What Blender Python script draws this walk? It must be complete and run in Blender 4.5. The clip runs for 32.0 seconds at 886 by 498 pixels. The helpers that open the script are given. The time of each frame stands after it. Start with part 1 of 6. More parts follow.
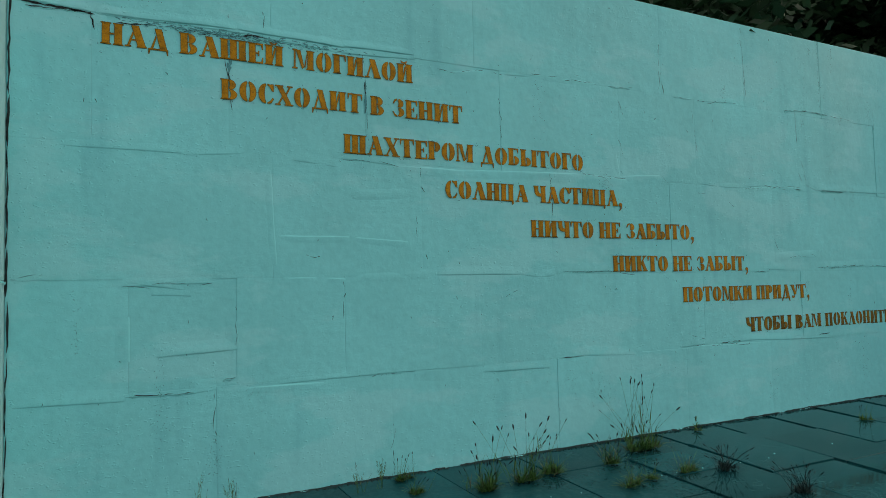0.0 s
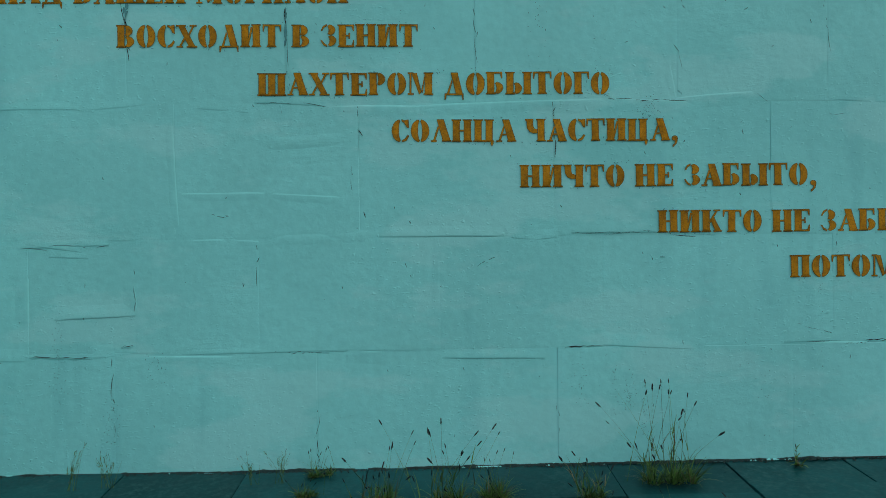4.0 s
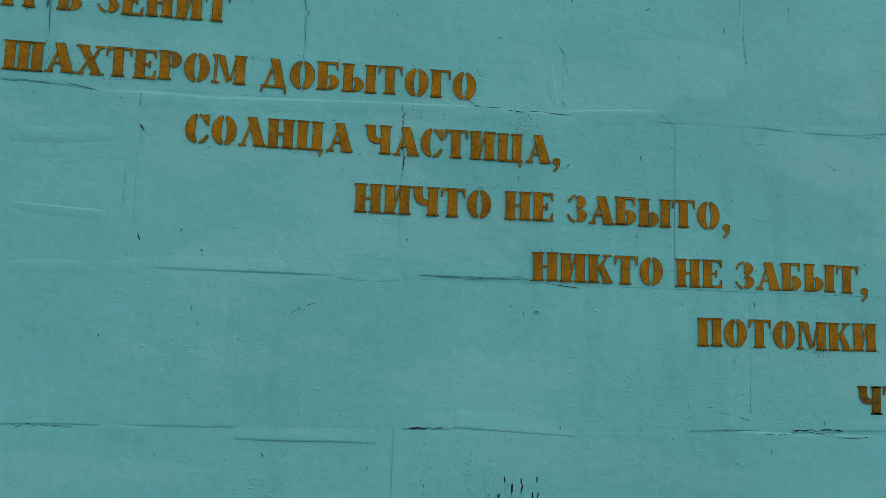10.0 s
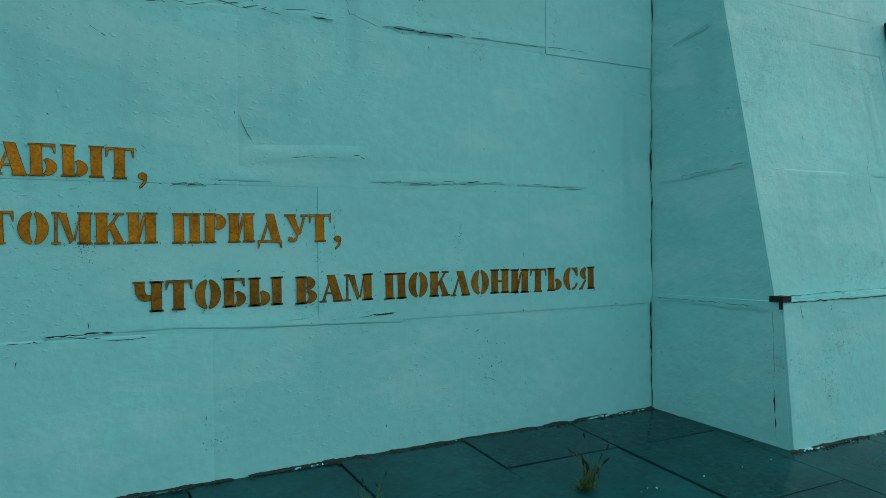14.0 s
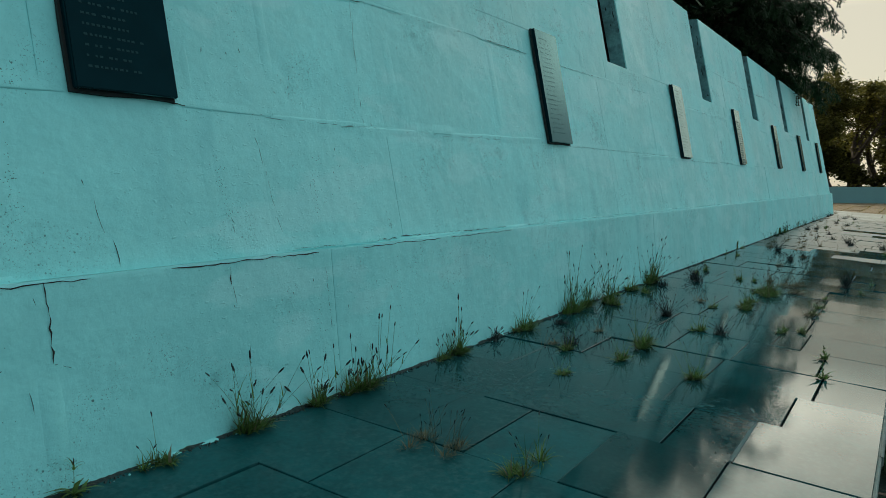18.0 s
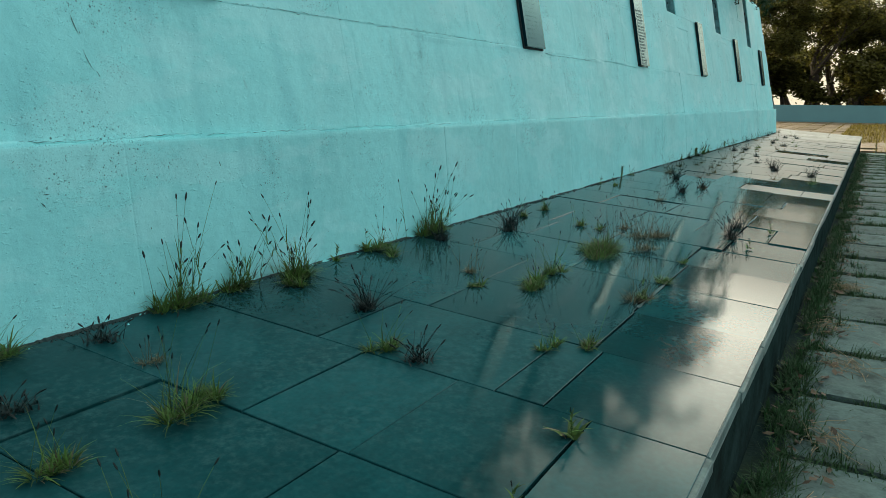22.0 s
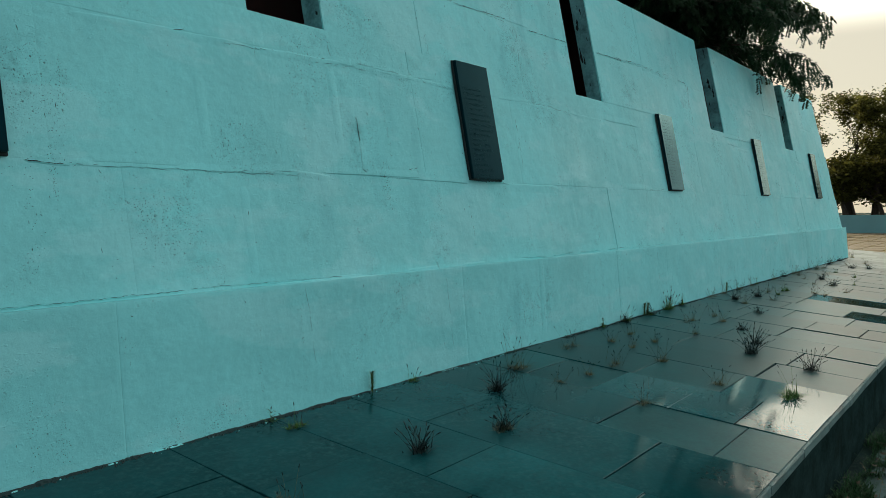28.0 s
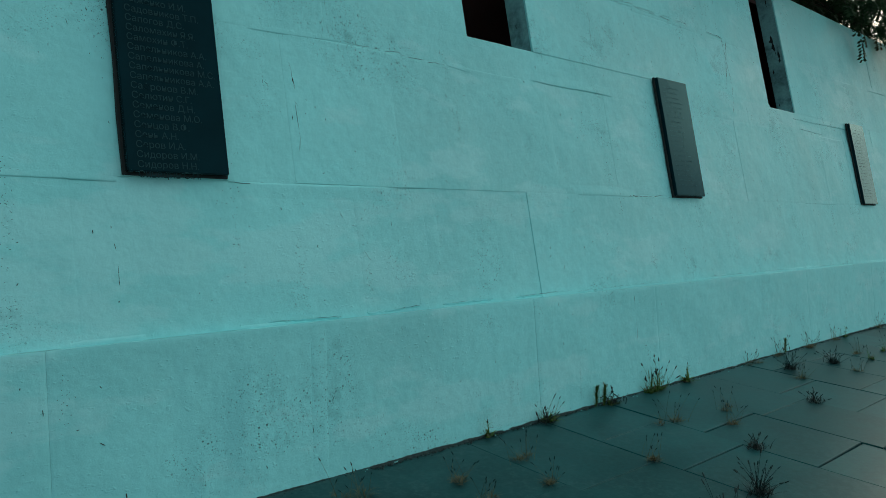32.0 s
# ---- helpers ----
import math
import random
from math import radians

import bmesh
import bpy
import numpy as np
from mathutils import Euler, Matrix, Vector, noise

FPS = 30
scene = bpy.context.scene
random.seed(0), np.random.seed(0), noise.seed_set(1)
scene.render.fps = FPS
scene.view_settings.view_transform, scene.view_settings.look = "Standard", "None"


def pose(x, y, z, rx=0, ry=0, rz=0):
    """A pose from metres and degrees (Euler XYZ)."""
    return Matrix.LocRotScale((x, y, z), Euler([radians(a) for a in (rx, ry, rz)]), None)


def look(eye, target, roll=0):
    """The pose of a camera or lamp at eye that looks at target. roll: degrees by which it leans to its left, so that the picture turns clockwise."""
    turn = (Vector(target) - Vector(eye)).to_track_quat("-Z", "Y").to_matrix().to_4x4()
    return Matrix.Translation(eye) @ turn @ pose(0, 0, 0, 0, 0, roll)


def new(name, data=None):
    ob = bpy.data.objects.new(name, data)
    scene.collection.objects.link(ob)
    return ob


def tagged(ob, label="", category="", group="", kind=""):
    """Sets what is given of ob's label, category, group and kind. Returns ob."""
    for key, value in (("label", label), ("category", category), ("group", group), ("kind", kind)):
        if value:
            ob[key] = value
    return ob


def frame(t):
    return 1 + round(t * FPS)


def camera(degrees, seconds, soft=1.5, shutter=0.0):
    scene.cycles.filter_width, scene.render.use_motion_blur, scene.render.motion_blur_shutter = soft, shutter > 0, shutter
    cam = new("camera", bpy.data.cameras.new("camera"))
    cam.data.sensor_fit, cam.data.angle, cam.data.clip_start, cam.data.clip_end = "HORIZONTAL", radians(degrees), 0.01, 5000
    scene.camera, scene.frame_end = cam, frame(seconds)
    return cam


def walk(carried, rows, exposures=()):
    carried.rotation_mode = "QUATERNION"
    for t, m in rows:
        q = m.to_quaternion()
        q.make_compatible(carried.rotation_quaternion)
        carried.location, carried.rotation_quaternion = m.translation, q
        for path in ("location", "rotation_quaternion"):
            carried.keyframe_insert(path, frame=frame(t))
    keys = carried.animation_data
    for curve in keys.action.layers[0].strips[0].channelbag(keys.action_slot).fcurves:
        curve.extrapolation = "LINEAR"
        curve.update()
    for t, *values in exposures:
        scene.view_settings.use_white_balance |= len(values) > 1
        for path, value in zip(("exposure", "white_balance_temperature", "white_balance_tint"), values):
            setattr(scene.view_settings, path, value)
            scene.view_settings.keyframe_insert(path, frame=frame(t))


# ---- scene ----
cam = camera(62.2, 32.0, soft=0.5)
PATH = [
    (0, (0.58, 0.429, 1.033), (1.548, 2.175, 1.148), -1.4),
    (0.5, (0.844, 0.368, 1.041), (1.773, 2.135, 1.163), -1.4),
    (1, (1.143, 0.4, 1.04), (2.036, 2.186, 1.149), -1.2),
    (1.5, (1.444, 0.413, 1.05), (2.306, 2.215, 1.138), -1.1),
    (2, (1.744, 0.385, 1.056), (2.575, 2.203, 1.123), -0.9),
    (2.5, (2.072, 0.462, 1.054), (2.886, 2.289, 1.091), -0.5),
    (3, (2.406, 0.499, 1.053), (3.126, 2.365, 1.066), -0.4),
    (3.5, (2.613, 0.571, 1.057), (3.043, 2.524, 1.05), -0.4),
    (4, (2.832, 0.67, 1.091), (2.88, 2.669, 1.078), -0.6),
    (4.5, (2.965, 0.845, 1.055), (2.716, 2.829, 1.102), -0.5),
    (6.5, (3.005, 1.444, 0.964), (2.427, 3.294, 1.458), 3.3),
    (7, (3.001, 1.448, 0.988), (2.465, 3.309, 1.483), 3.3),
    (7.5, (3.008, 1.46, 0.992), (2.553, 3.351, 1.459), 3.2),
    (8, (3.024, 1.473, 1.018), (2.699, 3.406, 1.417), 2.8),
    (8.5, (3.042, 1.497, 1.035), (2.877, 3.464, 1.358), 2.4),
    (9, (3.105, 1.502, 1.059), (3.091, 3.487, 1.301), 2.3),
    (9.5, (3.216, 1.507, 1.013), (3.329, 3.492, 1.23), 2.2),
    (10, (3.32, 1.514, 0.985), (3.54, 3.493, 1.174), 1.9),
    (10.5, (3.486, 1.546, 0.978), (3.789, 3.518, 1.124), 1.4),
    (11, (3.598, 1.662, 0.989), (4.049, 3.607, 1.104), 0.5),
    (11.5, (3.728, 1.72, 0.989), (4.325, 3.627, 1.079), -0.3),
    (12, (3.932, 1.674, 1.004), (4.654, 3.539, 1.046), -0.6),
    (12.5, (4.152, 1.601, 0.969), (4.976, 3.423, 0.997), -0.8),
    (13, (4.415, 1.566, 0.921), (5.318, 3.35, 0.926), -0.7),
    (13.5, (4.676, 1.521, 0.923), (5.623, 3.283, 0.899), -0.4),
    (15.5, (5.848, 1.22, 0.984), (6.98, 2.868, 0.941), -0.3),
    (16, (6.207, 1.215, 0.99), (7.479, 2.758, 0.959), -0.1),
    (16.5, (6.576, 1.31, 0.97), (7.991, 2.723, 0.942), -0.2),
    (17, (6.918, 1.306, 0.974), (8.453, 2.587, 0.917), 0.1),
    (17.5, (7.28, 1.289, 0.948), (8.901, 2.456, 0.846), 0.1),
    (18, (7.68, 1.324, 0.928), (9.356, 2.402, 0.753), -0.1),
    (18.5, (8.061, 1.28, 0.891), (9.759, 2.304, 0.637), -0.4),
    (19, (8.412, 1.283, 0.852), (10.115, 2.279, 0.525), -0.6),
    (19.5, (8.78, 1.343, 0.85), (10.48, 2.326, 0.471), -0.8),
    (20, (9.168, 1.329, 0.835), (10.869, 2.299, 0.429), -0.9),
    (20.5, (9.55, 1.299, 0.819), (11.252, 2.262, 0.401), -0.6),
    (21, (9.962, 1.283, 0.818), (11.664, 2.246, 0.402), -0.3),
    (21.5, (10.339, 1.174, 0.822), (12.037, 2.148, 0.413), -0.0),
    (22, (10.742, 1.097, 0.804), (12.439, 2.079, 0.408), 0.4),
    (22.5, (11.159, 1.059, 0.826), (12.86, 2.039, 0.446), 0.7),
    (23, (11.55, 0.987, 0.848), (13.263, 1.955, 0.49), 0.7),
    (23.5, (11.998, 0.987, 0.832), (13.728, 1.936, 0.5), 0.5),
    (24, (12.431, 0.985, 0.859), (14.176, 1.917, 0.568), -0.1),
    (24.5, (12.866, 0.954, 0.91), (14.617, 1.891, 0.674), -0.4),
    (25, (13.274, 0.974, 0.954), (15.019, 1.936, 0.782), -0.7),
    (25.5, (13.663, 0.877, 0.982), (15.393, 1.872, 0.859), -0.7),
    (27.5, (15.274, 0.61, 0.955), (16.914, 1.75, 0.847), -0.7),
    (28, (15.669, 0.588, 0.999), (17.239, 1.823, 0.902), -0.4),
    (28.5, (16.008, 0.57, 1.038), (17.496, 1.904, 0.964), 0.1),
    (29, (16.39, 0.639, 1.02), (17.798, 2.058, 0.961), 0.5),
    (29.5, (16.826, 0.668, 1.008), (18.174, 2.145, 0.958), 0.6),
    (30, (17.229, 0.657, 1.03), (18.529, 2.176, 0.979), 0.5),
    (30.5, (17.647, 0.715, 1.028), (18.914, 2.262, 0.975), 0.1),
    (31, (18.086, 0.781, 1.026), (19.341, 2.337, 0.967), -0.1),
    (31.5, (18.495, 0.824, 1.027), (19.771, 2.364, 0.969), -0.4),
    (32, (18.954, 0.906, 1.037), (20.295, 2.389, 0.976), -0.4),
]
walk(cam, [(t, look(eye, target, roll)) for t, eye, target, roll in PATH],
     [(0, 0.0, 6450, 9), (4, 0.0, 6300, 8), (8, -0.07, 6450, 9), (10, -0.06, 6250, 8), (12, 0.03, 6250, 7), (16, -0.06, 6100, 6), (18, -0.26, 6050, 5), (21, 0.26, 6250, 8),
      (24, 0.2, 6250, 8), (25.5, -0.04, 6200, 7), (28, -0.19, 6100, 6), (32, -0.20, 6100, 6)])

# ---- light ----
SUN_AZ = radians(46)      # the sun stands ahead and behind the wall
SUN_EL = radians(22)
world = bpy.data.worlds.new("dusk_sky")
scene.world = world
world.use_nodes = True
wn = world.node_tree
sky = wn.nodes.new("ShaderNodeTexSky")
sky.sky_type = "NISHITA"
sky.sun_disc = False
sky.sun_elevation = SUN_EL
sky.sun_rotation = math.pi / 2 - SUN_AZ
sky.air_density, sky.dust_density, sky.ozone_density = 1.0, 2.0, 1.0
wn.nodes["Background"].inputs["Strength"].default_value = 0.10
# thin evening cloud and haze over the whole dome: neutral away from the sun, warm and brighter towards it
wc = wn.nodes.new("ShaderNodeTexCoord")


def wmath(op, a, b=None, c=None):
    n = wn.nodes.new("ShaderNodeMath")
    n.operation = op
    for i, v in enumerate((a, b, c)):
        if v is None:
            continue
        if isinstance(v, (int, float)):
            n.inputs[i].default_value = v
        else:
            wn.links.new(v, n.inputs[i])
    return n.outputs[0]


def wrange(v, a, b, c, d):
    n = wn.nodes.new("ShaderNodeMapRange")
    n.interpolation_type = "SMOOTHSTEP"
    for k, x in zip(("From Min", "From Max", "To Min", "To Max"), (a, b, c, d)):
        n.inputs[k].default_value = x
    wn.links.new(v, n.inputs["Value"])
    return n.outputs[0]


def wmix(fac, a, b):
    n = wn.nodes.new("ShaderNodeMix")
    n.data_type = "RGBA"
    wn.links.new(fac, n.inputs["Factor"])
    for key, v in (("A", a), ("B", b)):
        if isinstance(v, tuple):
            n.inputs[key].default_value = (*v, 1)
        else:
            wn.links.new(v, n.inputs[key])
    return n.outputs["Result"]


cl = wn.nodes.new("ShaderNodeTexNoise")
cl.inputs["Scale"].default_value, cl.inputs["Detail"].default_value, cl.inputs["Roughness"].default_value = 3.4, 7, 0.55
wn.links.new(wc.outputs["Generated"], cl.inputs["Vector"])
sx = wn.nodes.new("ShaderNodeSeparateXYZ")
wn.links.new(wc.outputs["Generated"], sx.inputs[0])
dp = wn.nodes.new("ShaderNodeVectorMath")
dp.operation = "DOT_PRODUCT"
dp.inputs[1].default_value = (math.cos(SUN_AZ), math.sin(SUN_AZ), 0.0)
wn.links.new(wc.outputs["Generated"], dp.inputs[0])
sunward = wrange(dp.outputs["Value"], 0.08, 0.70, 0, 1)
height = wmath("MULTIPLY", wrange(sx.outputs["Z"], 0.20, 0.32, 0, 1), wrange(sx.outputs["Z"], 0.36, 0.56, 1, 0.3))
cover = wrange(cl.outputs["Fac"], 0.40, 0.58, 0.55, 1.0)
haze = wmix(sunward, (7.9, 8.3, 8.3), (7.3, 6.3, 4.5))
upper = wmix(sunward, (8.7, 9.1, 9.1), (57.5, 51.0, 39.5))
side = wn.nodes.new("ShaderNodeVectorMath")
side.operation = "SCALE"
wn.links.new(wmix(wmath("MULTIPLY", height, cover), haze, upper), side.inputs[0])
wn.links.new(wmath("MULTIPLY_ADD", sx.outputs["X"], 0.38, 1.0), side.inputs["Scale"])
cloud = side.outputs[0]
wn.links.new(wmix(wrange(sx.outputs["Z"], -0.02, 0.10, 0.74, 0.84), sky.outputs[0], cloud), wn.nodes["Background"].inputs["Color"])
sun = new("sun", bpy.data.lights.new("sun", "SUN"))
sun.data.energy, sun.data.angle, sun.data.color = 5.0, radians(0.6), (1.0, 0.78, 0.5)
sun.matrix_world = look((math.cos(SUN_AZ) * 60, math.sin(SUN_AZ) * 60, math.tan(SUN_EL) * 60), (0, 0, 0))


# ---- materials ----
def mat(name, base, rough=0.7, vary=0.12, scale=3.0, fine=60.0, bump=0.3, bump_dist=0.004, metal=0.0,
        stain=None, stain_scale=1.2, stain_amount=0.5, rand=0.0, spec=0.5, rough_vary=0.1, detail_scale=None):
    """A surface with a base colour that varies at two scales, stains of their own and fine relief."""
    m = bpy.data.materials.new(name)
    m.use_nodes = True
    nt = m.node_tree
    N, L = nt.nodes.new, nt.links.new
    b = nt.nodes["Principled BSDF"]
    b.inputs["Metallic"].default_value = metal
    b.inputs["Specular IOR Level"].default_value = spec
    geo = N("ShaderNodeNewGeometry")
    pos = geo.outputs["Position"]
    big = N("ShaderNodeTexNoise")
    big.inputs["Scale"].default_value, big.inputs["Detail"].default_value = scale, 5
    L(pos, big.inputs["Vector"])
    small = N("ShaderNodeTexNoise")
    small.inputs["Scale"].default_value, small.inputs["Detail"].default_value = fine, 4
    L(pos, small.inputs["Vector"])
    both = N("ShaderNodeMath"); both.operation = "MULTIPLY_ADD"
    L(small.outputs["Fac"], both.inputs[0]); both.inputs[1].default_value = 0.45
    L(big.outputs["Fac"], both.inputs[2])
    ramp = N("ShaderNodeMapRange")
    ramp.inputs["From Min"].default_value, ramp.inputs["From Max"].default_value = 0.45, 1.0
    ramp.inputs["To Min"].default_value, ramp.inputs["To Max"].default_value = 1 - vary, 1 + vary
    L(both.outputs[0], ramp.inputs["Value"])
    value = ramp.outputs[0]
    if rand:
        info = N("ShaderNodeObjectInfo")
        rr = N("ShaderNodeMapRange")
        rr.inputs["To Min"].default_value, rr.inputs["To Max"].default_value = 1 - rand, 1 + rand
        L(info.outputs["Random"], rr.inputs["Value"])
        mm = N("ShaderNodeMath"); mm.operation = "MULTIPLY"
        L(value, mm.inputs[0]); L(rr.outputs[0], mm.inputs[1])
        value = mm.outputs[0]
    hsv = N("ShaderNodeHueSaturation")
    hsv.inputs["Color"].default_value = (*base, 1)
    L(value, hsv.inputs["Value"])
    colour = hsv.outputs[0]
    if stain:
        st = N("ShaderNodeTexNoise")
        st.inputs["Scale"].default_value, st.inputs["Detail"].default_value, st.inputs["Roughness"].default_value = stain_scale, 8, 0.65
        L(pos, st.inputs["Vector"])
        sr = N("ShaderNodeMapRange")
        sr.inputs["From Min"].default_value, sr.inputs["From Max"].default_value = 0.5, 0.72
        sr.inputs["To Max"].default_value = stain_amount
        L(st.outputs["Fac"], sr.inputs["Value"])
        mix = N("ShaderNodeMix"); mix.data_type = "RGBA"
        L(sr.outputs[0], mix.inputs["Factor"]); L(colour, mix.inputs["A"])
        mix.inputs["B"].default_value = (*stain, 1)
        colour = mix.outputs["Result"]
    L(colour, b.inputs["Base Color"])
    rv = N("ShaderNodeMapRange")
    rv.inputs["From Min"].default_value, rv.inputs["From Max"].default_value = 0.3, 0.7
    rv.inputs["To Min"].default_value, rv.inputs["To Max"].default_value = max(0.02, rough - rough_vary), min(1, rough + rough_vary)
    L(big.outputs["Fac"], rv.inputs["Value"]); L(rv.outputs[0], b.inputs["Roughness"])
    bp = N("ShaderNodeBump")
    bp.inputs["Strength"].default_value, bp.inputs["Distance"].default_value = bump, bump_dist
    L(both.outputs[0], bp.inputs["Height"]); L(bp.outputs[0], b.inputs["Normal"])
    m["bsdf"] = b.name
    return m


def plaster(name="turquoise_paint", pitted=True):
    """Turquoise paint on uneven render: roller patches, run marks, pits and hairlines."""
    m = mat(name, (0.24, 0.70, 0.705), rough=0.58, vary=0.10, scale=1.1, fine=24, bump=0.3, bump_dist=0.007,
            stain=(0.18, 0.59, 0.60), stain_scale=0.9, stain_amount=0.4, rand=0.02, spec=0.35)
    nt = m.node_tree
    N, L = nt.nodes.new, nt.links.new
    b = nt.nodes["Principled BSDF"]
    pos = N("ShaderNodeNewGeometry").outputs["Position"]
    # pits: small dark pores in patches
    vor = N("ShaderNodeTexVoronoi"); vor.inputs["Scale"].default_value = 58
    L(pos, vor.inputs["Vector"])
    split = N("ShaderNodeSeparateColor"); L(vor.outputs["Color"], split.inputs[0])
    size = N("ShaderNodeMapRange")
    size.inputs["From Min"].default_value, size.inputs["From Max"].default_value = 0.35, 1.0
    size.inputs["To Min"].default_value, size.inputs["To Max"].default_value = -0.06, 0.22
    L(split.outputs[0], size.inputs["Value"])
    far = N("ShaderNodeMath"); far.operation = "SUBTRACT"
    L(vor.outputs["Distance"], far.inputs[0]); L(size.outputs[0], far.inputs[1])
    pit = N("ShaderNodeMapRange")
    pit.inputs["From Min"].default_value, pit.inputs["From Max"].default_value = 0.0, 0.07
    pit.inputs["To Min"].default_value, pit.inputs["To Max"].default_value = 1, 0
    L(far.outputs[0], pit.inputs["Value"])
    area = N("ShaderNodeTexNoise"); area.inputs["Scale"].default_value, area.inputs["Detail"].default_value = 2.2, 4
    L(pos, area.inputs["Vector"])
    where = N("ShaderNodeMapRange")
    where.inputs["From Min"].default_value, where.inputs["From Max"].default_value = 0.55, 0.66
    L(area.outputs["Fac"], where.inputs["Value"])
    pits = N("ShaderNodeMath"); pits.operation = "MULTIPLY"
    speck = N("ShaderNodeTexNoise"); speck.inputs["Scale"].default_value, speck.inputs["Detail"].default_value = 170, 2
    L(pos, speck.inputs["Vector"])
    sp = N("ShaderNodeMapRange")
    sp.inputs["From Min"].default_value, sp.inputs["From Max"].default_value = 0.635, 0.675
    sp.inputs["To Max"].default_value = 0.8
    L(speck.outputs["Fac"], sp.inputs["Value"])
    either = N("ShaderNodeMath"); either.operation = "MAXIMUM"
    L(pit.outputs[0], either.inputs[0]); L(sp.outputs[0], either.inputs[1])
    L(either.outputs[0], pits.inputs[0]); L(where.outputs[0], pits.inputs[1])
    # vertical run marks
    stretch = N("ShaderNodeVectorMath"); stretch.operation = "MULTIPLY"
    stretch.inputs[1].default_value = (7.0, 7.0, 0.8)
    L(pos, stretch.inputs[0])
    runs = N("ShaderNodeTexNoise"); runs.inputs["Scale"].default_value, runs.inputs["Detail"].default_value = 1.0, 6
    L(stretch.outputs[0], runs.inputs["Vector"])
    rr = N("ShaderNodeMapRange")
    rr.inputs["From Min"].default_value, rr.inputs["From Max"].default_value = 0.53, 0.72
    rr.inputs["To Max"].default_value = 0.42
    L(runs.outputs["Fac"], rr.inputs["Value"])
    reg = N("ShaderNodeTexNoise"); reg.inputs["Scale"].default_value, reg.inputs["Detail"].default_value = 0.8, 3
    off = N("ShaderNodeVectorMath"); off.operation = "ADD"; off.inputs[1].default_value = (7.3, 2.1, 5.5)
    L(pos, off.inputs[0]); L(off.outputs[0], reg.inputs["Vector"])
    gate = N("ShaderNodeMapRange")
    gate.inputs["From Min"].default_value, gate.inputs["From Max"].default_value = 0.48, 0.62
    L(reg.outputs["Fac"], gate.inputs["Value"])
    run = N("ShaderNodeMath"); run.operation = "MULTIPLY"
    L(rr.outputs[0], run.inputs[0]); L(gate.outputs[0], run.inputs[1])
    # touched-up patches, a shade lighter or greyer, with brushed edges
    brush = N("ShaderNodeVectorMath"); brush.operation = "MULTIPLY"; brush.inputs[1].default_value = (1.3, 1.3, 3.2)
    L(pos, brush.inputs[0])
    tp = N("ShaderNodeTexNoise"); tp.inputs["Scale"].default_value, tp.inputs["Detail"].default_value, tp.inputs["Roughness"].default_value = 0.9, 7, 0.62
    L(brush.outputs[0], tp.inputs["Vector"])
    tr = N("ShaderNodeMapRange")
    tr.inputs["From Min"].default_value, tr.inputs["From Max"].default_value = 0.53, 0.58
    tr.inputs["To Max"].default_value = 0.42
    L(tp.outputs["Fac"], tr.inputs["Value"])
    old = b.inputs["Base Color"].links[0].from_socket
    m1 = N("ShaderNodeMix"); m1.data_type = "RGBA"
    m0 = N("ShaderNodeMix"); m0.data_type = "RGBA"
    L(tr.outputs[0], m0.inputs["Factor"]); L(old, m0.inputs["A"]); m0.inputs["B"].default_value = (0.35, 0.76, 0.765, 1)
    L(run.outputs[0], m1.inputs["Factor"]); L(m0.outputs["Result"], m1.inputs["A"]); m1.inputs["B"].default_value = (0.15, 0.51, 0.55, 1)
    # dark blotches where the paint has worn into the plaster
    bl = N("ShaderNodeTexNoise"); bl.inputs["Scale"].default_value, bl.inputs["Detail"].default_value, bl.inputs["Roughness"].default_value = 9.0, 9, 0.78
    L(off.outputs[0], bl.inputs["Vector"])
    br = N("ShaderNodeMapRange")
    br.inputs["From Min"].default_value, br.inputs["From Max"].default_value = 0.52, 0.64
    br.inputs["To Max"].default_value = 0.4
    L(bl.outputs["Fac"], br.inputs["Value"])
    bm_ = N("ShaderNodeMath"); bm_.operation = "MULTIPLY"
    L(br.outputs[0], bm_.inputs[0]); L(where.outputs[0], bm_.inputs[1])
    mb = N("ShaderNodeMix"); mb.data_type = "RGBA"
    L(bm_.outputs[0], mb.inputs["Factor"]); L(m1.outputs["Result"], mb.inputs["A"]); mb.inputs["B"].default_value = (0.10, 0.35, 0.37, 1)
    m2 = N("ShaderNodeMix"); m2.data_type = "RGBA"
    L(pits.outputs[0], m2.inputs["Factor"]); L(mb.outputs["Result"], m2.inputs["A"]); m2.inputs["B"].default_value = (0.045, 0.14, 0.145, 1)
    L(m2.outputs["Result"], b.inputs["Base Color"])
    # relief: trowel waves and pits
    wave = N("ShaderNodeTexNoise"); wave.inputs["Scale"].default_value, wave.inputs["Detail"].default_value = 1.8, 5
    L(pos, wave.inputs["Vector"])
    bp = N("ShaderNodeBump"); bp.inputs["Strength"].default_value, bp.inputs["Distance"].default_value = 0.7, 0.06
    L(wave.outputs["Fac"], bp.inputs["Height"])
    bp2 = N("ShaderNodeBump"); bp2.invert = True
    bp2.inputs["Strength"].default_value, bp2.inputs["Distance"].default_value = 0.6, 0.004
    L(pits.outputs[0], bp2.inputs["Height"])
    first = b.inputs["Normal"].links[0].from_node
    grit = N("ShaderNodeTexNoise"); grit.inputs["Scale"].default_value, grit.inputs["Detail"].default_value, grit.inputs["Roughness"].default_value = 55, 6, 0.7
    L(pos, grit.inputs["Vector"])
    gm = N("ShaderNodeMath"); gm.operation = "MULTIPLY"
    L(grit.outputs["Fac"], gm.inputs[0]); L(area.outputs["Fac"], gm.inputs[1])
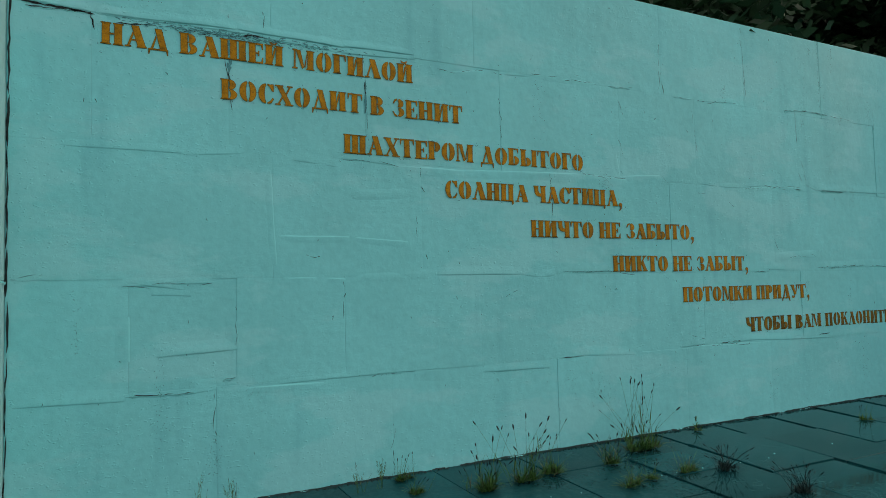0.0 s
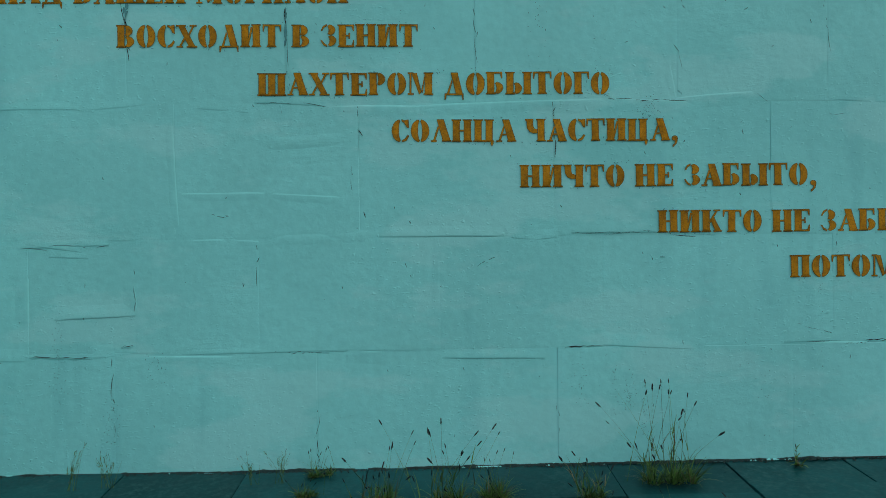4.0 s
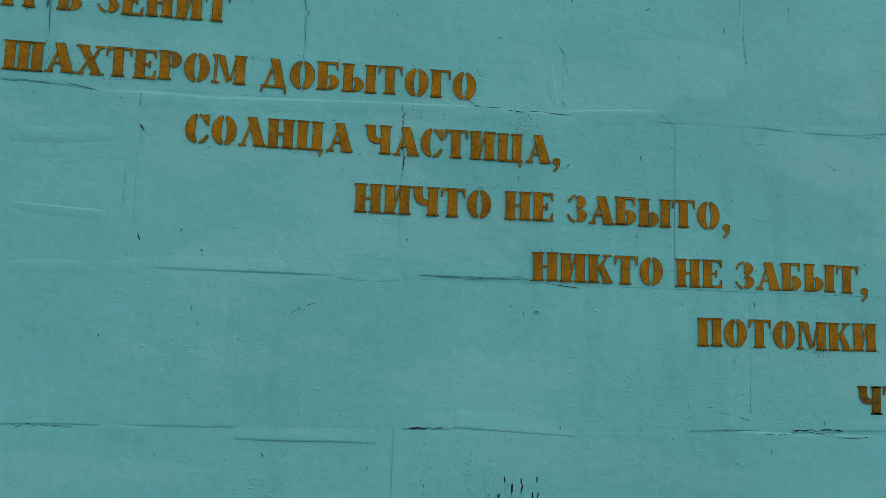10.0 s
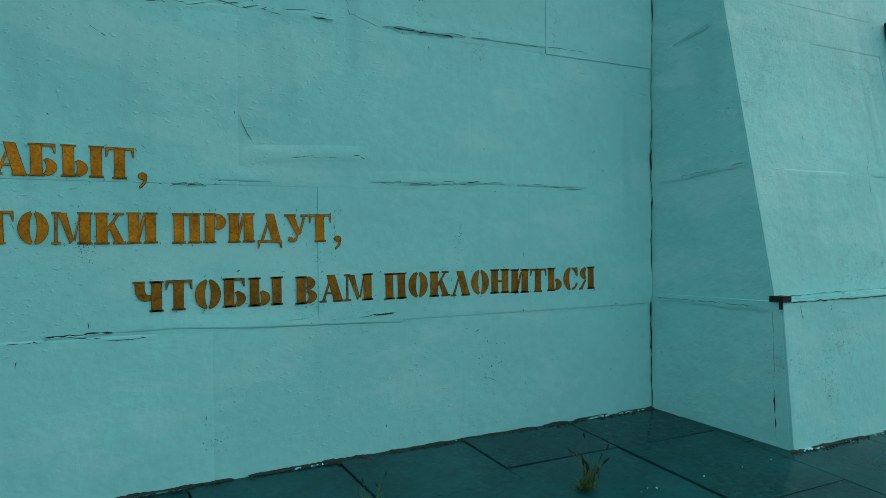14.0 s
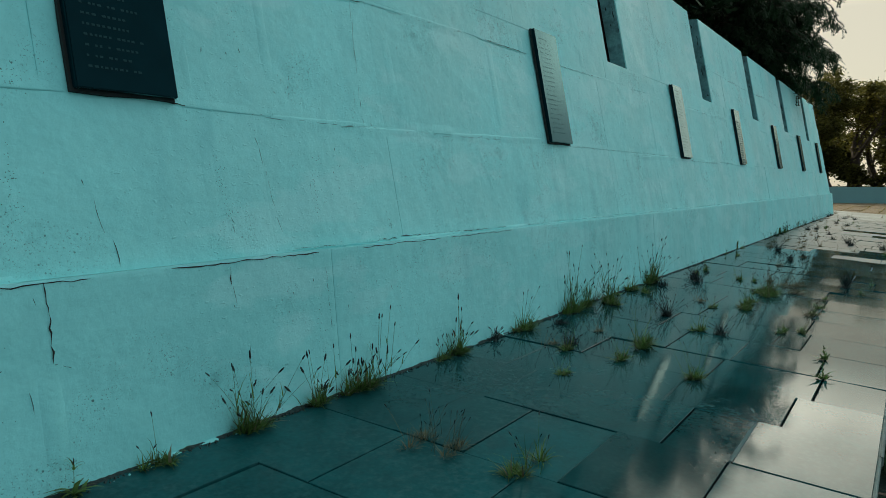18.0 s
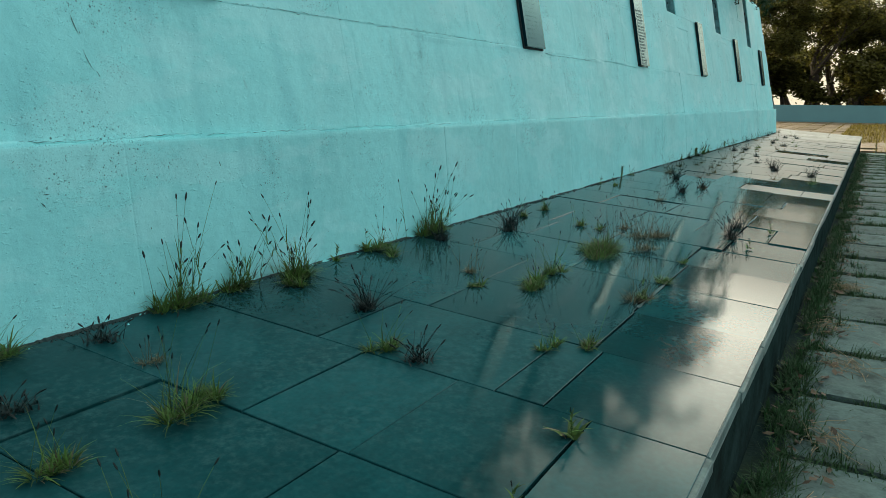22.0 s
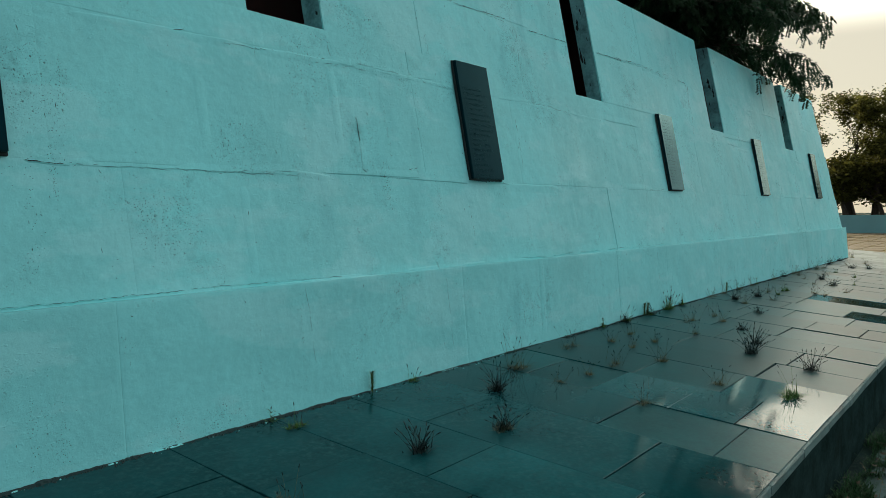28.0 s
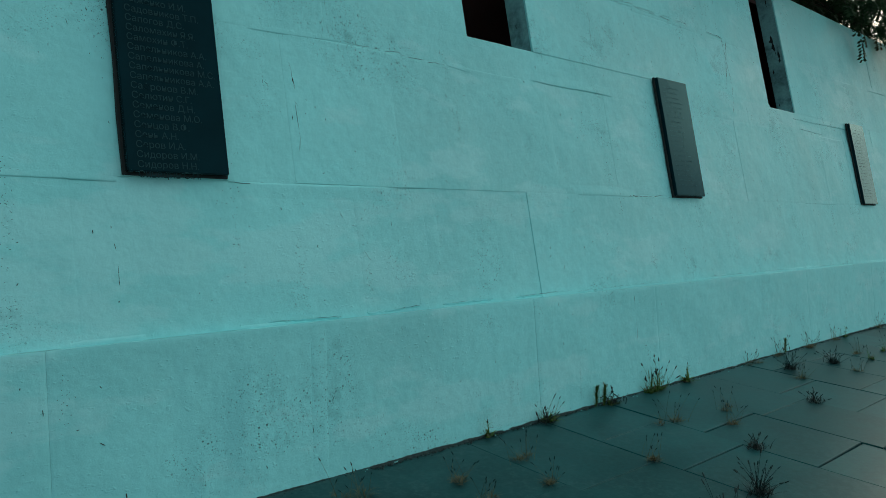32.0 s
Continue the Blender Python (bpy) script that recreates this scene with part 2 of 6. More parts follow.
    lump = N("ShaderNodeTexNoise"); lump.inputs["Scale"].default_value, lump.inputs["Detail"].default_value = 1.0, 2
    level = N("ShaderNodeVectorMath"); level.operation = "MULTIPLY"; level.inputs[1].default_value = (42, 42, 75)
    L(pos, level.inputs[0]); L(level.outputs[0], lump.inputs["Vector"])
    lr = N("ShaderNodeMapRange")
    lr.inputs["From Min"].default_value, lr.inputs["From Max"].default_value = 0.62, 0.76
    L(lump.outputs["Fac"], lr.inputs["Value"])
    lg = N("ShaderNodeMapRange")
    lg.inputs["From Min"].default_value, lg.inputs["From Max"].default_value = 0.44, 0.58
    lg.inputs["To Min"].default_value = 0.1
    L(reg.outputs["Fac"], lg.inputs["Value"])
    lm = N("ShaderNodeMath"); lm.operation = "MULTIPLY"
    L(lr.outputs[0], lm.inputs[0]); L(lg.outputs[0], lm.inputs[1])
    bp4 = N("ShaderNodeBump"); bp4.inputs["Strength"].default_value, bp4.inputs["Distance"].default_value = 0.8, 0.0028
    L(lm.outputs[0], bp4.inputs["Height"])
    bp3 = N("ShaderNodeBump"); L(bp4.outputs[0], bp3.inputs["Normal"]); bp3.inputs["Strength"].default_value, bp3.inputs["Distance"].default_value = 0.45, 0.011
    L(gm.outputs[0], bp3.inputs["Height"]); L(bp3.outputs[0], bp.inputs["Normal"])
    L(bp.outputs[0], bp2.inputs["Normal"]); L(bp2.outputs[0], first.inputs["Normal"])
    if not pitted:
        bp3.inputs["Strength"].default_value = 0.25
        bp.inputs["Strength"].default_value = 0.45
        # a trowelled face: no pores, but patches of fine level strokes
        for link_ in list(m2.inputs["Factor"].links) + list(mb.inputs["Factor"].links) + list(bp2.inputs["Height"].links):
            nt.links.remove(link_)
        m2.inputs["Factor"].default_value = mb.inputs["Factor"].default_value = 0.0
        flat = N("ShaderNodeVectorMath"); flat.operation = "MULTIPLY"; flat.inputs[1].default_value = (13.0, 13.0, 46.0)
        L(pos, flat.inputs[0])
        st = N("ShaderNodeTexNoise"); st.inputs["Scale"].default_value, st.inputs["Detail"].default_value, st.inputs["Roughness"].default_value = 1.0, 6, 0.62
        L(flat.outputs[0], st.inputs["Vector"])
        sm = N("ShaderNodeMath"); sm.operation = "MULTIPLY"
        sg = N("ShaderNodeMapRange")
        sg.inputs["From Min"].default_value, sg.inputs["From Max"].default_value = 0.50, 0.64
        sg.inputs["To Min"].default_value = 0.0
        L(area.outputs["Fac"], sg.inputs["Value"])
        L(st.outputs["Fac"], sm.inputs[0]); L(sg.outputs[0], sm.inputs[1])
        L(sm.outputs[0], bp2.inputs["Height"])
        bp2.inputs["Strength"].default_value, bp2.inputs["Distance"].default_value = 0.3, 0.008
    return m


PAINT = plaster()
TROWELLED = plaster("trowelled_turquoise_paint", False)
# paler, greyer turquoise: light from the sunward sky put into the paint
LIT_SIDE = mat("weathered_grey_turquoise", (0.36, 0.63, 0.635), rough=0.6, vary=0.10, scale=1.4, fine=24, bump=0.3, bump_dist=0.006, stain=(0.27, 0.55, 0.56), stain_scale=1.3, stain_amount=0.5, spec=0.35)
GRIMY = mat("grimy_flaked_paint", (0.085, 0.27, 0.285), rough=0.85, vary=0.35, scale=14, fine=80, bump=0.8, bump_dist=0.006, stain=(0.16, 0.47, 0.48), stain_scale=22, stain_amount=0.8, spec=0.2)
GOLD = mat("gold_paint", (0.44, 0.20, 0.009), rough=0.6, vary=0.45, scale=14, fine=130, bump=0.9, bump_dist=0.005,
           stain=(0.07, 0.05, 0.018), stain_scale=105, stain_amount=0.85, spec=0.12, metal=0.35)
# darker gold for the lowest line: dim light near the floor put into its colour
GOLD_SHADED = mat("worn_gold_paint", (0.25, 0.13, 0.012), rough=0.65, vary=0.5, scale=14, fine=130, bump=0.9, bump_dist=0.005,
                stain=(0.04, 0.05, 0.03), stain_scale=55, stain_amount=0.95, spec=0.1, metal=0.3)
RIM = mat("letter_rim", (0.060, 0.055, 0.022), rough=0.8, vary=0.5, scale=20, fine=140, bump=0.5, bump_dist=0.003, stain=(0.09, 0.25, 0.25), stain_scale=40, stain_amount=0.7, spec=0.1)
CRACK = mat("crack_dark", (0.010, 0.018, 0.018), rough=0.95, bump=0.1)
SPECK = mat("speck_dark", (0.022, 0.070, 0.074), rough=0.95, bump=0.1)
HAIR = mat("crack_hairline", (0.055, 0.17, 0.175), rough=0.95, bump=0.1)
def slab_stone(name, base, rough, mottle_colour, mottle_amount):
    """Dark polished stone: clouded colour, dusty mottles that break the gloss, pale scuffs."""
    m = mat(name, base, rough=rough, vary=0.4, scale=2.3, fine=55, bump=0.05, bump_dist=0.002,
            stain=(0.012, 0.045, 0.048), stain_scale=5, stain_amount=0.6, rand=0.3, spec=0.09, rough_vary=0.02)
    nt = m.node_tree
    N, L = nt.nodes.new, nt.links.new
    b = nt.nodes["Principled BSDF"]
    pos = N("ShaderNodeNewGeometry").outputs["Position"]

    def cloud(scale, detail, lo, hi):
        n = N("ShaderNodeTexNoise")
        n.inputs["Scale"].default_value, n.inputs["Detail"].default_value, n.inputs["Roughness"].default_value = scale, detail, 0.7
        L(pos, n.inputs["Vector"])
        r = N("ShaderNodeMapRange")
        r.inputs["From Min"].default_value, r.inputs["From Max"].default_value = lo, hi
        L(n.outputs["Fac"], r.inputs["Value"])
        return r.outputs[0]

    b.inputs["Specular Tint"].default_value = (0.45, 0.92, 0.97, 1)
    mottle = N("ShaderNodeMath"); mottle.operation = "MULTIPLY"
    L(cloud(30, 11, 0.47, 0.70), mottle.inputs[0]); L(cloud(1.6, 4, 0.38, 0.60), mottle.inputs[1])
    mix = N("ShaderNodeMix"); mix.data_type = "RGBA"
    dim = N("ShaderNodeMath"); dim.operation = "MULTIPLY"; dim.inputs[1].default_value = mottle_amount
    L(mottle.outputs[0], dim.inputs[0]); L(dim.outputs[0], mix.inputs["Factor"])
    L(b.inputs["Base Color"].links[0].from_socket, mix.inputs["A"]); mix.inputs["B"].default_value = (*mottle_colour, 1)
    L(mix.outputs["Result"], b.inputs["Base Color"])
    ro = N("ShaderNodeMath"); ro.operation = "MULTIPLY_ADD"; ro.inputs[1].default_value = 0.05
    L(mottle.outputs[0], ro.inputs[0]); L(b.inputs["Roughness"].links[0].from_socket, ro.inputs[2])
    L(ro.outputs[0], b.inputs["Roughness"])
    return m


STONE = slab_stone("polished_slab", (0.0078, 0.057, 0.062), 0.075, (0.045, 0.115, 0.118), 0.55)
# pale slab for the far end: its sunlit brightness is put into the colour
FAR_LIT = slab_stone("dusty_slab", (0.13, 0.16, 0.148), 0.42, (0.19, 0.21, 0.19), 0.8)
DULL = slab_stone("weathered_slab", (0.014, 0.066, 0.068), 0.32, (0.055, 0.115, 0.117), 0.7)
MORTAR = mat("pale_mortar", (0.075, 0.14, 0.14), rough=0.9, vary=0.3, scale=9, fine=90, bump=0.6, bump_dist=0.004)
BED = mat("joint_soil", (0.013, 0.030, 0.029), rough=0.95, vary=0.4, scale=8, fine=90, bump=0.9, bump_dist=0.01)
EDGE = mat("slab_edge", (0.12, 0.19, 0.18), spec=0.15, rough=0.55, vary=0.35, scale=6, fine=60, bump=0.6, bump_dist=0.006,
           stain=(0.03, 0.04, 0.035), stain_scale=5, stain_amount=0.8)
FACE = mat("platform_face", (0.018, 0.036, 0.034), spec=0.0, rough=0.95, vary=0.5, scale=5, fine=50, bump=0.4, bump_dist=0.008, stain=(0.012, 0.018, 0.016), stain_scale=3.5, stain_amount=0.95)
PAVER = mat("concrete_paver", (0.088, 0.150, 0.140), spec=0.12, rough=0.88, vary=0.35, scale=2.5, fine=45, bump=0.9, bump_dist=0.010,
            stain=(0.022, 0.04, 0.034), stain_scale=7, stain_amount=0.9, rand=0.2)
SOIL = mat("soil_and_litter", (0.016, 0.036, 0.033), spec=0.05, rough=0.95, vary=0.45, scale=4, fine=45, bump=1.0, bump_dist=0.02,
           stain=(0.03, 0.05, 0.02), stain_scale=1.5, stain_amount=0.8)
PLAQUE = mat("black_granite", (0.002, 0.017, 0.023), rough=0.10, vary=0.2, scale=8, fine=300, bump=0.03, bump_dist=0.001, spec=0.2, rough_vary=0.04)
def varnished(m):
    """A thin blue-green varnish on the polished face: tinted gloss that grows with the angle."""
    nt = m.node_tree
    N, L = nt.nodes.new, nt.links.new
    b = nt.nodes["Principled BSDF"]
    b.inputs["Specular IOR Level"].default_value = 0.0
    g = N("ShaderNodeBsdfGlossy")
    g.inputs["Roughness"].default_value = 0.17
    fr = N("ShaderNodeFresnel"); fr.inputs["IOR"].default_value = 1.55
    gloss = N("ShaderNodeMapRange"); gloss.interpolation_type = "SMOOTHSTEP"
    gloss.inputs["From Min"].default_value, gloss.inputs["From Max"].default_value = 0.055, 0.36
    gloss.inputs["To Min"].default_value, gloss.inputs["To Max"].default_value = 0.006, 0.55
    L(fr.outputs[0], gloss.inputs["Value"])
    tint = N("ShaderNodeMix"); tint.data_type = "RGBA"
    tint.inputs["A"].default_value, tint.inputs["B"].default_value = (0.40, 0.88, 0.95, 1), (0.95, 0.97, 0.92, 1)
    L(gloss.outputs[0], tint.inputs["Factor"]); L(tint.outputs["Result"], g.inputs["Color"])
    mx = N("ShaderNodeMixShader")
    L(gloss.outputs[0], mx.inputs[0]); L(b.outputs[0], mx.inputs[1]); L(g.outputs[0], mx.inputs[2])
    L(mx.outputs[0], nt.nodes["Material Output"].inputs["Surface"])


varnished(PLAQUE)
ENGRAVE = mat("engraved_grey", (0.020, 0.052, 0.058), spec=0.2, rough=0.5, bump=0.2)
varnished(ENGRAVE)
# jamb render: shade of the -x side put into the base colour, over peeled stains
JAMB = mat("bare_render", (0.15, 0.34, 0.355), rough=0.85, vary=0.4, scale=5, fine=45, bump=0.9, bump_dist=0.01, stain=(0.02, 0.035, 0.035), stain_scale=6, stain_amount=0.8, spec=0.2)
MAROON = mat("maroon_board", (0.035, 0.008, 0.008), rough=0.8, vary=0.3, scale=6, fine=50)
PARAPET = mat("parapet_paint", (0.15, 0.33, 0.345), rough=0.7, vary=0.08, scale=0.8, fine=12)
BARK = mat("bark", (0.055, 0.042, 0.03), rough=0.9, vary=0.4, scale=7, fine=40, bump=1.0, bump_dist=0.03)


def leaf_mat(name, base, rand=0.35, trans=0.35):
    m = bpy.data.materials.new(name)
    m.use_nodes = True
    nt = m.node_tree
    N, L = nt.nodes.new, nt.links.new
    b = nt.nodes["Principled BSDF"]
    b.inputs["Roughness"].default_value = 0.6
    b.inputs["Specular IOR Level"].default_value = 0.2
    g = N("ShaderNodeNewGeometry")
    r = N("ShaderNodeMapRange")
    r.inputs["To Min"].default_value, r.inputs["To Max"].default_value = 1 - rand, 1 + rand
    L(g.outputs["Random Per Island"], r.inputs["Value"])
    h = N("ShaderNodeHueSaturation"); h.inputs["Color"].default_value = (*base, 1)
    L(r.outputs[0], h.inputs["Value"]); L(h.outputs[0], b.inputs["Base Color"])
    t = N("ShaderNodeBsdfTranslucent"); L(h.outputs[0], t.inputs["Color"])
    mx = N("ShaderNodeMixShader"); mx.inputs[0].default_value = trans
    out = nt.nodes["Material Output"]
    L(b.outputs[0], mx.inputs[1]); L(t.outputs[0], mx.inputs[2]); L(mx.outputs[0], out.inputs["Surface"])
    return m


LEAF = leaf_mat("leaf_green", (0.020, 0.046, 0.018), trans=0.15)
LEAF_FAR = leaf_mat("leaf_olive", (0.098, 0.098, 0.022), rand=0.65, trans=0.52)
# golden leaves: evening sun through the gaps put into the leaf colour
LEAF_SUNLIT = leaf_mat("leaf_golden", (0.30, 0.20, 0.03), rand=0.5, trans=0.5)
VERGE = leaf_mat("verge_green", (0.028, 0.082, 0.032), 0.6)
GRASS = leaf_mat("grass_green", (0.080, 0.155, 0.038), 0.6)
DRY = leaf_mat("grass_straw", (0.135, 0.130, 0.075), 0.5)
SEED = leaf_mat("seed_head", (0.013, 0.025, 0.024), trans=0.1)
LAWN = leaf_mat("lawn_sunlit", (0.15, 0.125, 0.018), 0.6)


# ---- mesh helpers ----
def link(name, bm, material, parent=None, label=""):
    me = bpy.data.meshes.new(name)
    bm.to_mesh(me)
    bm.free()
    me.materials.append(material)
    ob = new(name, me)
    if parent:
        ob.parent = parent
    if label:
        ob["label"] = label
    return ob


part = link


def from_lists(name, verts, faces, material, parent=None):
    me = bpy.data.meshes.new(name)
    me.from_pydata(verts, [], faces)
    me.materials.append(material)
    ob = new(name, me)
    if parent:
        ob.parent = parent
    return ob


def prism(name, outline, x0, x1, material, parent=None):
    """A solid with the (y, z) outline, from x0 to x1 (each a number, or a function of z)."""
    a = x0 if callable(x0) else (lambda z: x0)
    b = x1 if callable(x1) else (lambda z: x1)
    bm = bmesh.new()
    L = [bm.verts.new((a(z), y, z)) for y, z in outline]
    R = [bm.verts.new((b(z), y, z)) for y, z in outline]
    n = len(outline)
    bm.faces.new(L)
    bm.faces.new(R[::-1])
    for i in range(n):
        bm.faces.new((L[i], R[i], R[(i + 1) % n], L[(i + 1) % n]))
    bmesh.ops.recalc_face_normals(bm, faces=bm.faces)
    return link(name, bm, material, parent)


def plate_mesh(name, w, h, d, bev, material, deep=0.0005):
    """A plate in x and z whose softly rounded front looks to -y; its back lies in y = 0."""
    rings = [(0, 0), (0, d - deep), (bev * 0.35, d - deep * 0.4), (bev, d)]
    v, f = [], []
    for i, y in rings:
        v += [(x, -y, z) for x, z in ((i, i), (w - i, i), (w - i, h - i), (i, h - i))]
    f = [(3, 2, 1, 0), (12, 13, 14, 15)]
    for r in range(3):
        for i in range(4):
            j = (i + 1) % 4
            f.append((4 * r + i, 4 * r + j, 4 * r + 4 + j, 4 * r + 4 + i))
    me = bpy.data.meshes.new(name)
    me.from_pydata(v, [], f)
    me.materials.append(material)
    return me


def box(name, x0, x1, y0, y1, z0, z1, material, parent=None, bev=0.0):
    bm = bmesh.new()
    bmesh.ops.create_cube(bm, size=1)
    for v in bm.verts:
        v.co = Vector((x0 + (v.co.x + .5) * (x1 - x0), y0 + (v.co.y + .5) * (y1 - y0), z0 + (v.co.z + .5) * (z1 - z0)))
    if bev:
        bmesh.ops.bevel(bm, geom=bm.edges[:], offset=bev, segments=2, profile=0.6, affect="EDGES")
    return link(name, bm, material, parent)


def empty(name, place=(0, 0, 0)):
    ob = new(name)
    ob.location = place
    return ob


# ---- plan ----
TEXT_Y, TEXT_X0, TEXT_X1, TEXT_TOP = 4.17, 0.46, 7.66, 3.04
BASE_Y, LEDGE_Y, LEDGE_Z = 3.45, 3.505, 0.64
WALL_Y, BATTER, WALL_TOP = 3.545, 0.20, 3.28
MAIN_X0, MAIN_X1 = 7.77, 33.25
GROUND = -0.66
EDGE_Y, EDGE_NICHE = 1.405, 2.2
SLOPE = 0.08
SLOTS = [10.79, 14.46, 18.13, 21.79, 25.54, 29.47]
SLOT_W, SLOT_Z = 0.55, 2.08
PLAQUES = [9.07, 12.77, 16.47, 19.89, 23.63, 27.32, 31.1]
TILT_WALL = -math.degrees(math.atan(BATTER))


def floor_z(y):
    return SLOPE * (y - BASE_Y)


def niche_drop(x):
    return 0.038 * min(1, max(0, (7.4 - x) / 5.6))


def wall_y(z):
    return WALL_Y + BATTER * (z - LEDGE_Z)


rng = random.Random(4)

# ---- text wall ----
text_wall = tagged(box("wall_inscription", TEXT_X0 - 0.3, TEXT_X1 + 0.3, TEXT_Y + 0.012, TEXT_Y + 0.55, GROUND, TEXT_TOP - 0.004, TROWELLED),
                   "turquoise painted concrete block wall with a gold inscription", "wall", kind="structure")
plates = {}


def block(x, z, w, h, d, wall, tilt=0.0, y=None, bev=0.016):
    skin = TROWELLED if wall is text_wall else PAINT
    key = (round(w, 3), round(h, 3), round(d, 4), skin.name)
    if key not in plates:
        plates[key] = plate_mesh("block", w, h, d, bev, skin)
    ob = new("block", plates[key])
    ob.parent = wall
    ob.matrix_basis = pose(x, y, z, tilt, 0, 0)
    return ob


def course(x0, x1, z, h, wall, y_of, tilt, lengths, back=0.012):
    x = x0
    while x < x1 - 0.01:
        w = min(rng.choice(lengths), x1 - x)
        if x1 - (x + w) < 0.25:
            w = x1 - x
        d = back + rng.choice((-.002, -.001, 0.0, 0.0006, 0.0012, 0.0018))
        block(x, z, w - 0.0002, h - 0.0002, d, wall, tilt, y_of(z) + back)
        x += w


COURSES = [(-0.05, 0.59, (0.46, 1.36, 2.31, 3.46, 4.6, 5.5, 6.7, 7.66)), (0.59, 1.125, (0.46, 0.96, 1.46, 2.04, 2.9, 3.68, 4.8, 5.9, 6.9, 7.66)),
           (1.125, 1.765, (0.46, 1.65, 2.52, 3.45, 4.5, 5.6, 6.6, 7.66)), (1.765, 2.39, (0.46, 0.80, 1.43, 2.18, 3.08, 4.05, 4.78, 5.94, 7.0, 7.66)),
           (2.39, 3.04, (0.46, 1.65, 2.9, 3.7, 4.46, 5.33, 6.28, 7.1, 7.66))]
for za, zb, joints_x in COURSES:
    for xa, xb in zip(joints_x, joints_x[1:]):
        block(xa, za, xb - xa - .0006, zb - za - .0006, 0.012 + rng.choice((-.0022, -.0012, 0, .0008, .0018)), text_wall, 0, TEXT_Y + 0.012, .022)

# ---- battered walls ----
def battered(name, x0, x1, slots, label, left_end=0.0, right_end=0.0):
    """A leaning wall on a plinth, with notches that are open at the top."""
    root = tagged(empty(name), label, "wall", kind="structure")
    lo = (lambda z: x0 + left_end * max(0, z)) if left_end else x0
    hi = (lambda z: x1 - right_end * max(0, z)) if right_end else x1
    back = 4.75
    # plinth core and body below the notches
    prism("body", [(BASE_Y + 0.09, GROUND), (back, GROUND), (back, SLOT_Z - 0.304), (wall_y(SLOT_Z) + 0.16, SLOT_Z - 0.304), (wall_y(SLOT_Z) + 0.16, SLOT_Z - 0.004), (wall_y(SLOT_Z) + 0.012, SLOT_Z - 0.004), (WALL_Y + 0.012, LEDGE_Z), (LEDGE_Y + 0.06, LEDGE_Z - 0.006)], lo, hi, PAINT, root)
    edges = [x0] + [e for s in slots for e in (s, s + SLOT_W)] + [x1]
    for a, b in zip(edges[::2], edges[1::2]):
        aa = lo if a == x0 and left_end else a
        bb = hi if b == x1 and right_end else b
        merlon = prism("merlon", [(wall_y(SLOT_Z) + 0.012, SLOT_Z), (wall_y(SLOT_Z) + 0.16, SLOT_Z), (wall_y(WALL_TOP) + 0.16, WALL_TOP), (wall_y(WALL_TOP) + 0.012, WALL_TOP)], aa, bb, PAINT, root)
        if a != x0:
            # only the -x faces take the colour with shade in it
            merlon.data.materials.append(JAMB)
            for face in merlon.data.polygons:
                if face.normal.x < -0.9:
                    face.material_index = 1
        # faces of the courses above the notch sill
        for z, h in ((SLOT_Z, 0.49), (2.57, 0.71)):
            bmx = b - (right_end * (z + h) if b == x1 else 0)
            rise = h / math.cos(radians(TILT_WALL))
            course(a, bmx, z, rise, root, wall_y, TILT_WALL, (1.19, 0.9, 1.19))
    for z, h in ((LEDGE_Z, 0.585), (1.225, 0.665), (1.89, SLOT_Z - 1.89)):
        rise = h / math.cos(radians(TILT_WALL))
        course(x0, x1 - right_end * (z + h), z, rise, root, wall_y, TILT_WALL, (1.19, 1.19, 0.9, 0.6))
    # plinth panels
    lean = -math.degrees(math.atan((LEDGE_Y - BASE_Y) / LEDGE_Z))
    x = x0
    while x < x1 - 0.05:
        w = min(rng.choice((1.1, 1.19, 1.19, 2.38, 1.6)), x1 - x)
        ob = new("plinth_panel", plate_mesh("plinth_panel", w - 0.0008, LEDGE_Z + 0.17, 0.09 + rng.uniform(0, 0.002), 0.02, PAINT, 0.002))
        ob.parent = root
        ob.matrix_basis = pose(x, BASE_Y + 0.09 - 0.0146, -0.17, lean, 0, 0)
        x += w
    for s in slots:
        bk = box("notch_back", s - 0.5, s + SLOT_W + 0.9, 4.70, 4.75, SLOT_Z - 0.31, WALL_TOP - 0.03, MAROON, root)
        bk["label"] = "dark maroon board closing the notch"
        box("notch_side", s - 0.55, s - 0.5, wall_y(WALL_TOP) + 0.17, 4.75, SLOT_Z - 0.31, WALL_TOP - 0.03, MAROON, root)
        box("notch_side", s + SLOT_W + 0.9, s + SLOT_W + 0.95, wall_y(WALL_TOP) + 0.17, 4.75, SLOT_Z - 0.31, WALL_TOP - 0.03, MAROON, root)
        # unseen lid, added to keep skylight out of the void behind the notch
        box("notch_lid", s - 0.55, s + SLOT_W + 0.95, 4.32, 4.75, WALL_TOP - 0.03, WALL_TOP, MAROON, root)
        box("notch_floor", s - 0.5, s + SLOT_W + 0.9, wall_y(SLOT_Z) + 0.165, 4.70, SLOT_Z - 0.30, SLOT_Z - 0.28, MAROON, root)
    return root


main_wall = battered("wall_memorial", MAIN_X0, MAIN_X1, SLOTS, "long leaning turquoise block wall with open notches", right_end=0.22)
left_wall = battered("wall_left", -7.0, 0.35, [-4.6], "leaning turquoise block wall beside the inscription")



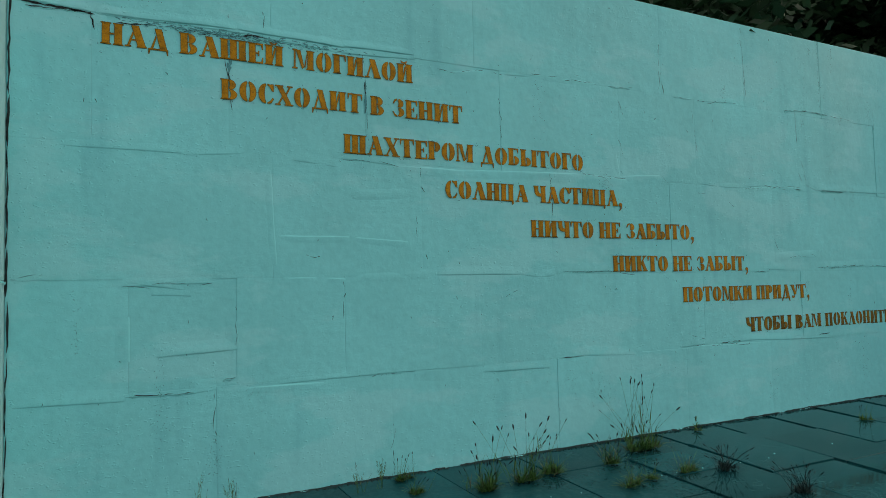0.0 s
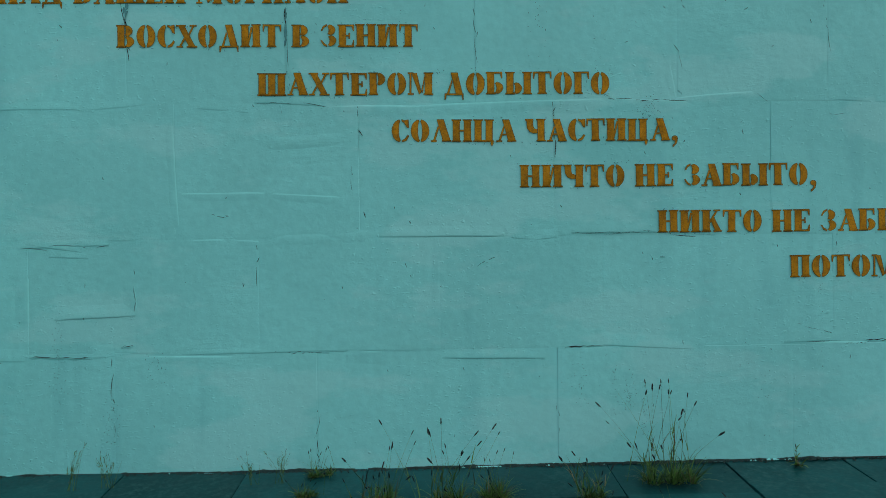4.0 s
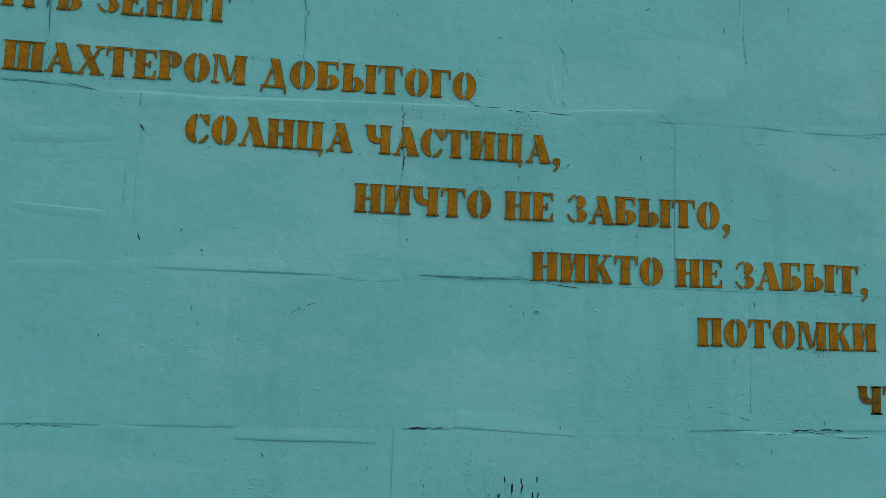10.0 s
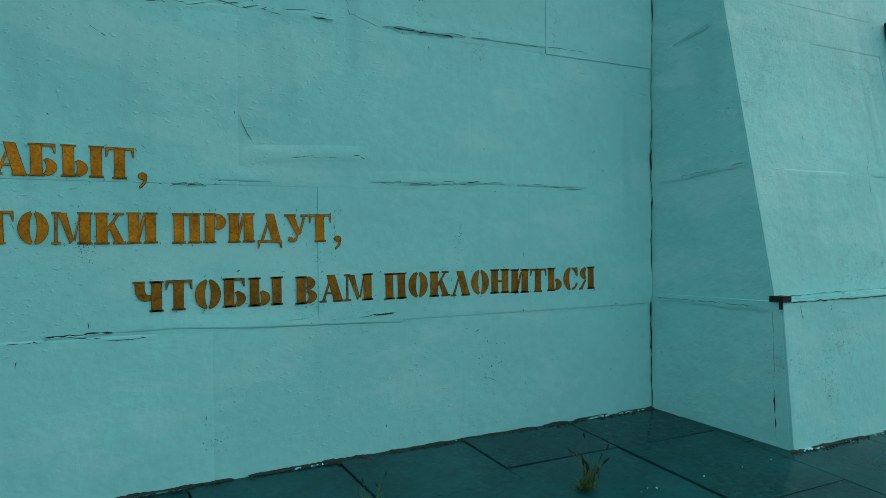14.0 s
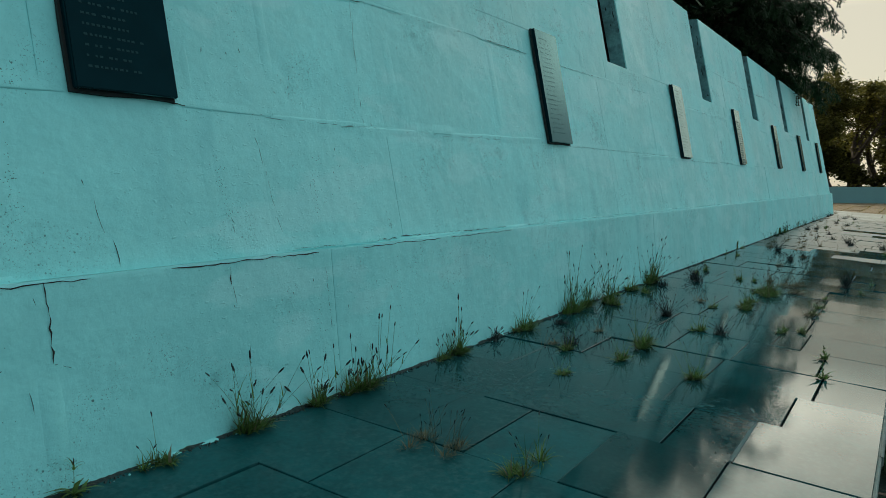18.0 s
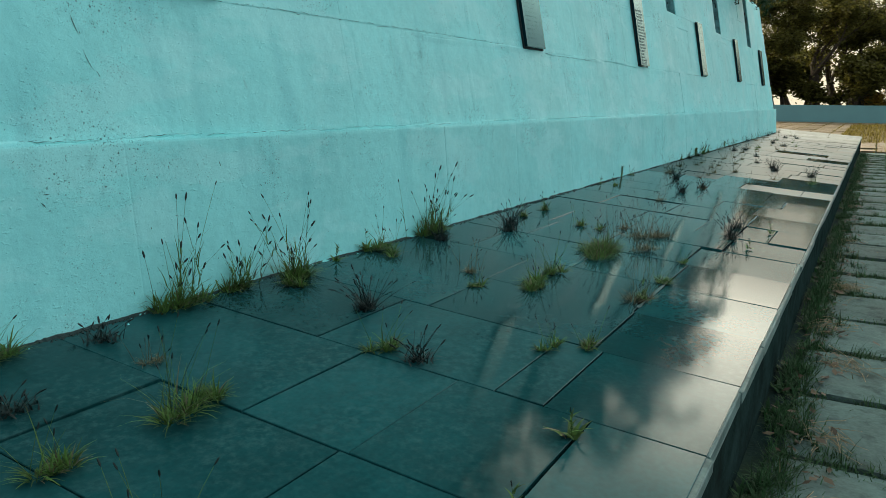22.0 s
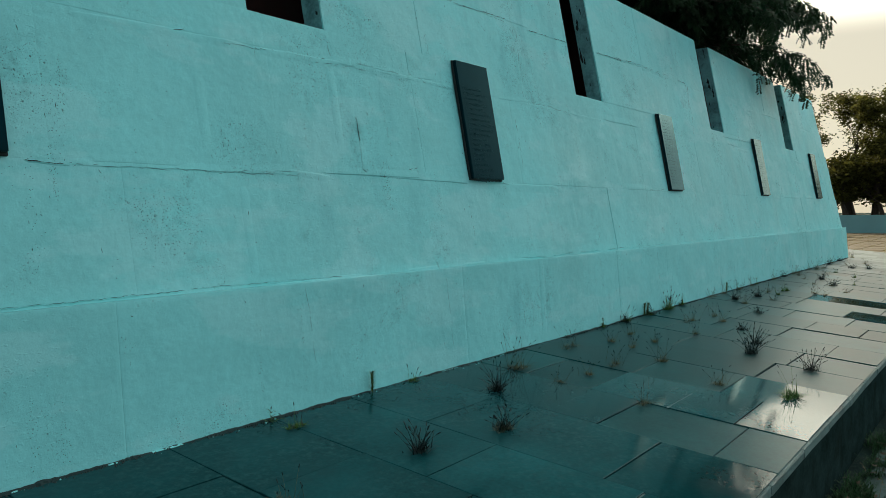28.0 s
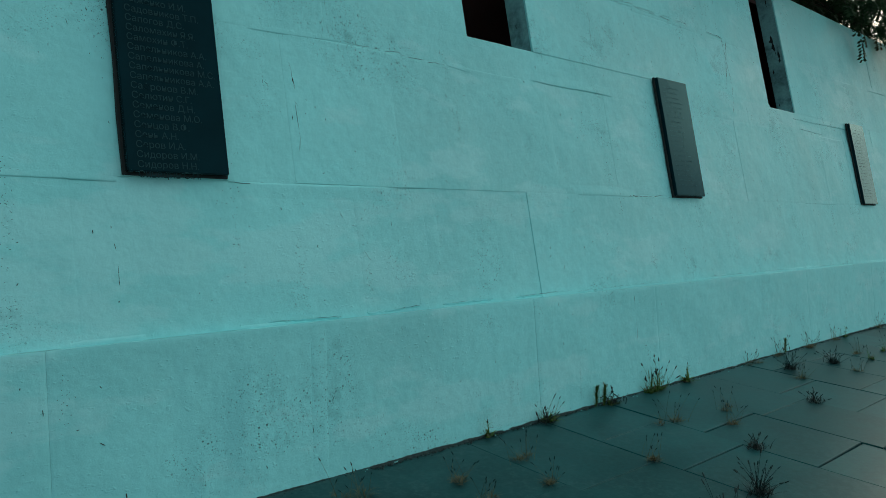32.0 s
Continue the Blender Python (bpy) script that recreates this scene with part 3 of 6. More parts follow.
def return_face(name, corner_x, front_x, wall, skin=None):
    """The slanting side face between the niche's corner and the leaning front."""
    levels = [GROUND, 0.0, LEDGE_Z - .004, LEDGE_Z, 1.3, 2.0, 2.6, WALL_TOP - .004]
    front = [BASE_Y + .02 if z < .3 else LEDGE_Y + .012 if z < LEDGE_Z else wall_y(z) + .006 for z in levels]
    t = 0.09 if front_x > corner_x else -0.09
    bm = bmesh.new()
    rows = [[bm.verts.new(p) for p in ((corner_x, TEXT_Y + .02, z), (front_x - t * .03, y, z), (front_x + t, y, z), (front_x + t, TEXT_Y + .02, z))] for y, z in zip(front, levels)]
    for a, b in zip(rows, rows[1:]):
        for i in range(4):
            bm.faces.new((a[i], a[(i + 1) % 4], b[(i + 1) % 4], b[i]))
    bm.faces.new(rows[0]); bm.faces.new(rows[-1][::-1])
    bmesh.ops.recalc_face_normals(bm, faces=bm.faces)
    return link(name, bm, skin or PAINT, wall)


return_face("side_face", TEXT_X1, MAIN_X0, main_wall)
# this side's extra brightness is in its paint colour
return_face("side_face", TEXT_X0, 0.35, left_wall, LIT_SIDE)

# ---- platform ----
platform = tagged(empty("platform_floor"), "sloping platform of dark polished stone slabs with weeds in joints", "floor", kind="structure")
from_lists("bed", [(-7, EDGE_NICHE + .03, floor_z(EDGE_NICHE) - .05), (7.1, EDGE_NICHE + .03, floor_z(EDGE_NICHE) - .05), (7.1, 4.6, floor_z(4.6) - .05), (-7, 4.6, floor_z(4.6) - .05),
                  (7.1, EDGE_Y + .03, floor_z(EDGE_Y) - .04), (36.1, EDGE_Y + .03, floor_z(EDGE_Y) - .04), (36.1, 4.6, floor_z(4.6) - .05), (7.1, 4.6, floor_z(4.6) - .05)],
           [(0, 1, 2, 3), (4, 5, 6, 7)], BED, platform)
# the columns' edges along the walk, and the cuts across each column with the width of the open joint
EDGES = [9.40, 9.95, 10.55, 11.11, 11.645, 12.16, 12.76, 13.355, 13.93, 14.495, 15.08, 15.655, 16.175, 16.745, 17.38, 17.95, 18.465, 19.10]
while EDGES[0] > -7:
    EDGES.insert(0, EDGES[0] - 0.571)
while EDGES[-1] < 36.0:
    EDGES.append(EDGES[-1] + 0.571)
CUTS = {2.548: ((3.80, .005), (3.1, .004)), 3.119: ((3.80, .006), (3.2, .004)), 3.69: ((3.81, .004), (3.45, .004)), 4.261: ((3.88, .003), (3.25, .008)),
        4.832: ((3.75, .003), (3.18, .008)), 5.403: ((3.74, .005), (3.34, .007), (3.0, .004)), 5.974: ((3.71, .004), (3.28, .005)),
        9.40: ((2.96, .003), (2.44, .003), (1.75, .004)), 9.95: ((3.02, .002), (2.70, .006), (2.32, .003), (1.88, .004)),
        10.55: ((2.95, .005), (2.14, .012), (1.87, .010)), 11.11: ((3.13, .005), (2.30, .006), (1.78, .013)),
        11.645: ((2.92, .002), (2.23, .006), (1.71, .018)), 12.16: ((2.58, .006), (2.20, .003), (1.745, .018)), 12.76: ((2.80, .005), (2.07, .011), (1.90, .004)),
        13.355: ((2.68, .007), (1.94, .007)), 13.93: ((2.69, .006), (2.50, .006), (1.95, .012)), 14.495: ((3.09, .006), (2.45, .009), (1.95, .009)),
        15.08: ((2.98, .003), (2.52, .006), (1.99, .005)), 15.655: ((3.05, .004), (2.54, .003), (1.86, .016)), 16.175: ((2.62, .003), (2.14, .005), (1.87, .013), (1.65, .016)),
        16.745: ((3.05, .003), (2.50, .008), (1.87, .020)), 17.38: ((2.83, .003), (2.24, .004), (1.92, .007)), 17.95: ((2.48, .005), (1.755, .018)),
        18.465: ((2.91, .005), (1.94, .012)), 19.10: ((2.29, .004), (1.69, .016))}
TILTED = math.degrees(math.atan(SLOPE))
srng = random.Random(11)


def slab(x, y, w, l, lift, lean=0.0, roll=0.0):
    """One stone slab with softly broken arrises; its upper face starts at the corner (x, y)."""
    b, t = 0.0022, 0.05
    j = [srng.uniform(-.0012, .0012) for _ in range(8)]
    ring = [(j[0], j[1]), (w + j[2], j[3]), (w + j[4], l + j[5]), (j[6], l + j[7])]
    inner = [(b + j[0], b + j[1]), (w - b + j[2], b + j[3]), (w - b + j[4], l - b + j[5]), (b + j[6], l - b + j[7])]
    v = [(*p, -t) for p in ring] + [(*p, -b) for p in ring] + [(*p, 0) for p in inner]
    f = [(3, 2, 1, 0), (8, 9, 10, 11)]
    for i in range(4):
        k = (i + 1) % 4
        f += [(i, k, 4 + k, 4 + i), (4 + i, 4 + k, 8 + k, 8 + i)]
    ob = from_lists("slab", v, f, FAR_LIT if x > 29.5 + srng.uniform(-1.5, 1.5) else DULL if x > 19 + srng.uniform(-1.5, 1.5) and srng.random() < .98 else STONE, platform)
    ob.matrix_basis = pose(x, y, floor_z(y) + lift, TILTED + lean, roll, 0)


for x, x1 in zip(EDGES, EDGES[1:]):
    y0 = EDGE_NICHE if x < 7.1 else EDGE_Y
    y_end = 4.2 if x < 7.77 or x1 > 33.3 else 3.5
    cuts = sorted(CUTS.get(round(x, 3), ()))
    if not cuts:
        y = y0 + (srng.choice((.0, .3, .36, .5)) if x > 7.1 else srng.uniform(.2, .6))
        while y < y_end - .25:
            if y > y0 + .1:
                cuts.append((y, srng.choice((.003, .004, .006, .010)) if y > 2.1 else srng.choice((.006, .012, .016))))
            y += srng.choice((.45, .57, .62, .85))
    cuts = [(y, g * (.6 if g < .01 else .45)) for y, g in cuts]
    stops = [(y0, 0.0)] + cuts + [(y_end, 0.0)]
    seam = .001 if x > 32 else .0055 if x in (11.11, 12.16, 13.93) else .0032 if 9 < x < 19 else srng.choice((.002, .003, .004))
    for (ya, ga), (yb, gb) in zip(stops, stops[1:]):
        outer = yb < 2.2
        lean = srng.uniform(-.4, .4) if outer else srng.uniform(-.15, .15)
        roll = srng.uniform(-.5, .5) if outer else srng.uniform(-.3, .3)
        slab(x, ya + ga / 2, x1 - x - seam, yb - ya - ga / 2 - gb / 2, (srng.uniform(-.0035, .0025) if x < 31 else 0) - niche_drop(x), *((lean, roll) if x < 31 else (0, 0)))
# pale mortar left in a few joints
for x, x1, y in ((14.0, 14.5, 1.95), (10.56, 11.1, 1.875), (19.66, 20.6, 2.13), (18.02, 18.45, 1.75), (16.75, 17.3, 1.87)):
    mv, mf = [], []
    n = int((x1 - x) / .03)
    for i in range(n + 1):
        q, wdt = x + (x1 - x) * i / n, srng.uniform(.004, .011)
        mv += [(q, y - wdt, floor_z(y - wdt) + .0008), (q, y, floor_z(y) + .0022 + srng.uniform(0, .001)), (q, y + wdt, floor_z(y + wdt) + .0008)]
    for i in range(n):
        k = 3 * i
        mf += [(k, k + 3, k + 4, k + 1), (k + 1, k + 4, k + 5, k + 2)]
    from_lists("mortar_joint", mv, mf, MORTAR, platform)
# kerb: overhanging slab edge and the dark face under it
for a, b, yy in ((-7, 7.1, EDGE_NICHE), (7.1, 36.1, EDGE_Y)):
    x = a
    while x < b - 0.05:
        w = min(srng.choice((0.55, 0.57, 0.6, 1.1)), b - x)
        ob = box("kerb_edge", x + 0.002, x + w - 0.003, yy - 0.012 + srng.uniform(-.004, .004), yy + 0.02, floor_z(yy) - 0.050, floor_z(yy) - 0.004, EDGE, platform, 0.006)
        for q in ob.data.vertices:
            q.co += Vector((0, srng.uniform(-.004, .003), srng.uniform(-.004, .001)))
        x += w
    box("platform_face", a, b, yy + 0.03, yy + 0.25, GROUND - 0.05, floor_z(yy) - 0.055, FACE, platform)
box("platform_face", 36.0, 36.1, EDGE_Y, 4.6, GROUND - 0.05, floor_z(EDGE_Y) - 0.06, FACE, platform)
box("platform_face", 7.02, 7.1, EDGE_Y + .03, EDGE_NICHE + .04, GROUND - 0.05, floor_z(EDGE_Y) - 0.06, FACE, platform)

# ---- ground ----
ground = from_lists("ground", [(-400, -400, GROUND - .03), (600, -400, GROUND - .03), (600, 400, GROUND - .03), (-400, 400, GROUND - .03)], [(0, 1, 2, 3)], SOIL)
tagged(ground, "bare soil with dry litter and grass", "ground", kind="structure")
pave = tagged(empty("pavement"), "worn concrete pavers with grass in the joints", "pavement", kind="structure")
PITCH, FIRST, COLUMN = 0.803, 20.41 - 0.803 * 34, 0.64
prng = random.Random(3)


def paver_mesh():
    """A worn plate with broken corners and an uneven top."""
    bm = bmesh.new()
    bmesh.ops.create_grid(bm, x_segments=6, y_segments=5, size=0.5)
    k = prng.uniform(0, 50)
    for v in bm.verts:
        px, py = v.co.x * (0.73 + prng.uniform(-.006, .006)), v.co.y * (0.575 + prng.uniform(-.006, .006))
        rim = max(abs(v.co.x), abs(v.co.y)) > .49
        corner = abs(v.co.x) > .49 and abs(v.co.y) > .49
        px, py = (px * .955, py * .955) if corner else (px, py)
        v.co = Vector((px, py, noise.noise(Vector((px * 5 + k, py * 5, k))) * .004 - (.009 if rim else 0)))
    edge = [e for e in bm.edges if e.is_boundary]
    out = bmesh.ops.extrude_edge_only(bm, edges=edge)
    for v in [q for q in out["geom"] if isinstance(q, bmesh.types.BMVert)]:
        v.co.z -= .06
    bmesh.ops.recalc_face_normals(bm, faces=bm.faces)
    me = bpy.data.meshes.new("paver")
    bm.to_mesh(me)
    bm.free()
    me.materials.append(PAVER)
    return me


paver_cache = [paver_mesh() for k in range(7)]
for row in range(6):
    y = 1.025 - row * COLUMN
    for i in range(54):
        ob = new("paver", prng.choice(paver_cache))
        ob.parent = pave
        ob.matrix_basis = pose(FIRST + (i + .5) * PITCH + prng.uniform(-.015, .015), y + prng.uniform(-.01, .01), GROUND + prng.uniform(-.010, .008), prng.uniform(-.7, .7), prng.uniform(-.7, .7), prng.uniform(-1, 1) + prng.choice((0, 180)))

# ---- terrace beyond the platform ----
TERRACE = mat("terrace_concrete", (0.135, 0.105, 0.058), rough=0.8, vary=0.2, scale=0.7, fine=9, bump=0.4, bump_dist=0.01, stain=(0.2, 0.18, 0.12), stain_scale=0.4, stain_amount=0.7)
tv, tf = [], []
trng = random.Random(8)
for i in range(40):
    for j in range(26):
        x0, y0 = 36.3 + i * 1.0, -14 + j * 1.0
        if y0 < 1.3 and x0 < 37 or trng.random() < .06:
            continue
        z0 = GROUND + .012 + trng.uniform(-.006, .006)
        k = len(tv)
        tv += [(x0, y0, z0), (x0 + .95, y0, z0), (x0 + .95, y0 + .95, z0), (x0, y0 + .95, z0), (x0, y0, z0 - .06), (x0 + .95, y0, z0 - .06), (x0 + .95, y0 + .95, z0 - .06), (x0, y0 + .95, z0 - .06)]
        tf += [(k, k + 1, k + 2, k + 3), (k, k + 4, k + 5, k + 1), (k + 3, k + 7, k + 4, k), (k + 1, k + 5, k + 6, k + 2)]
terrace = tagged(from_lists("terrace", tv, tf, TERRACE), "pale sunlit concrete terrace plates with gaps", "pavement", kind="stuff")

# ---- parapet ----
par = prism("parapet_wall", [(-60, GROUND - .1), (60, GROUND - .1), (60, 0.66), (-60, 0.66)], 77.5, 77.9, PARAPET)
tagged(par, "low pale blue painted parapet wall along the terrace", "parapet", kind="structure")

# ---- inscription ----
def ell(cx, cy, rx, ry, a0, a1, n=14):
    return [(cx + rx * math.cos(radians(a0 + (a1 - a0) * i / n)), cy + ry * math.sin(radians(a0 + (a1 - a0) * i / n))) for i in range(n + 1)]


def rect(x0, y0, x1, y1):
    return [(x0, y0), (x1, y0), (x1, y1), (x0, y1)]


S, F, B = 0.292, 0.056, 0.055          # stem width, serif thickness, serif reach


def stem(x, w=S, top=True, bottom=True, y0=0.0, y1=1.0):
    out = [rect(x, y0, x + w, y1)]
    if bottom:
        out.append([(x - B, y0), (x + w + B, y0), (x + w + B, y0 + F * .6), (x + w, y0 + F), (x, y0 + F), (x - B, y0 + F * .6)])
    if top:
        out.append([(x - B, y1 - F * .6), (x, y1 - F), (x + w, y1 - F), (x + w + B, y1 - F * .6), (x + w + B, y1), (x - B, y1)])
    return out


def bowl(x, y0, y1, r, w=S * .95, a0=-72, a1=72):
    """A right-hand bowl, swelling to the stem's width, cut free by the stencil."""
    cy, ry = (y0 + y1) / 2, (y1 - y0) / 2
    return ell(x, cy, r, ry, a0, a1) + ell(x, cy, r - w, ry - F * 1.1, a1, a0)


def round_pair(cx, rx):
    right = ell(cx, .5, rx, .51, -80, 80) + ell(cx, .5, rx - S, .51 - F, 72, -72)
    left = [(2 * cx - x, y) for x, y in right]
    return [left, right]


GLYPH = {
    "Н": (0.86, stem(.07) + stem(.57) + [rect(.31, .47, .55, .53)]),
    "П": (0.86, stem(.07) + stem(.57) + [rect(.31, .945, .55, 1)]),
    "И": (0.86, stem(.07) + stem(.57) + [[(.30, .10), (.37, .10), (.56, .88), (.49, .88)]]),
    "Ш": (1.20, stem(.07) + stem(.49) + stem(.91) + [rect(.31, 0, .47, .055), rect(.73, 0, .89, .055)]),
    "Ц": (0.92, stem(.07) + stem(.57) + [rect(.31, 0, .55, .055), [(.80, 0), (.90, 0), (.90, -.10), (.84, -.22), (.80, -.10)]]),
    "Т": (0.86, stem(.268, top=False) + [rect(.03, .94, .83, 1), [(.03, .94), (.10, .94), (.05, .70), (.03, .70)], [(.76, .94), (.83, .94), (.83, .70), (.81, .70)]]),
    "Г": (0.72, stem(.07) + [rect(.31, .94, .70, 1), [(.62, .94), (.70, .94), (.70, .68), (.68, .68)]]),
    "Е": (0.76, stem(.07) + [rect(.31, .94, .72, 1), rect(.31, 0, .72, .06), rect(.31, .48, .52, .53), [(.64, .94), (.72, .94), (.72, .72), (.70, .72)], [(.64, .06), (.72, .06), (.72, .28), (.70, .28)], rect(.50, .38, .54, .62)]),
    "Р": (0.78, stem(.07) + [bowl(.38, .42, 1.0, .36)]),
    "В": (0.84, stem(.07) + [bowl(.38, .50, 1.0, .34), bowl(.38, 0, .52, .40)]),
    "Б": (0.82, stem(.07) + [bowl(.38, 0, .56, .38), rect(.31, .94, .72, 1), [(.64, .94), (.72, .94), (.72, .72), (.70, .72)]]),
    "Ь": (0.80, stem(.07) + [bowl(.38, 0, .54, .38)]),
    "Ы": (1.12, stem(.07) + [bowl(.38, 0, .54, .36)] + stem(.84)),
    "Я": (0.82, stem(.54) + [[(.82 - x, y) for x, y in bowl(.38, .44, 1.0, .34)], [(.08, .03), (.22, .03), (.42, .42), (.34, .42)], rect(.03, 0, .22, .045)]),
    "О": (0.88, round_pair(.44, .40)),
    "С": (0.82, [round_pair(.44, .40)[0], [(.49, 1), (.62, .96), (.70, .99), (.78, .99), (.79, .62), (.71, .66), (.61, .86), (.49, .94)], [(.49, 0), (.66, .04), (.79, .25), (.74, .30), (.62, .13), (.49, .06)]]),
    "А": (0.90, [[(.30, 1), (.59, 1), (.88, .02), (.56, .02)], [(.34, .72), (.375, .62), (.19, .03), (.11, .03)], rect(.02, 0, .26, .05), rect(.52, 0, .90, .05), rect(.27, .30, .46, .35)]),
    "Л": (0.90, [[(.30, 1), (.59, 1), (.88, .02), (.56, .02)], [(.34, .72), (.375, .62), (.19, .03), (.11, .03)], rect(.02, 0, .26, .05), rect(.52, 0, .90, .05)]),
    "Д": (0.94, [[(.33, 1), (.61, 1), (.84, .04), (.56, .04)], [(.355, .68), (.385, .58), (.24, .04), (.16, .04)], rect(.06, -.01, .88, .045), [(.06, 0), (.13, 0), (.08, -.22), (.06, -.22)], [(.81, 0), (.88, 0), (.88, -.22), (.86, -.22)]]),
    "М": (1.08, stem(.78) + [rect(.10, .03, .16, .97), rect(.02, 0, .26, .05), rect(.02, .95, .24, 1), [(.18, .97), (.40, .97), (.60, .12), (.52, .02)], [(.62, .16), (.66, .10), (.77, .86), (.77, .97)]]),
    "К": (0.90, stem(.07) + [[(.33, .46), (.40, .42), (.74, .97), (.68, .97)], [(.42, .56), (.56, .66), (.86, .02), (.62, .02)], rect(.56, .95, .84, 1), rect(.54, 0, .90, .05)]),
    "Х": (0.92, [[(.10, .97), (.36, .97), (.84, .03), (.58, .03)], [(.14, .03), (.20, .03), (.42, .42), (.38, .48)], [(.54, .56), (.58, .50), (.80, .97), (.74, .97)], rect(.02, .95, .42, 1), rect(.62, .95, .90, 1), rect(.03, 0, .28, .05), rect(.50, 0, .92, .05)]),
    "З": (0.76, [bowl(.32, .49, 1.0, .36, a0=-62, a1=70), bowl(.32, 0, .53, .40, a0=-70, a1=62), [(.30, 1), (.16, .93), (.06, .72), (.10, .72), (.18, .86), (.30, .94)], [(.30, 0), (.16, .07), (.04, .28), (.08, .28), (.18, .14), (.30, .06)]]),
    "Ч": (0.84, stem(.55) + [[(.05, .97), (.32, .97), (.33, .70), (.38, .57), (.52, .53), (.52, .37), (.36, .36), (.18, .44), (.08, .60)], rect(.0, .95, .34, 1)]),
    "У": (0.88, [[(.10, .97), (.36, .97), (.58, .34), (.48, .22)], rect(.02, .95, .42, 1), rect(.62, .95, .88, 1), [(.54, .28), (.60, .30), (.78, .97), (.72, .97)], [(.46, .20), (.52, .24), (.44, .06), (.28, 0), (.16, .06), (.18, .18), (.28, .18), (.32, .07)]]),
    ",": (0.30, [ell(.14, .07, .09, .08, 0, 360, 10)[:-1], [(.17, .06), (.23, .06), (.20, -.10), (.08, -.22), (.07, -.19), (.15, -.10)]]),
}
GLYPH["Й"] = (0.86, GLYPH["И"][1] + [[(.24, 1.17), (.30, 1.17), (.37, 1.10), (.49, 1.10), (.56, 1.17), (.62, 1.17), (.54, 1.05), (.32, 1.05)]])
for wide in "НПИЙШЦЫЯМЧ":
    GLYPH[wide] = (GLYPH[wide][0] + 0.08, GLYPH[wide][1])
glyph_mesh = {}


def swollen(poly, by):
    """The outline pushed outwards all round."""
    n = len(poly)
    area = sum(poly[i][0] * poly[(i + 1) % n][1] - poly[(i + 1) % n][0] * poly[i][1] for i in range(n))
    out = []
    for i in range(n):
        (ax, ay), (bx, by_), (cx, cy) = poly[i - 1], poly[i], poly[(i + 1) % n]
        na, nc = Vector((by_ - ay, ax - bx)), Vector((cy - by_, bx - cx))
        if na.length < 1e-6 or nc.length < 1e-6:
            out.append((bx, by_))
            continue
        d = na.normalized() + nc.normalized()
        d = d / max(.6, d.length_squared / 2) * by * (1 if area > 0 else -1)
        out.append((bx + d.x, by_ + d.y))
    return out


def letter_mesh(ch, paint):
    if (ch, paint.name) not in glyph_mesh:
        bm = bmesh.new()
        for poly in GLYPH[ch][1]:
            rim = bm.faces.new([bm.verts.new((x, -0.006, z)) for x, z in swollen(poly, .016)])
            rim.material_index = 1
            lo = [bm.verts.new((x, -0.012, z)) for x, z in poly]
            hi = [bm.verts.new((x, 0.09, z)) for x, z in poly]
            bm.faces.new(lo)
            n = len(poly)
            for i in range(n):
                bm.faces.new((lo[i], lo[(i + 1) % n], hi[(i + 1) % n], hi[i]))
        bmesh.ops.recalc_face_normals(bm, faces=bm.faces)
        bm.normal_update()
        me = bpy.data.meshes.new("letter")
        bm.to_mesh(me)
        bm.free()
        me.materials.append(paint)
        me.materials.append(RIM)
        glyph_mesh[ch, paint.name] = me
    return glyph_mesh[ch, paint.name]


LINES = [("НАД ВАШЕЙ МОГИЛОЙ", 0.835, 2.48, 2.240), ("ВОСХОДИТ В ЗЕНИТ", 1.388, 2.808, 2.033), ("ШАХТЕРОМ ДОБЫТОГО", 2.045, 3.722, 1.803),
         ("СОЛНЦА ЧАСТИЦА,", 2.676, 4.045, 1.578), ("НИЧТО НЕ ЗАБЫТО,", 3.285, 4.716, 1.360), ("НИКТО НЕ ЗАБЫТ,", 3.948, 5.280, 1.136),
         ("ПОТОМКИ ПРИДУТ,", 4.588, 5.992, 0.914), ("ЧТОБЫ ВАМ ПОКЛОНИТЬСЯ", 5.232, 7.285, 0.677)]
for words, xa, xb, zb in LINES:
    line = tagged(empty("inscription_line", (xa, TEXT_Y - 0.0026, zb)), "gold stencilled Cyrillic line reading " + words.strip(","), "inscription", "lines of the inscription")
    gap = 0.035
    total = sum((GLYPH[c][0] + gap) if c != " " else 0.40 for c in words) - gap
    k = (xb - xa) / total
    cx = 0.0
    lr = random.Random(len(words))
    for c in words:
        if c == " ":
            cx += 0.40
            continue
        ob = new("letter", letter_mesh(c, GOLD_SHADED if zb < .8 else GOLD))
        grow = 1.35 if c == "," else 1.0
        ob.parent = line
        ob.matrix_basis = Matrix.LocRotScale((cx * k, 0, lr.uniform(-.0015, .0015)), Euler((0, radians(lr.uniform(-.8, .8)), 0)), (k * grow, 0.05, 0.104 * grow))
        cx += GLYPH[c][0] + gap

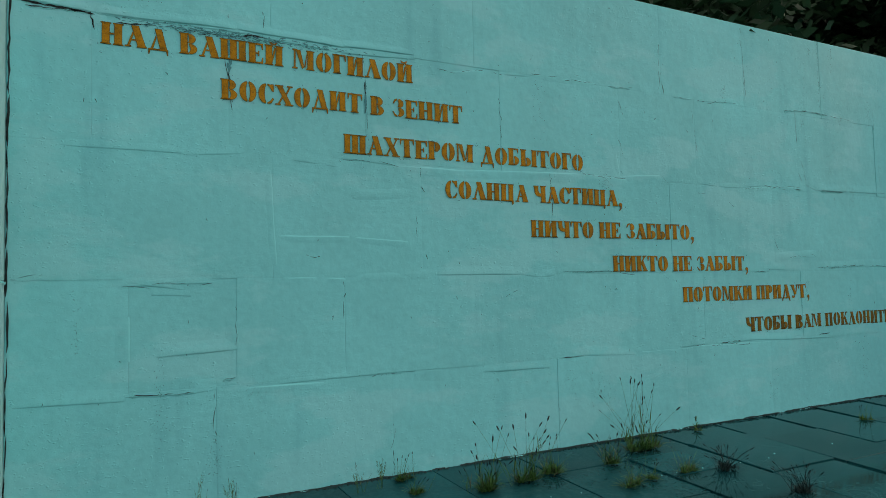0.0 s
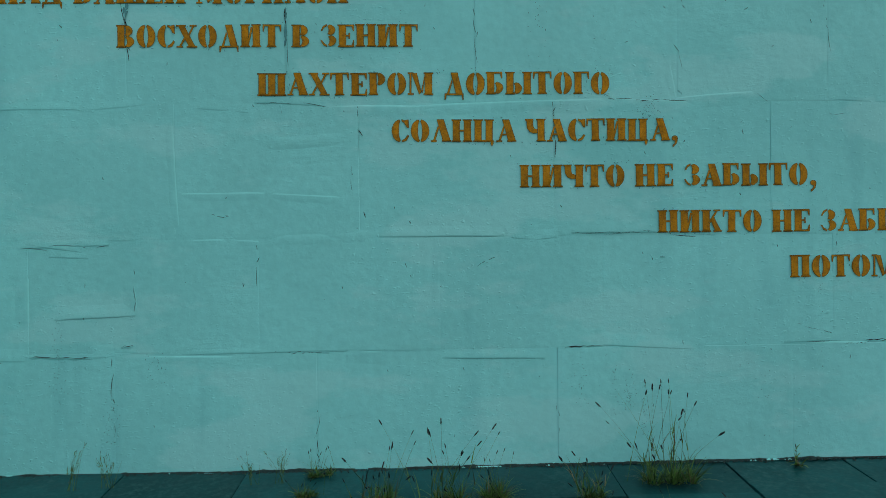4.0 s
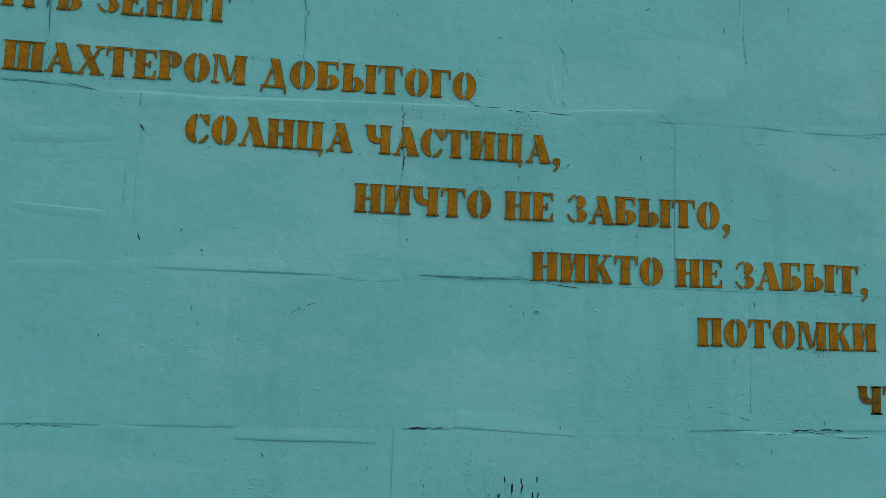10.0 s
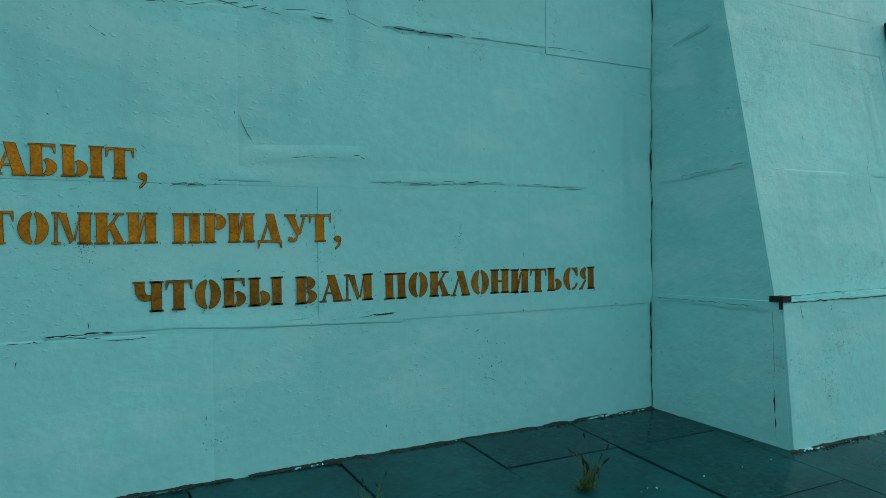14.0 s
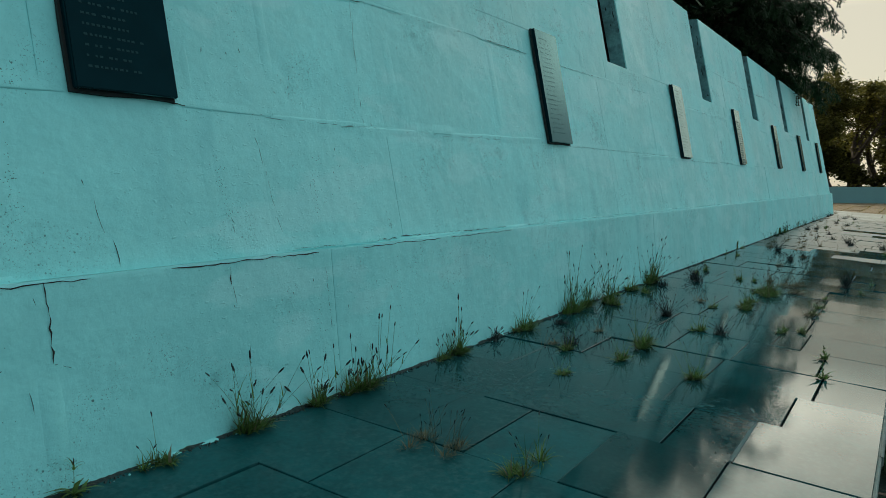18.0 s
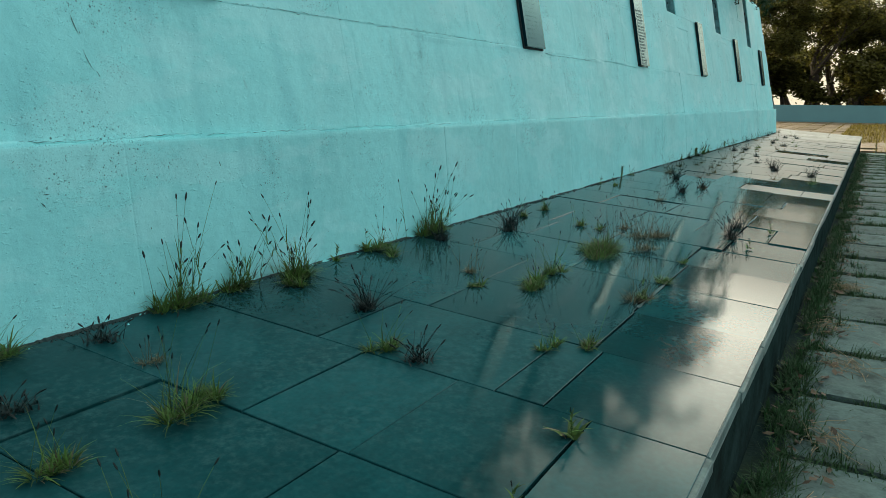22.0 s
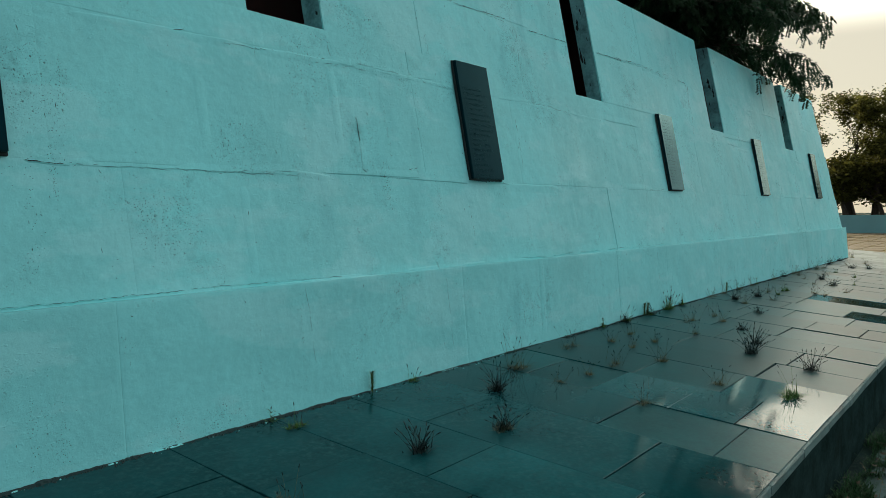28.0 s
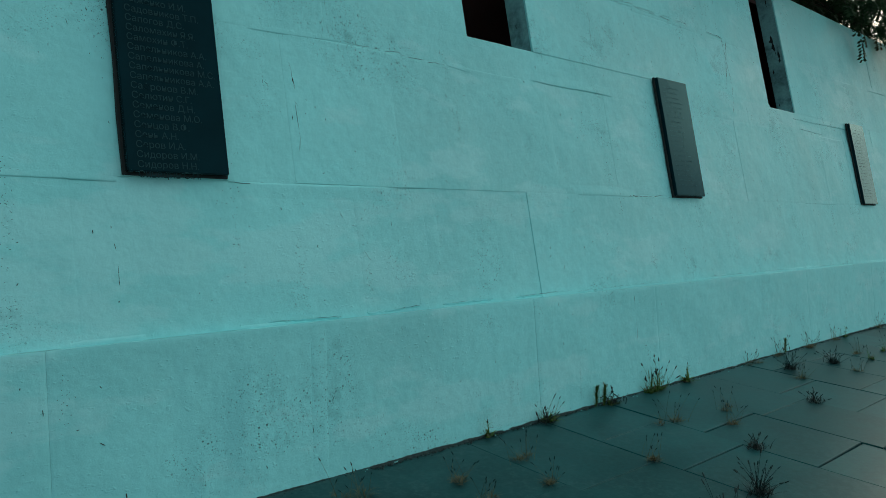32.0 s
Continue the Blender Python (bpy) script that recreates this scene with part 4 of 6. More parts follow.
# ---- plaques ----
NAMES = ["", "", "", "", "Рыженко И.И.", "Садовников Т.П.", "Сапогов Д.С.", "Саломахин Я.Я.", "Самохин Ф.Т.", "Сапельников А.А.", "Сапельникова А.", "Сапельникова М.С.", "Сапельникова А.А.",
         "Сафронов В.М.", "Селютин С.Г.", "Семенов Д.Н.", "Семенова М.О.", "Сенцов В.Ф.", "Сень А.Н.", "Серов И.А.", "Сидоров И.М.", "Сидоров Н.Н.", "Синицын С.П."]
def plaque(x, k):
    z0, z1, w, th = 1.240, 2.085, 0.39, 0.035
    root = tagged(empty("memorial_plaque", (x, wall_y(z0) - 0.006, z0)), "upright dark polished granite plaque with engraved names", "plaque", "plaques along the wall")
    root.rotation_euler = (radians(TILT_WALL + 0.5), 0, 0)
    h = (z1 - z0) / math.cos(radians(TILT_WALL))
    bm = bmesh.new()
    bmesh.ops.create_cube(bm, size=1)
    for v in bm.verts:
        v.co = Vector(((v.co.x + .5) * w, (v.co.y - .5) * th, (v.co.z + .5) * h))
    bmesh.ops.bevel(bm, geom=bm.edges[:], offset=0.003, segments=2, affect="EDGES")
    part("tablet", bm, PLAQUE, root)
    mr = random.Random(k + 50)
    # near-black mortar rim: shadow of the gap behind the tablet put into its colour
    bm = bmesh.new()
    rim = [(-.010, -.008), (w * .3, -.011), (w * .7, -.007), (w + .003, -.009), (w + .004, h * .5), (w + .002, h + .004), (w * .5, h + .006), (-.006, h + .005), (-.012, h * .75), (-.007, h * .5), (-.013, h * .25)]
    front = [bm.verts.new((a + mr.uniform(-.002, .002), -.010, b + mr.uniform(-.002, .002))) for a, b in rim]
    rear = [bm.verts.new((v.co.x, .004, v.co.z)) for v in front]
    bm.faces.new(front)
    for i in range(len(rim)):
        bm.faces.new((front[i], front[(i + 1) % len(rim)], rear[(i + 1) % len(rim)], rear[i]))
    bmesh.ops.recalc_face_normals(bm, faces=bm.faces)
    part("mortar_bed", bm, CRACK, root, "uneven mortar rim with the gap's shadow in its dark colour")
    if k == 3:
        for i, words in enumerate(NAMES):
            cu = bpy.data.curves.new("name_line", "FONT")
            cu.body, cu.size, cu.extrude = words, 0.036, 0.0006
            cu.materials.append(ENGRAVE)
            ob = new("name_line", cu)
            ob.parent = root
            ob.matrix_basis = pose(0.035, -th - 0.001, h - 0.06 - i * 0.0375, 90, 0, 0)
    else:
        lr = random.Random(k * 7 + 1)
        z = h - 0.07
        bm = bmesh.new()
        while z > 0.05:
            cx = 0.05
            target = cx + lr.uniform(.55, .8) * (w - 0.1)
            while cx < target:
                ww = lr.uniform(0.008, 0.015)
                vs = [bm.verts.new((a, -th - 0.0015, b)) for a, b in ((cx, z), (cx + ww, z), (cx + ww, z + 0.008), (cx, z + 0.008))]
                bm.faces.new(vs)
                cx += ww + lr.choice((0.006, 0.007, 0.008, 0.022))
            z -= 0.036
        part("engraving", bm, ENGRAVE, root)["kind"] = "stuff"
    return root


for k, px in enumerate(PLAQUES):
    plaque(px, k)


# ---- trees ----
def tube(bm, a, b, ra, rb, n=7):
    a, b = Vector(a), Vector(b)
    d = (b - a).normalized()
    u = d.orthogonal().normalized()
    w = d.cross(u)
    A = [bm.verts.new(a + (u * math.cos(t) + w * math.sin(t)) * ra) for t in (2 * math.pi * i / n for i in range(n))]
    C = [bm.verts.new(b + (u * math.cos(t) + w * math.sin(t)) * rb) for t in (2 * math.pi * i / n for i in range(n))]
    for i in range(n):
        bm.faces.new((A[i], A[(i + 1) % n], C[(i + 1) % n], C[i]))


def tree(place, height, spread, seed, leaves, leaf_size, leaf_material, label, trunk_r=0.16, low=0.15, trunk_part=0.34, clump=0.17, forks=3):
    r = random.Random(seed)
    root = tagged(empty("tree", place), label, "tree", "trees")
    bm = bmesh.new()
    tips = []

    def grow(p, d, length, rad, depth):
        q = p
        for _ in range(3):
            d = (d + Vector((r.uniform(-.22, .22), r.uniform(-.22, .22), r.uniform(-.05, .15)))).normalized()
            e = q + d * length / 3
            tube(bm, q, e, rad, rad * 0.82, 6 if depth < 2 else 4)
            rad *= 0.82
            q = e
            if depth > 0:
                tips.append(q.copy())
        if depth < forks:
            for _ in range(r.choice((2, 3, 3))):
                nd = (d + Vector((r.uniform(-1, 1), r.uniform(-1, 1), r.uniform(-.55, .6))) * 0.95).normalized()
                grow(q, nd, length * r.uniform(.55, .8), rad * 0.7, depth + 1)
        else:
            tips.append(q.copy())

    for _ in range(r.choice((1, 2, 3)) if height > 6 else 1):
        lean = Vector((r.uniform(-.3, .3), r.uniform(-.3, .3), 1)).normalized()
        grow(Vector((r.uniform(-.3, .3), r.uniform(-.3, .3), -0.1)), lean, height * trunk_part, trunk_r, 0)
    top = max(t.z for t in tips)
    wide = max(max(abs(t.x), abs(t.y)) for t in tips)
    sz, sx = height * 0.93 / top, spread / wide
    for v in bm.verts:
        v.co.x *= sx; v.co.y *= sx; v.co.z *= sz
    part("trunk", bm, BARK, root)
    tips = [Vector((t.x * sx, t.y * sx, t.z * sz)) for t in tips if t.z * sz > height * low]
    verts, faces = [], []
    per = max(1, leaves // max(1, len(tips)))
    for t in tips:
        cl = r.uniform(.5, 1.0) * spread * clump
        for _ in range(per):
            c = t + Vector((r.gauss(0, cl), r.gauss(0, cl), r.gauss(0, cl * .6)))
            u = Vector((r.uniform(-1, 1), r.uniform(-1, 1), r.uniform(-.6, .4))).normalized()
            w = u.cross(Vector((r.uniform(-1, 1), r.uniform(-1, 1), r.uniform(.3, 1)))).normalized()
            s = leaf_size * r.uniform(.6, 1.3)
            i = len(verts)
            verts += [c - u * s, c + w * s * .5, c + u * s, c - w * s * .5]
            faces.append((i, i + 1, i + 2, i + 3))
    crown = from_lists("crown", verts, faces, leaf_material, root)
    crown["kind"] = "stuff"
    return root


TREES = [((84, 12, GROUND), 12.0, 6.0, 1), ((82.5, 10, GROUND), 12.0, 5.5, 8), ((87, 3, GROUND), 10.6, 6.0, 9), ((85, -4.5, GROUND), 10.0, 6.0, 10), ((85, 6, GROUND), 12.0, 6.0, 2), ((83, -1, GROUND), 10.6, 6, 3), ((85, -8, GROUND), 7.6, 4.6, 4), ((87, -16, GROUND), 7.0, 4.6, 5), ((90, 20, GROUND), 11.4, 6.5, 6), ((92, 2, GROUND), 12.0, 7, 7)]
for p, h, sp, sd in TREES:
    tree(p, h, sp, sd, 16500, 0.125, LEAF_FAR, "broad dark green tree beyond the parapet in evening light", 0.20, 0.10, 0.15, 0.075, 4)
for i in range(17):
    tree((80.5 + (i % 3) * 1.7, -19 + i * 2.4, GROUND), 4.4 + (i * 7 % 5) * 0.5, 3.0, 40 + i, 7000, 0.19, LEAF_FAR, "low dark green shrub behind the parapet", 0.07, 0.03, 0.09)
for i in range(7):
    tree((79.6 + (i % 2) * .8, -8.5 + i * 1.7, GROUND), 2.3 + (i * 5 % 3) * .6, 1.5, 140 + i, 3500, 0.12, LEAF_SUNLIT, "low shrub with golden evening sunlight in its leaf colour", 0.06, 0.03, 0.09)
for i in range(6):
    tree((3.5 + 2.3 * i, 6.6 + (i % 2) * .5, GROUND), 5.4 + (i * 3 % 4) * .3, 2.2, 60 + i, 15000, 0.085, LEAF, "dense dark shrub behind the inscription wall", 0.08, 0.3, 0.3)
tree((28.0, 9.4, GROUND), 7.2, 3.6, 27, 40000, 0.095, LEAF, "dark green tree behind the wall", 0.14, 0.2)
tree((31.0, 11.5, GROUND), 7.6, 3.4, 28, 30000, 0.10, LEAF, "dark green tree behind the wall", 0.14, 0.2)
tree((24.0, 8.6, GROUND), 7.0, 3.6, 22, 36000, 0.09, LEAF, "dark green tree behind the wall", 0.14, 0.3)
tree((19.0, 9.0, GROUND), 7.6, 4.2, 23, 30000, 0.10, LEAF, "dark green tree behind the wall", 0.14, 0.3)
tree((13.0, 8.4, GROUND), 7.2, 3.8, 24, 34000, 0.105, LEAF, "dark green tree behind the inscription wall", 0.14, 0.22)
tree((8.6, 7.6, GROUND), 6.6, 3.8, 25, 34000, 0.105, LEAF, "dark green tree behind the inscription wall", 0.14, 0.22)
tree((4.6, 9.2, GROUND), 6.6, 3.6, 26, 26000, 0.105, LEAF, "dark green tree behind the inscription wall", 0.14, 0.22)


def locust(place, centre, reach, crown_centre, crown_reach, seed, limbs):
    """A locust tree whose limbs arch over the wall and end in drooping feathery fronds."""
    r = random.Random(seed)
    root = tagged(empty("locust_tree", place), "feathery dark green locust tree hanging over the wall", "tree", "trees")
    p0, c = Vector(place), Vector(centre)
    bm = bmesh.new()
    fork = Vector((p0.x + .1, p0.y - .15, 3.0))
    tube(bm, p0 - Vector((0, 0, .1)), p0 + Vector((.03, -.05, 1.9)), .15, .12, 9)
    tube(bm, p0 + Vector((.03, -.05, 1.9)), fork, .12, .10, 9)
    v, f = [], []

    def inside(p):
        return wall_y(p.z) - .03 < p.y < 4.85 and p.z < WALL_TOP + .04

    def frond(a, d):
        n, l = r.randint(7, 10), r.uniform(.16, .27)
        side = d.cross(Vector((0, 0, 1)))
        side = side.normalized() if side.length > .05 else Vector((1, 0, 0))
        q = a.copy()
        if inside(a) or inside(a + d * l):
            return
        for k in range(n):
            d = (d + Vector((0, 0, -.10))).normalized()
            e = q + d * (l / n)
            up_ = side.cross(d)
            for s in (-1, 1):
                out = (side * s + d * .35 - up_ * r.uniform(.05, .5) + Vector((r.uniform(-.2, .2), r.uniform(-.2, .2), r.uniform(-.2, .2)))).normalized()
                w = d * r.uniform(.013, .019)
                m = r.uniform(.048, .072)
                i = len(v)
                v.extend((e, e + out * m * .5 + w, e + out * m, e + out * m * .5 - w))
                f.append((i, i + 1, i + 2, i + 3))
            q = e

    for k in range(limbs):
        over = k < limbs * .36          # the boughs that hang over the wall, then the tall crown behind it
        mc, mr = (c, reach) if over else (Vector(crown_centre), crown_reach)
        while True:
            t = Vector((r.uniform(-1, 1), r.uniform(-1, 1), r.uniform(-1, 1)))
            if .35 < t.length < 1:
                break
        end = mc + Vector((t.x * mr[0], t.y * mr[1], t.z * mr[2]))
        if inside(end):
            end.z = WALL_TOP + .3
        mid = (fork + end) / 2
        mid.y, mid.z = max(mid.y, 4.9), max(end.z + .5, 4.1) + r.uniform(0, .5)
        q, rad, last = fork, .045, (end - mid).normalized()
        for j in range(1, 10):
            u = j / 9
            e = fork * (1 - u) ** 2 + mid * 2 * u * (1 - u) + end * u * u
            tube(bm, q, e, rad, rad * .84, 5)
            rad *= .84
            if j > 3:
                for _ in range(3):
                    d = ((e - q).normalized() * .5 + Vector((r.uniform(-1, 1), r.uniform(-1, .6), r.uniform(-.8, .5)))).normalized()
                    b, br = e, rad * .5
                    ln = r.uniform(.25, .7)
                    for _k in range(4):
                        d = (d + Vector((0, 0, -.18))).normalized()
                        nb = b + d * ln / 4
                        if inside(nb):
                            break
                        tube(bm, b, nb, br, br * .8, 3)
                        br *= .8
                        b = nb
                        for _f in range(2):
                            frond(b, (d * .4 + Vector((r.uniform(-1, 1), r.uniform(-1, 1), r.uniform(-.9, .2)))).normalized())
            q = e
    for w in bm.verts:
        w.co -= p0
    part("trunk", bm, BARK, root)
    crown = from_lists("crown", [w - p0 for w in v], f, LEAF, root)
    crown["kind"] = "stuff"
    return root


for i in range(13):
    tree((97 + (i % 2) * 3, -26 + i * 5.2, GROUND), 6.0 + (i * 5 % 4) * .5, 4.2, 80 + i, 6000, 0.26, LEAF_FAR, "far dark green scrub behind the trees", 0.07, 0.03, 0.09)
locust((27.6, 6.4, GROUND), (28.0, 4.3, 4.1), (2.5, 1.2, 1.0), (26.2, 4.9, 5.6), (3.6, 1.8, 1.7), 5, 96)

# ---- cracks ----
# worn seams of the blocks: from (x, z) to (x, z) on the face
OPEN_TEXT_1 = [(0.53, 2.37, 0.79, 2.38), (0.79, 2.38, 0.81, 2.31), (1.51, 2.39, 1.61, 2.39), (3.97, 2.4, 4.04, 2.39), (4.04, 2.39, 4.18, 2.41), (2.02, 1.76, 2.03, 1.75), (1.42, 2.23, 1.44, 2.18), (2.18, 2.21, 2.18, 2.09), (2.52, 1.64, 2.54, 1.61), (2.54, 1.25, 2.55, 1.22), (3.45, 1.72, 3.46, 1.51), (4.03, 2.04, 4.06, 2), (4.05, 1.82, 4.07, 1.8), (3.96, 1.02, 3.98, 1.02), (4.46, 2.49, 4.48, 2.4), (4.58, 2.39, 4.75, 2.39), (5.8, 2.41, 6.09, 2.43), (6.09, 2.43, 6.36, 2.42), (5.93, 2.41, 5.94, 2.16), (3.49, 0.59, 3.68, 0.6), (0.96, 0.58, 1.26, 0.57), (1.39, 0.62, 1.45, 0.63), (5.88, 1.78, 5.97, 1.78), (6.22, 1.78, 6.43, 1.78)]
OPEN_TEXT_2 = [(6.43, 1.78, 6.51, 1.78), (5.36, 1.13, 5.48, 1.12), (6.53, 1.16, 6.64, 1.17), (4.96, 0.61, 5.17, 0.61), (6.07, 0.61, 6.23, 0.62)]
HAIRLINE_TEXT_3 = [(2.64, 2.34, 2.75, 2.34), (2.75, 2.34, 2.97, 2.38), (3.04, 2.37, 3.1, 2.37), (3.32, 2.4, 3.85, 2.4), (2.03, 1.77, 2.38, 1.75), (3.67, 1.82, 3.72, 1.79), (3.71, 1.78, 4.13, 1.76), (0.93, 1.09, 1.34, 1.1), (3.68, 1.14, 3.94, 1.14), (1.41, 2.27, 1.45, 2.02), (2.17, 2.38, 2.2, 1.77), (3.08, 2.22, 3.08, 2.08), (3.08, 2.08, 3.08, 1.91), (2.52, 1.75, 2.52, 1.63), (2.49, 1.47, 2.49, 1.35), (3.45, 1.77, 3.45, 1.67), (3.46, 1.51, 3.46, 1.34), (2.03, 1.1, 2.04, 0.9), (4.05, 2.31, 4.08, 2.21), (4.06, 2, 4.07, 1.92), (3.98, 2.22, 3.99, 2.21), (1.82, 1.24, 1.9, 1.23), (3.08, 0.98, 3.17, 1.03), (0.78, 2.57, 0.8, 2.5)]
HAIRLINE_TEXT_4 = [(1.61, 2.52, 1.62, 2.43), (4.81, 2.38, 5.23, 2.41), (4.75, 2.31, 4.79, 2), (6.36, 2.42, 6.68, 2.41), (5.98, 2.02, 6.04, 1.81), (6.04, 1.81, 6.17, 1.79), (6.26, 2.7, 6.33, 2.56), (5.33, 2.59, 5.35, 2.49), (4.43, 1.81, 4.48, 1.75), (5.28, 1.76, 5.94, 1.8), (6.18, 1.78, 6.57, 1.79), (3.53, 1.14, 3.94, 1.14), (3.94, 1.14, 4.16, 1.11), (5.32, 1.12, 5.53, 1.13), (6.27, 1.15, 6.77, 1.16), (4.66, 0.6, 5.31, 0.59), (2.11, 0.59, 2.37, 0.58), (3.46, 0.32, 3.46, 0.15), (2.31, 0.31, 2.31, 0.02), (4.62, 0.69, 4.79, 0.65), (7, 2.54, 7.01, 2.36), (1.35, 0.57, 1.36, 0.22), (0.44, 1.12, 0.6, 1.15), (1.46, 0.99, 1.46, 0.79)]
HAIRLINE_TEXT_5 = [(4.44, 2.42, 4.45, 2.75), (5.32, 3.01, 5.35, 2.43), (6.25, 2.48, 6.26, 3.03), (5.51, 1.79, 5.76, 1.77), (4.78, 1.7, 4.87, 1.7), (5.1, 1.65, 5.18, 1.6), (5.94, 1.93, 5.97, 1.84), (6.6, 1.79, 7.29, 1.8), (5.59, 1.4, 5.65, 1.29), (5.7, 1.24, 6.1, 1.25), (6.12, 1.15, 6.51, 1.16), (6.84, 1.16, 7.24, 1.16), (5.47, 0.29, 5.48, 0.25), (6.66, 0.32, 6.72, 0.29)]
STEP_TEXT_6 = [(2.75, 2.34, 2.97, 2.38), (2.38, 1.75, 2.81, 1.75), (2.81, 1.75, 3.71, 1.78), (1.7, 1.12, 1.91, 1.12), (1.91, 1.12, 2.11, 1.11), (1.67, 1.34, 2.09, 1.34), (2.09, 1.34, 2.45, 1.32), (4.04, 1.78, 4.43, 1.81), (1.49, 0.57, 1.93, 0.57), (2.45, 0.59, 2.62, 0.58)]
OVERHANG_TEXT_7 = [(0.8, 2.38, 1.21, 2.38), (1.21, 2.38, 1.6, 2.39), (1.6, 2.38, 2, 2.36), (2, 2.36, 2.5, 2.38), (3.1, 2.37, 3.32, 2.38), (0.65, 1.74, 1.23, 1.74), (1.23, 1.74, 1.5, 1.76), (1.75, 1.74, 1.92, 1.73), (1.92, 1.73, 2.02, 1.72), (2.61, 1.13, 3.21, 1.13), (3.23, 1.12, 3.35, 1.11), (3.35, 1.11, 3.47, 1.12), (1.64, 1.69, 1.67, 1.18), (1.46, 0.91, 1.47, 0.77), (1.08, 0.75, 1.47, 0.77), (1.06, 1.05, 1.24, 1.04), (1.65, 2.64, 1.66, 2.57), (4.01, 1.96, 4.04, 1.78), (4.8, 1.77, 5, 1.76), (5, 1.76, 5.28, 1.76), (3.68, 0.6, 4.17, 0.57), (5.31, 0.61, 6.26, 0.58), (1.76, 0.58, 2.11, 0.59), (2.91, 0.55, 3.4, 0.54)]
OVERHANG_TEXT_8 = [(0.49, 0.57, 0.94, 0.56), (1.26, 0.57, 1.36, 0.58), (1.66, 0.58, 2.47, 0.59), (0.94, 1.11, 1.22, 1.07), (0.96, 0.95, 0.96, 0.74), (5.27, 1.76, 5.51, 1.79), (5.48, 1.14, 5.72, 1.14), (4.56, 0.6, 4.83, 0.61), (5.17, 0.61, 5.34, 0.61), (5.72, 0.61, 5.9, 0.62)]
BEAD_TEXT_9 = [(2.11, 1.11, 2.39, 1.12), (2.39, 1.12, 2.61, 1.13), (2.07, 1.57, 2.47, 1.6), (5.62, 1.24, 6.12, 1.26)]
SEAMS_TEXT = [("open", OPEN_TEXT_1), ("open", OPEN_TEXT_2), ("hairline", HAIRLINE_TEXT_3), ("hairline", HAIRLINE_TEXT_4), ("hairline", HAIRLINE_TEXT_5), ("step", STEP_TEXT_6), ("overhang", OVERHANG_TEXT_7), ("overhang", OVERHANG_TEXT_8), ("bead", BEAD_TEXT_9)]
OPEN_LONG_1 = [(9.45, 1.23, 9.66, 1.22), (10.4, 1.21, 10.5, 1.21), (10.38, 1.83, 10.72, 1.87), (11.31, 1.88, 11.74, 1.89), (11.93, 1.89, 12.66, 1.89), (13.2, 1.88, 14.2, 1.89), (18.15, 1.88, 18.38, 1.89), (18.38, 1.89, 18.66, 1.9), (18.74, 1.9, 18.91, 1.91), (18.91, 1.92, 19.29, 1.91), (19.53, 1.89, 19.86, 1.88), (18.8, 1.65, 18.83, 1.59), (18.83, 1.59, 18.83, 1.43), (18.81, 1.27, 18.87, 1.23), (18.87, 1.23, 19.08, 1.23), (22.78, 1.23, 23.2, 1.23), (20.62, 1.89, 20.65, 1.66), (21.09, 2.55, 21.79, 2.57), (22.39, 2.58, 23, 2.59), (23.59, 2.61, 24.04, 2.6), (24.84, 2.61, 24.88, 2.18), (24.6, 2.61, 24.86, 2.6), (16.93, 1.22, 17.1, 1.21), (20.07, 2.55, 20.76, 2.58)]
OPEN_LONG_2 = [(17.65, 1.88, 17.73, 1.9), (22.38, 2.57, 23.27, 2.62), (24.78, 2.16, 24.91, 2.57)]
HAIRLINE_LONG_3 = [(9.89, 1.22, 10.43, 1.21), (10.5, 1.21, 12.02, 1.22), (13.17, 1.23, 16.1, 1.24), (10.72, 1.87, 11.31, 1.88), (10.6, 1.55, 10.63, 1.85), (10.58, 1.23, 10.6, 1.55), (9.93, 2.22, 10.03, 2.01), (12.12, 2.57, 12.28, 2.48), (9.84, 1.13, 9.91, 0.73), (11.17, 1.09, 11.26, 0.92), (9.06, 0.95, 9.15, 0.66), (9.65, 0.83, 9.65, 0.74), (8.6, 1.68, 8.61, 1.61), (12.43, 1.2, 12.5, 0.88), (8.64, 1.12, 8.66, 1.34), (17.94, 1.87, 18.15, 1.88), (18.68, 2.01, 18.7, 1.91), (19.39, 1.92, 19.53, 1.9), (18.82, 1.27, 18.83, 1.43), (19.24, 1.28, 19.33, 1.3), (17.73, 1.2, 18.33, 1.23), (20.29, 1.22, 20.61, 1.22), (23.2, 1.23, 23.71, 1.23), (20.86, 2.43, 20.87, 1.92)]
HAIRLINE_LONG_4 = [(20.64, 1.36, 20.65, 1.66), (20.95, 1.91, 21.55, 1.89), (23, 2.59, 23.59, 2.61), (24.6, 2.61, 24.79, 3.22), (24.81, 1.95, 24.88, 2.18), (22.94, 2.12, 22.99, 2.56), (26.13, 1.93, 26.63, 1.92), (19.83, 1.05, 19.84, 0.84), (20.8, 1.1, 20.89, 1.03), (20.9, 0.96, 20.94, 0.89), (19.34, 0.72, 19.39, 0.64), (18.14, 1.87, 18.14, 1.81), (20.38, 2.44, 20.42, 2.41), (15.67, 1.43, 15.71, 1.32), (15.71, 1.32, 15.71, 1.25), (17.1, 1.21, 18.3, 1.21), (19.87, 2.56, 20.74, 2.55), (18.56, 1.87, 19.21, 1.91), (23.27, 2.62, 24.28, 2.62), (23.3, 3.07, 23.32, 3.31), (24.79, 2.65, 24.85, 3.18), (20.83, 1.93, 20.89, 2.51), (14.75, 0.66, 15.2, 0.65), (26, 2.02, 27.66, 2.03)]
HAIRLINE_LONG_5 = [(21.63, 2.54, 22.38, 2.57)]
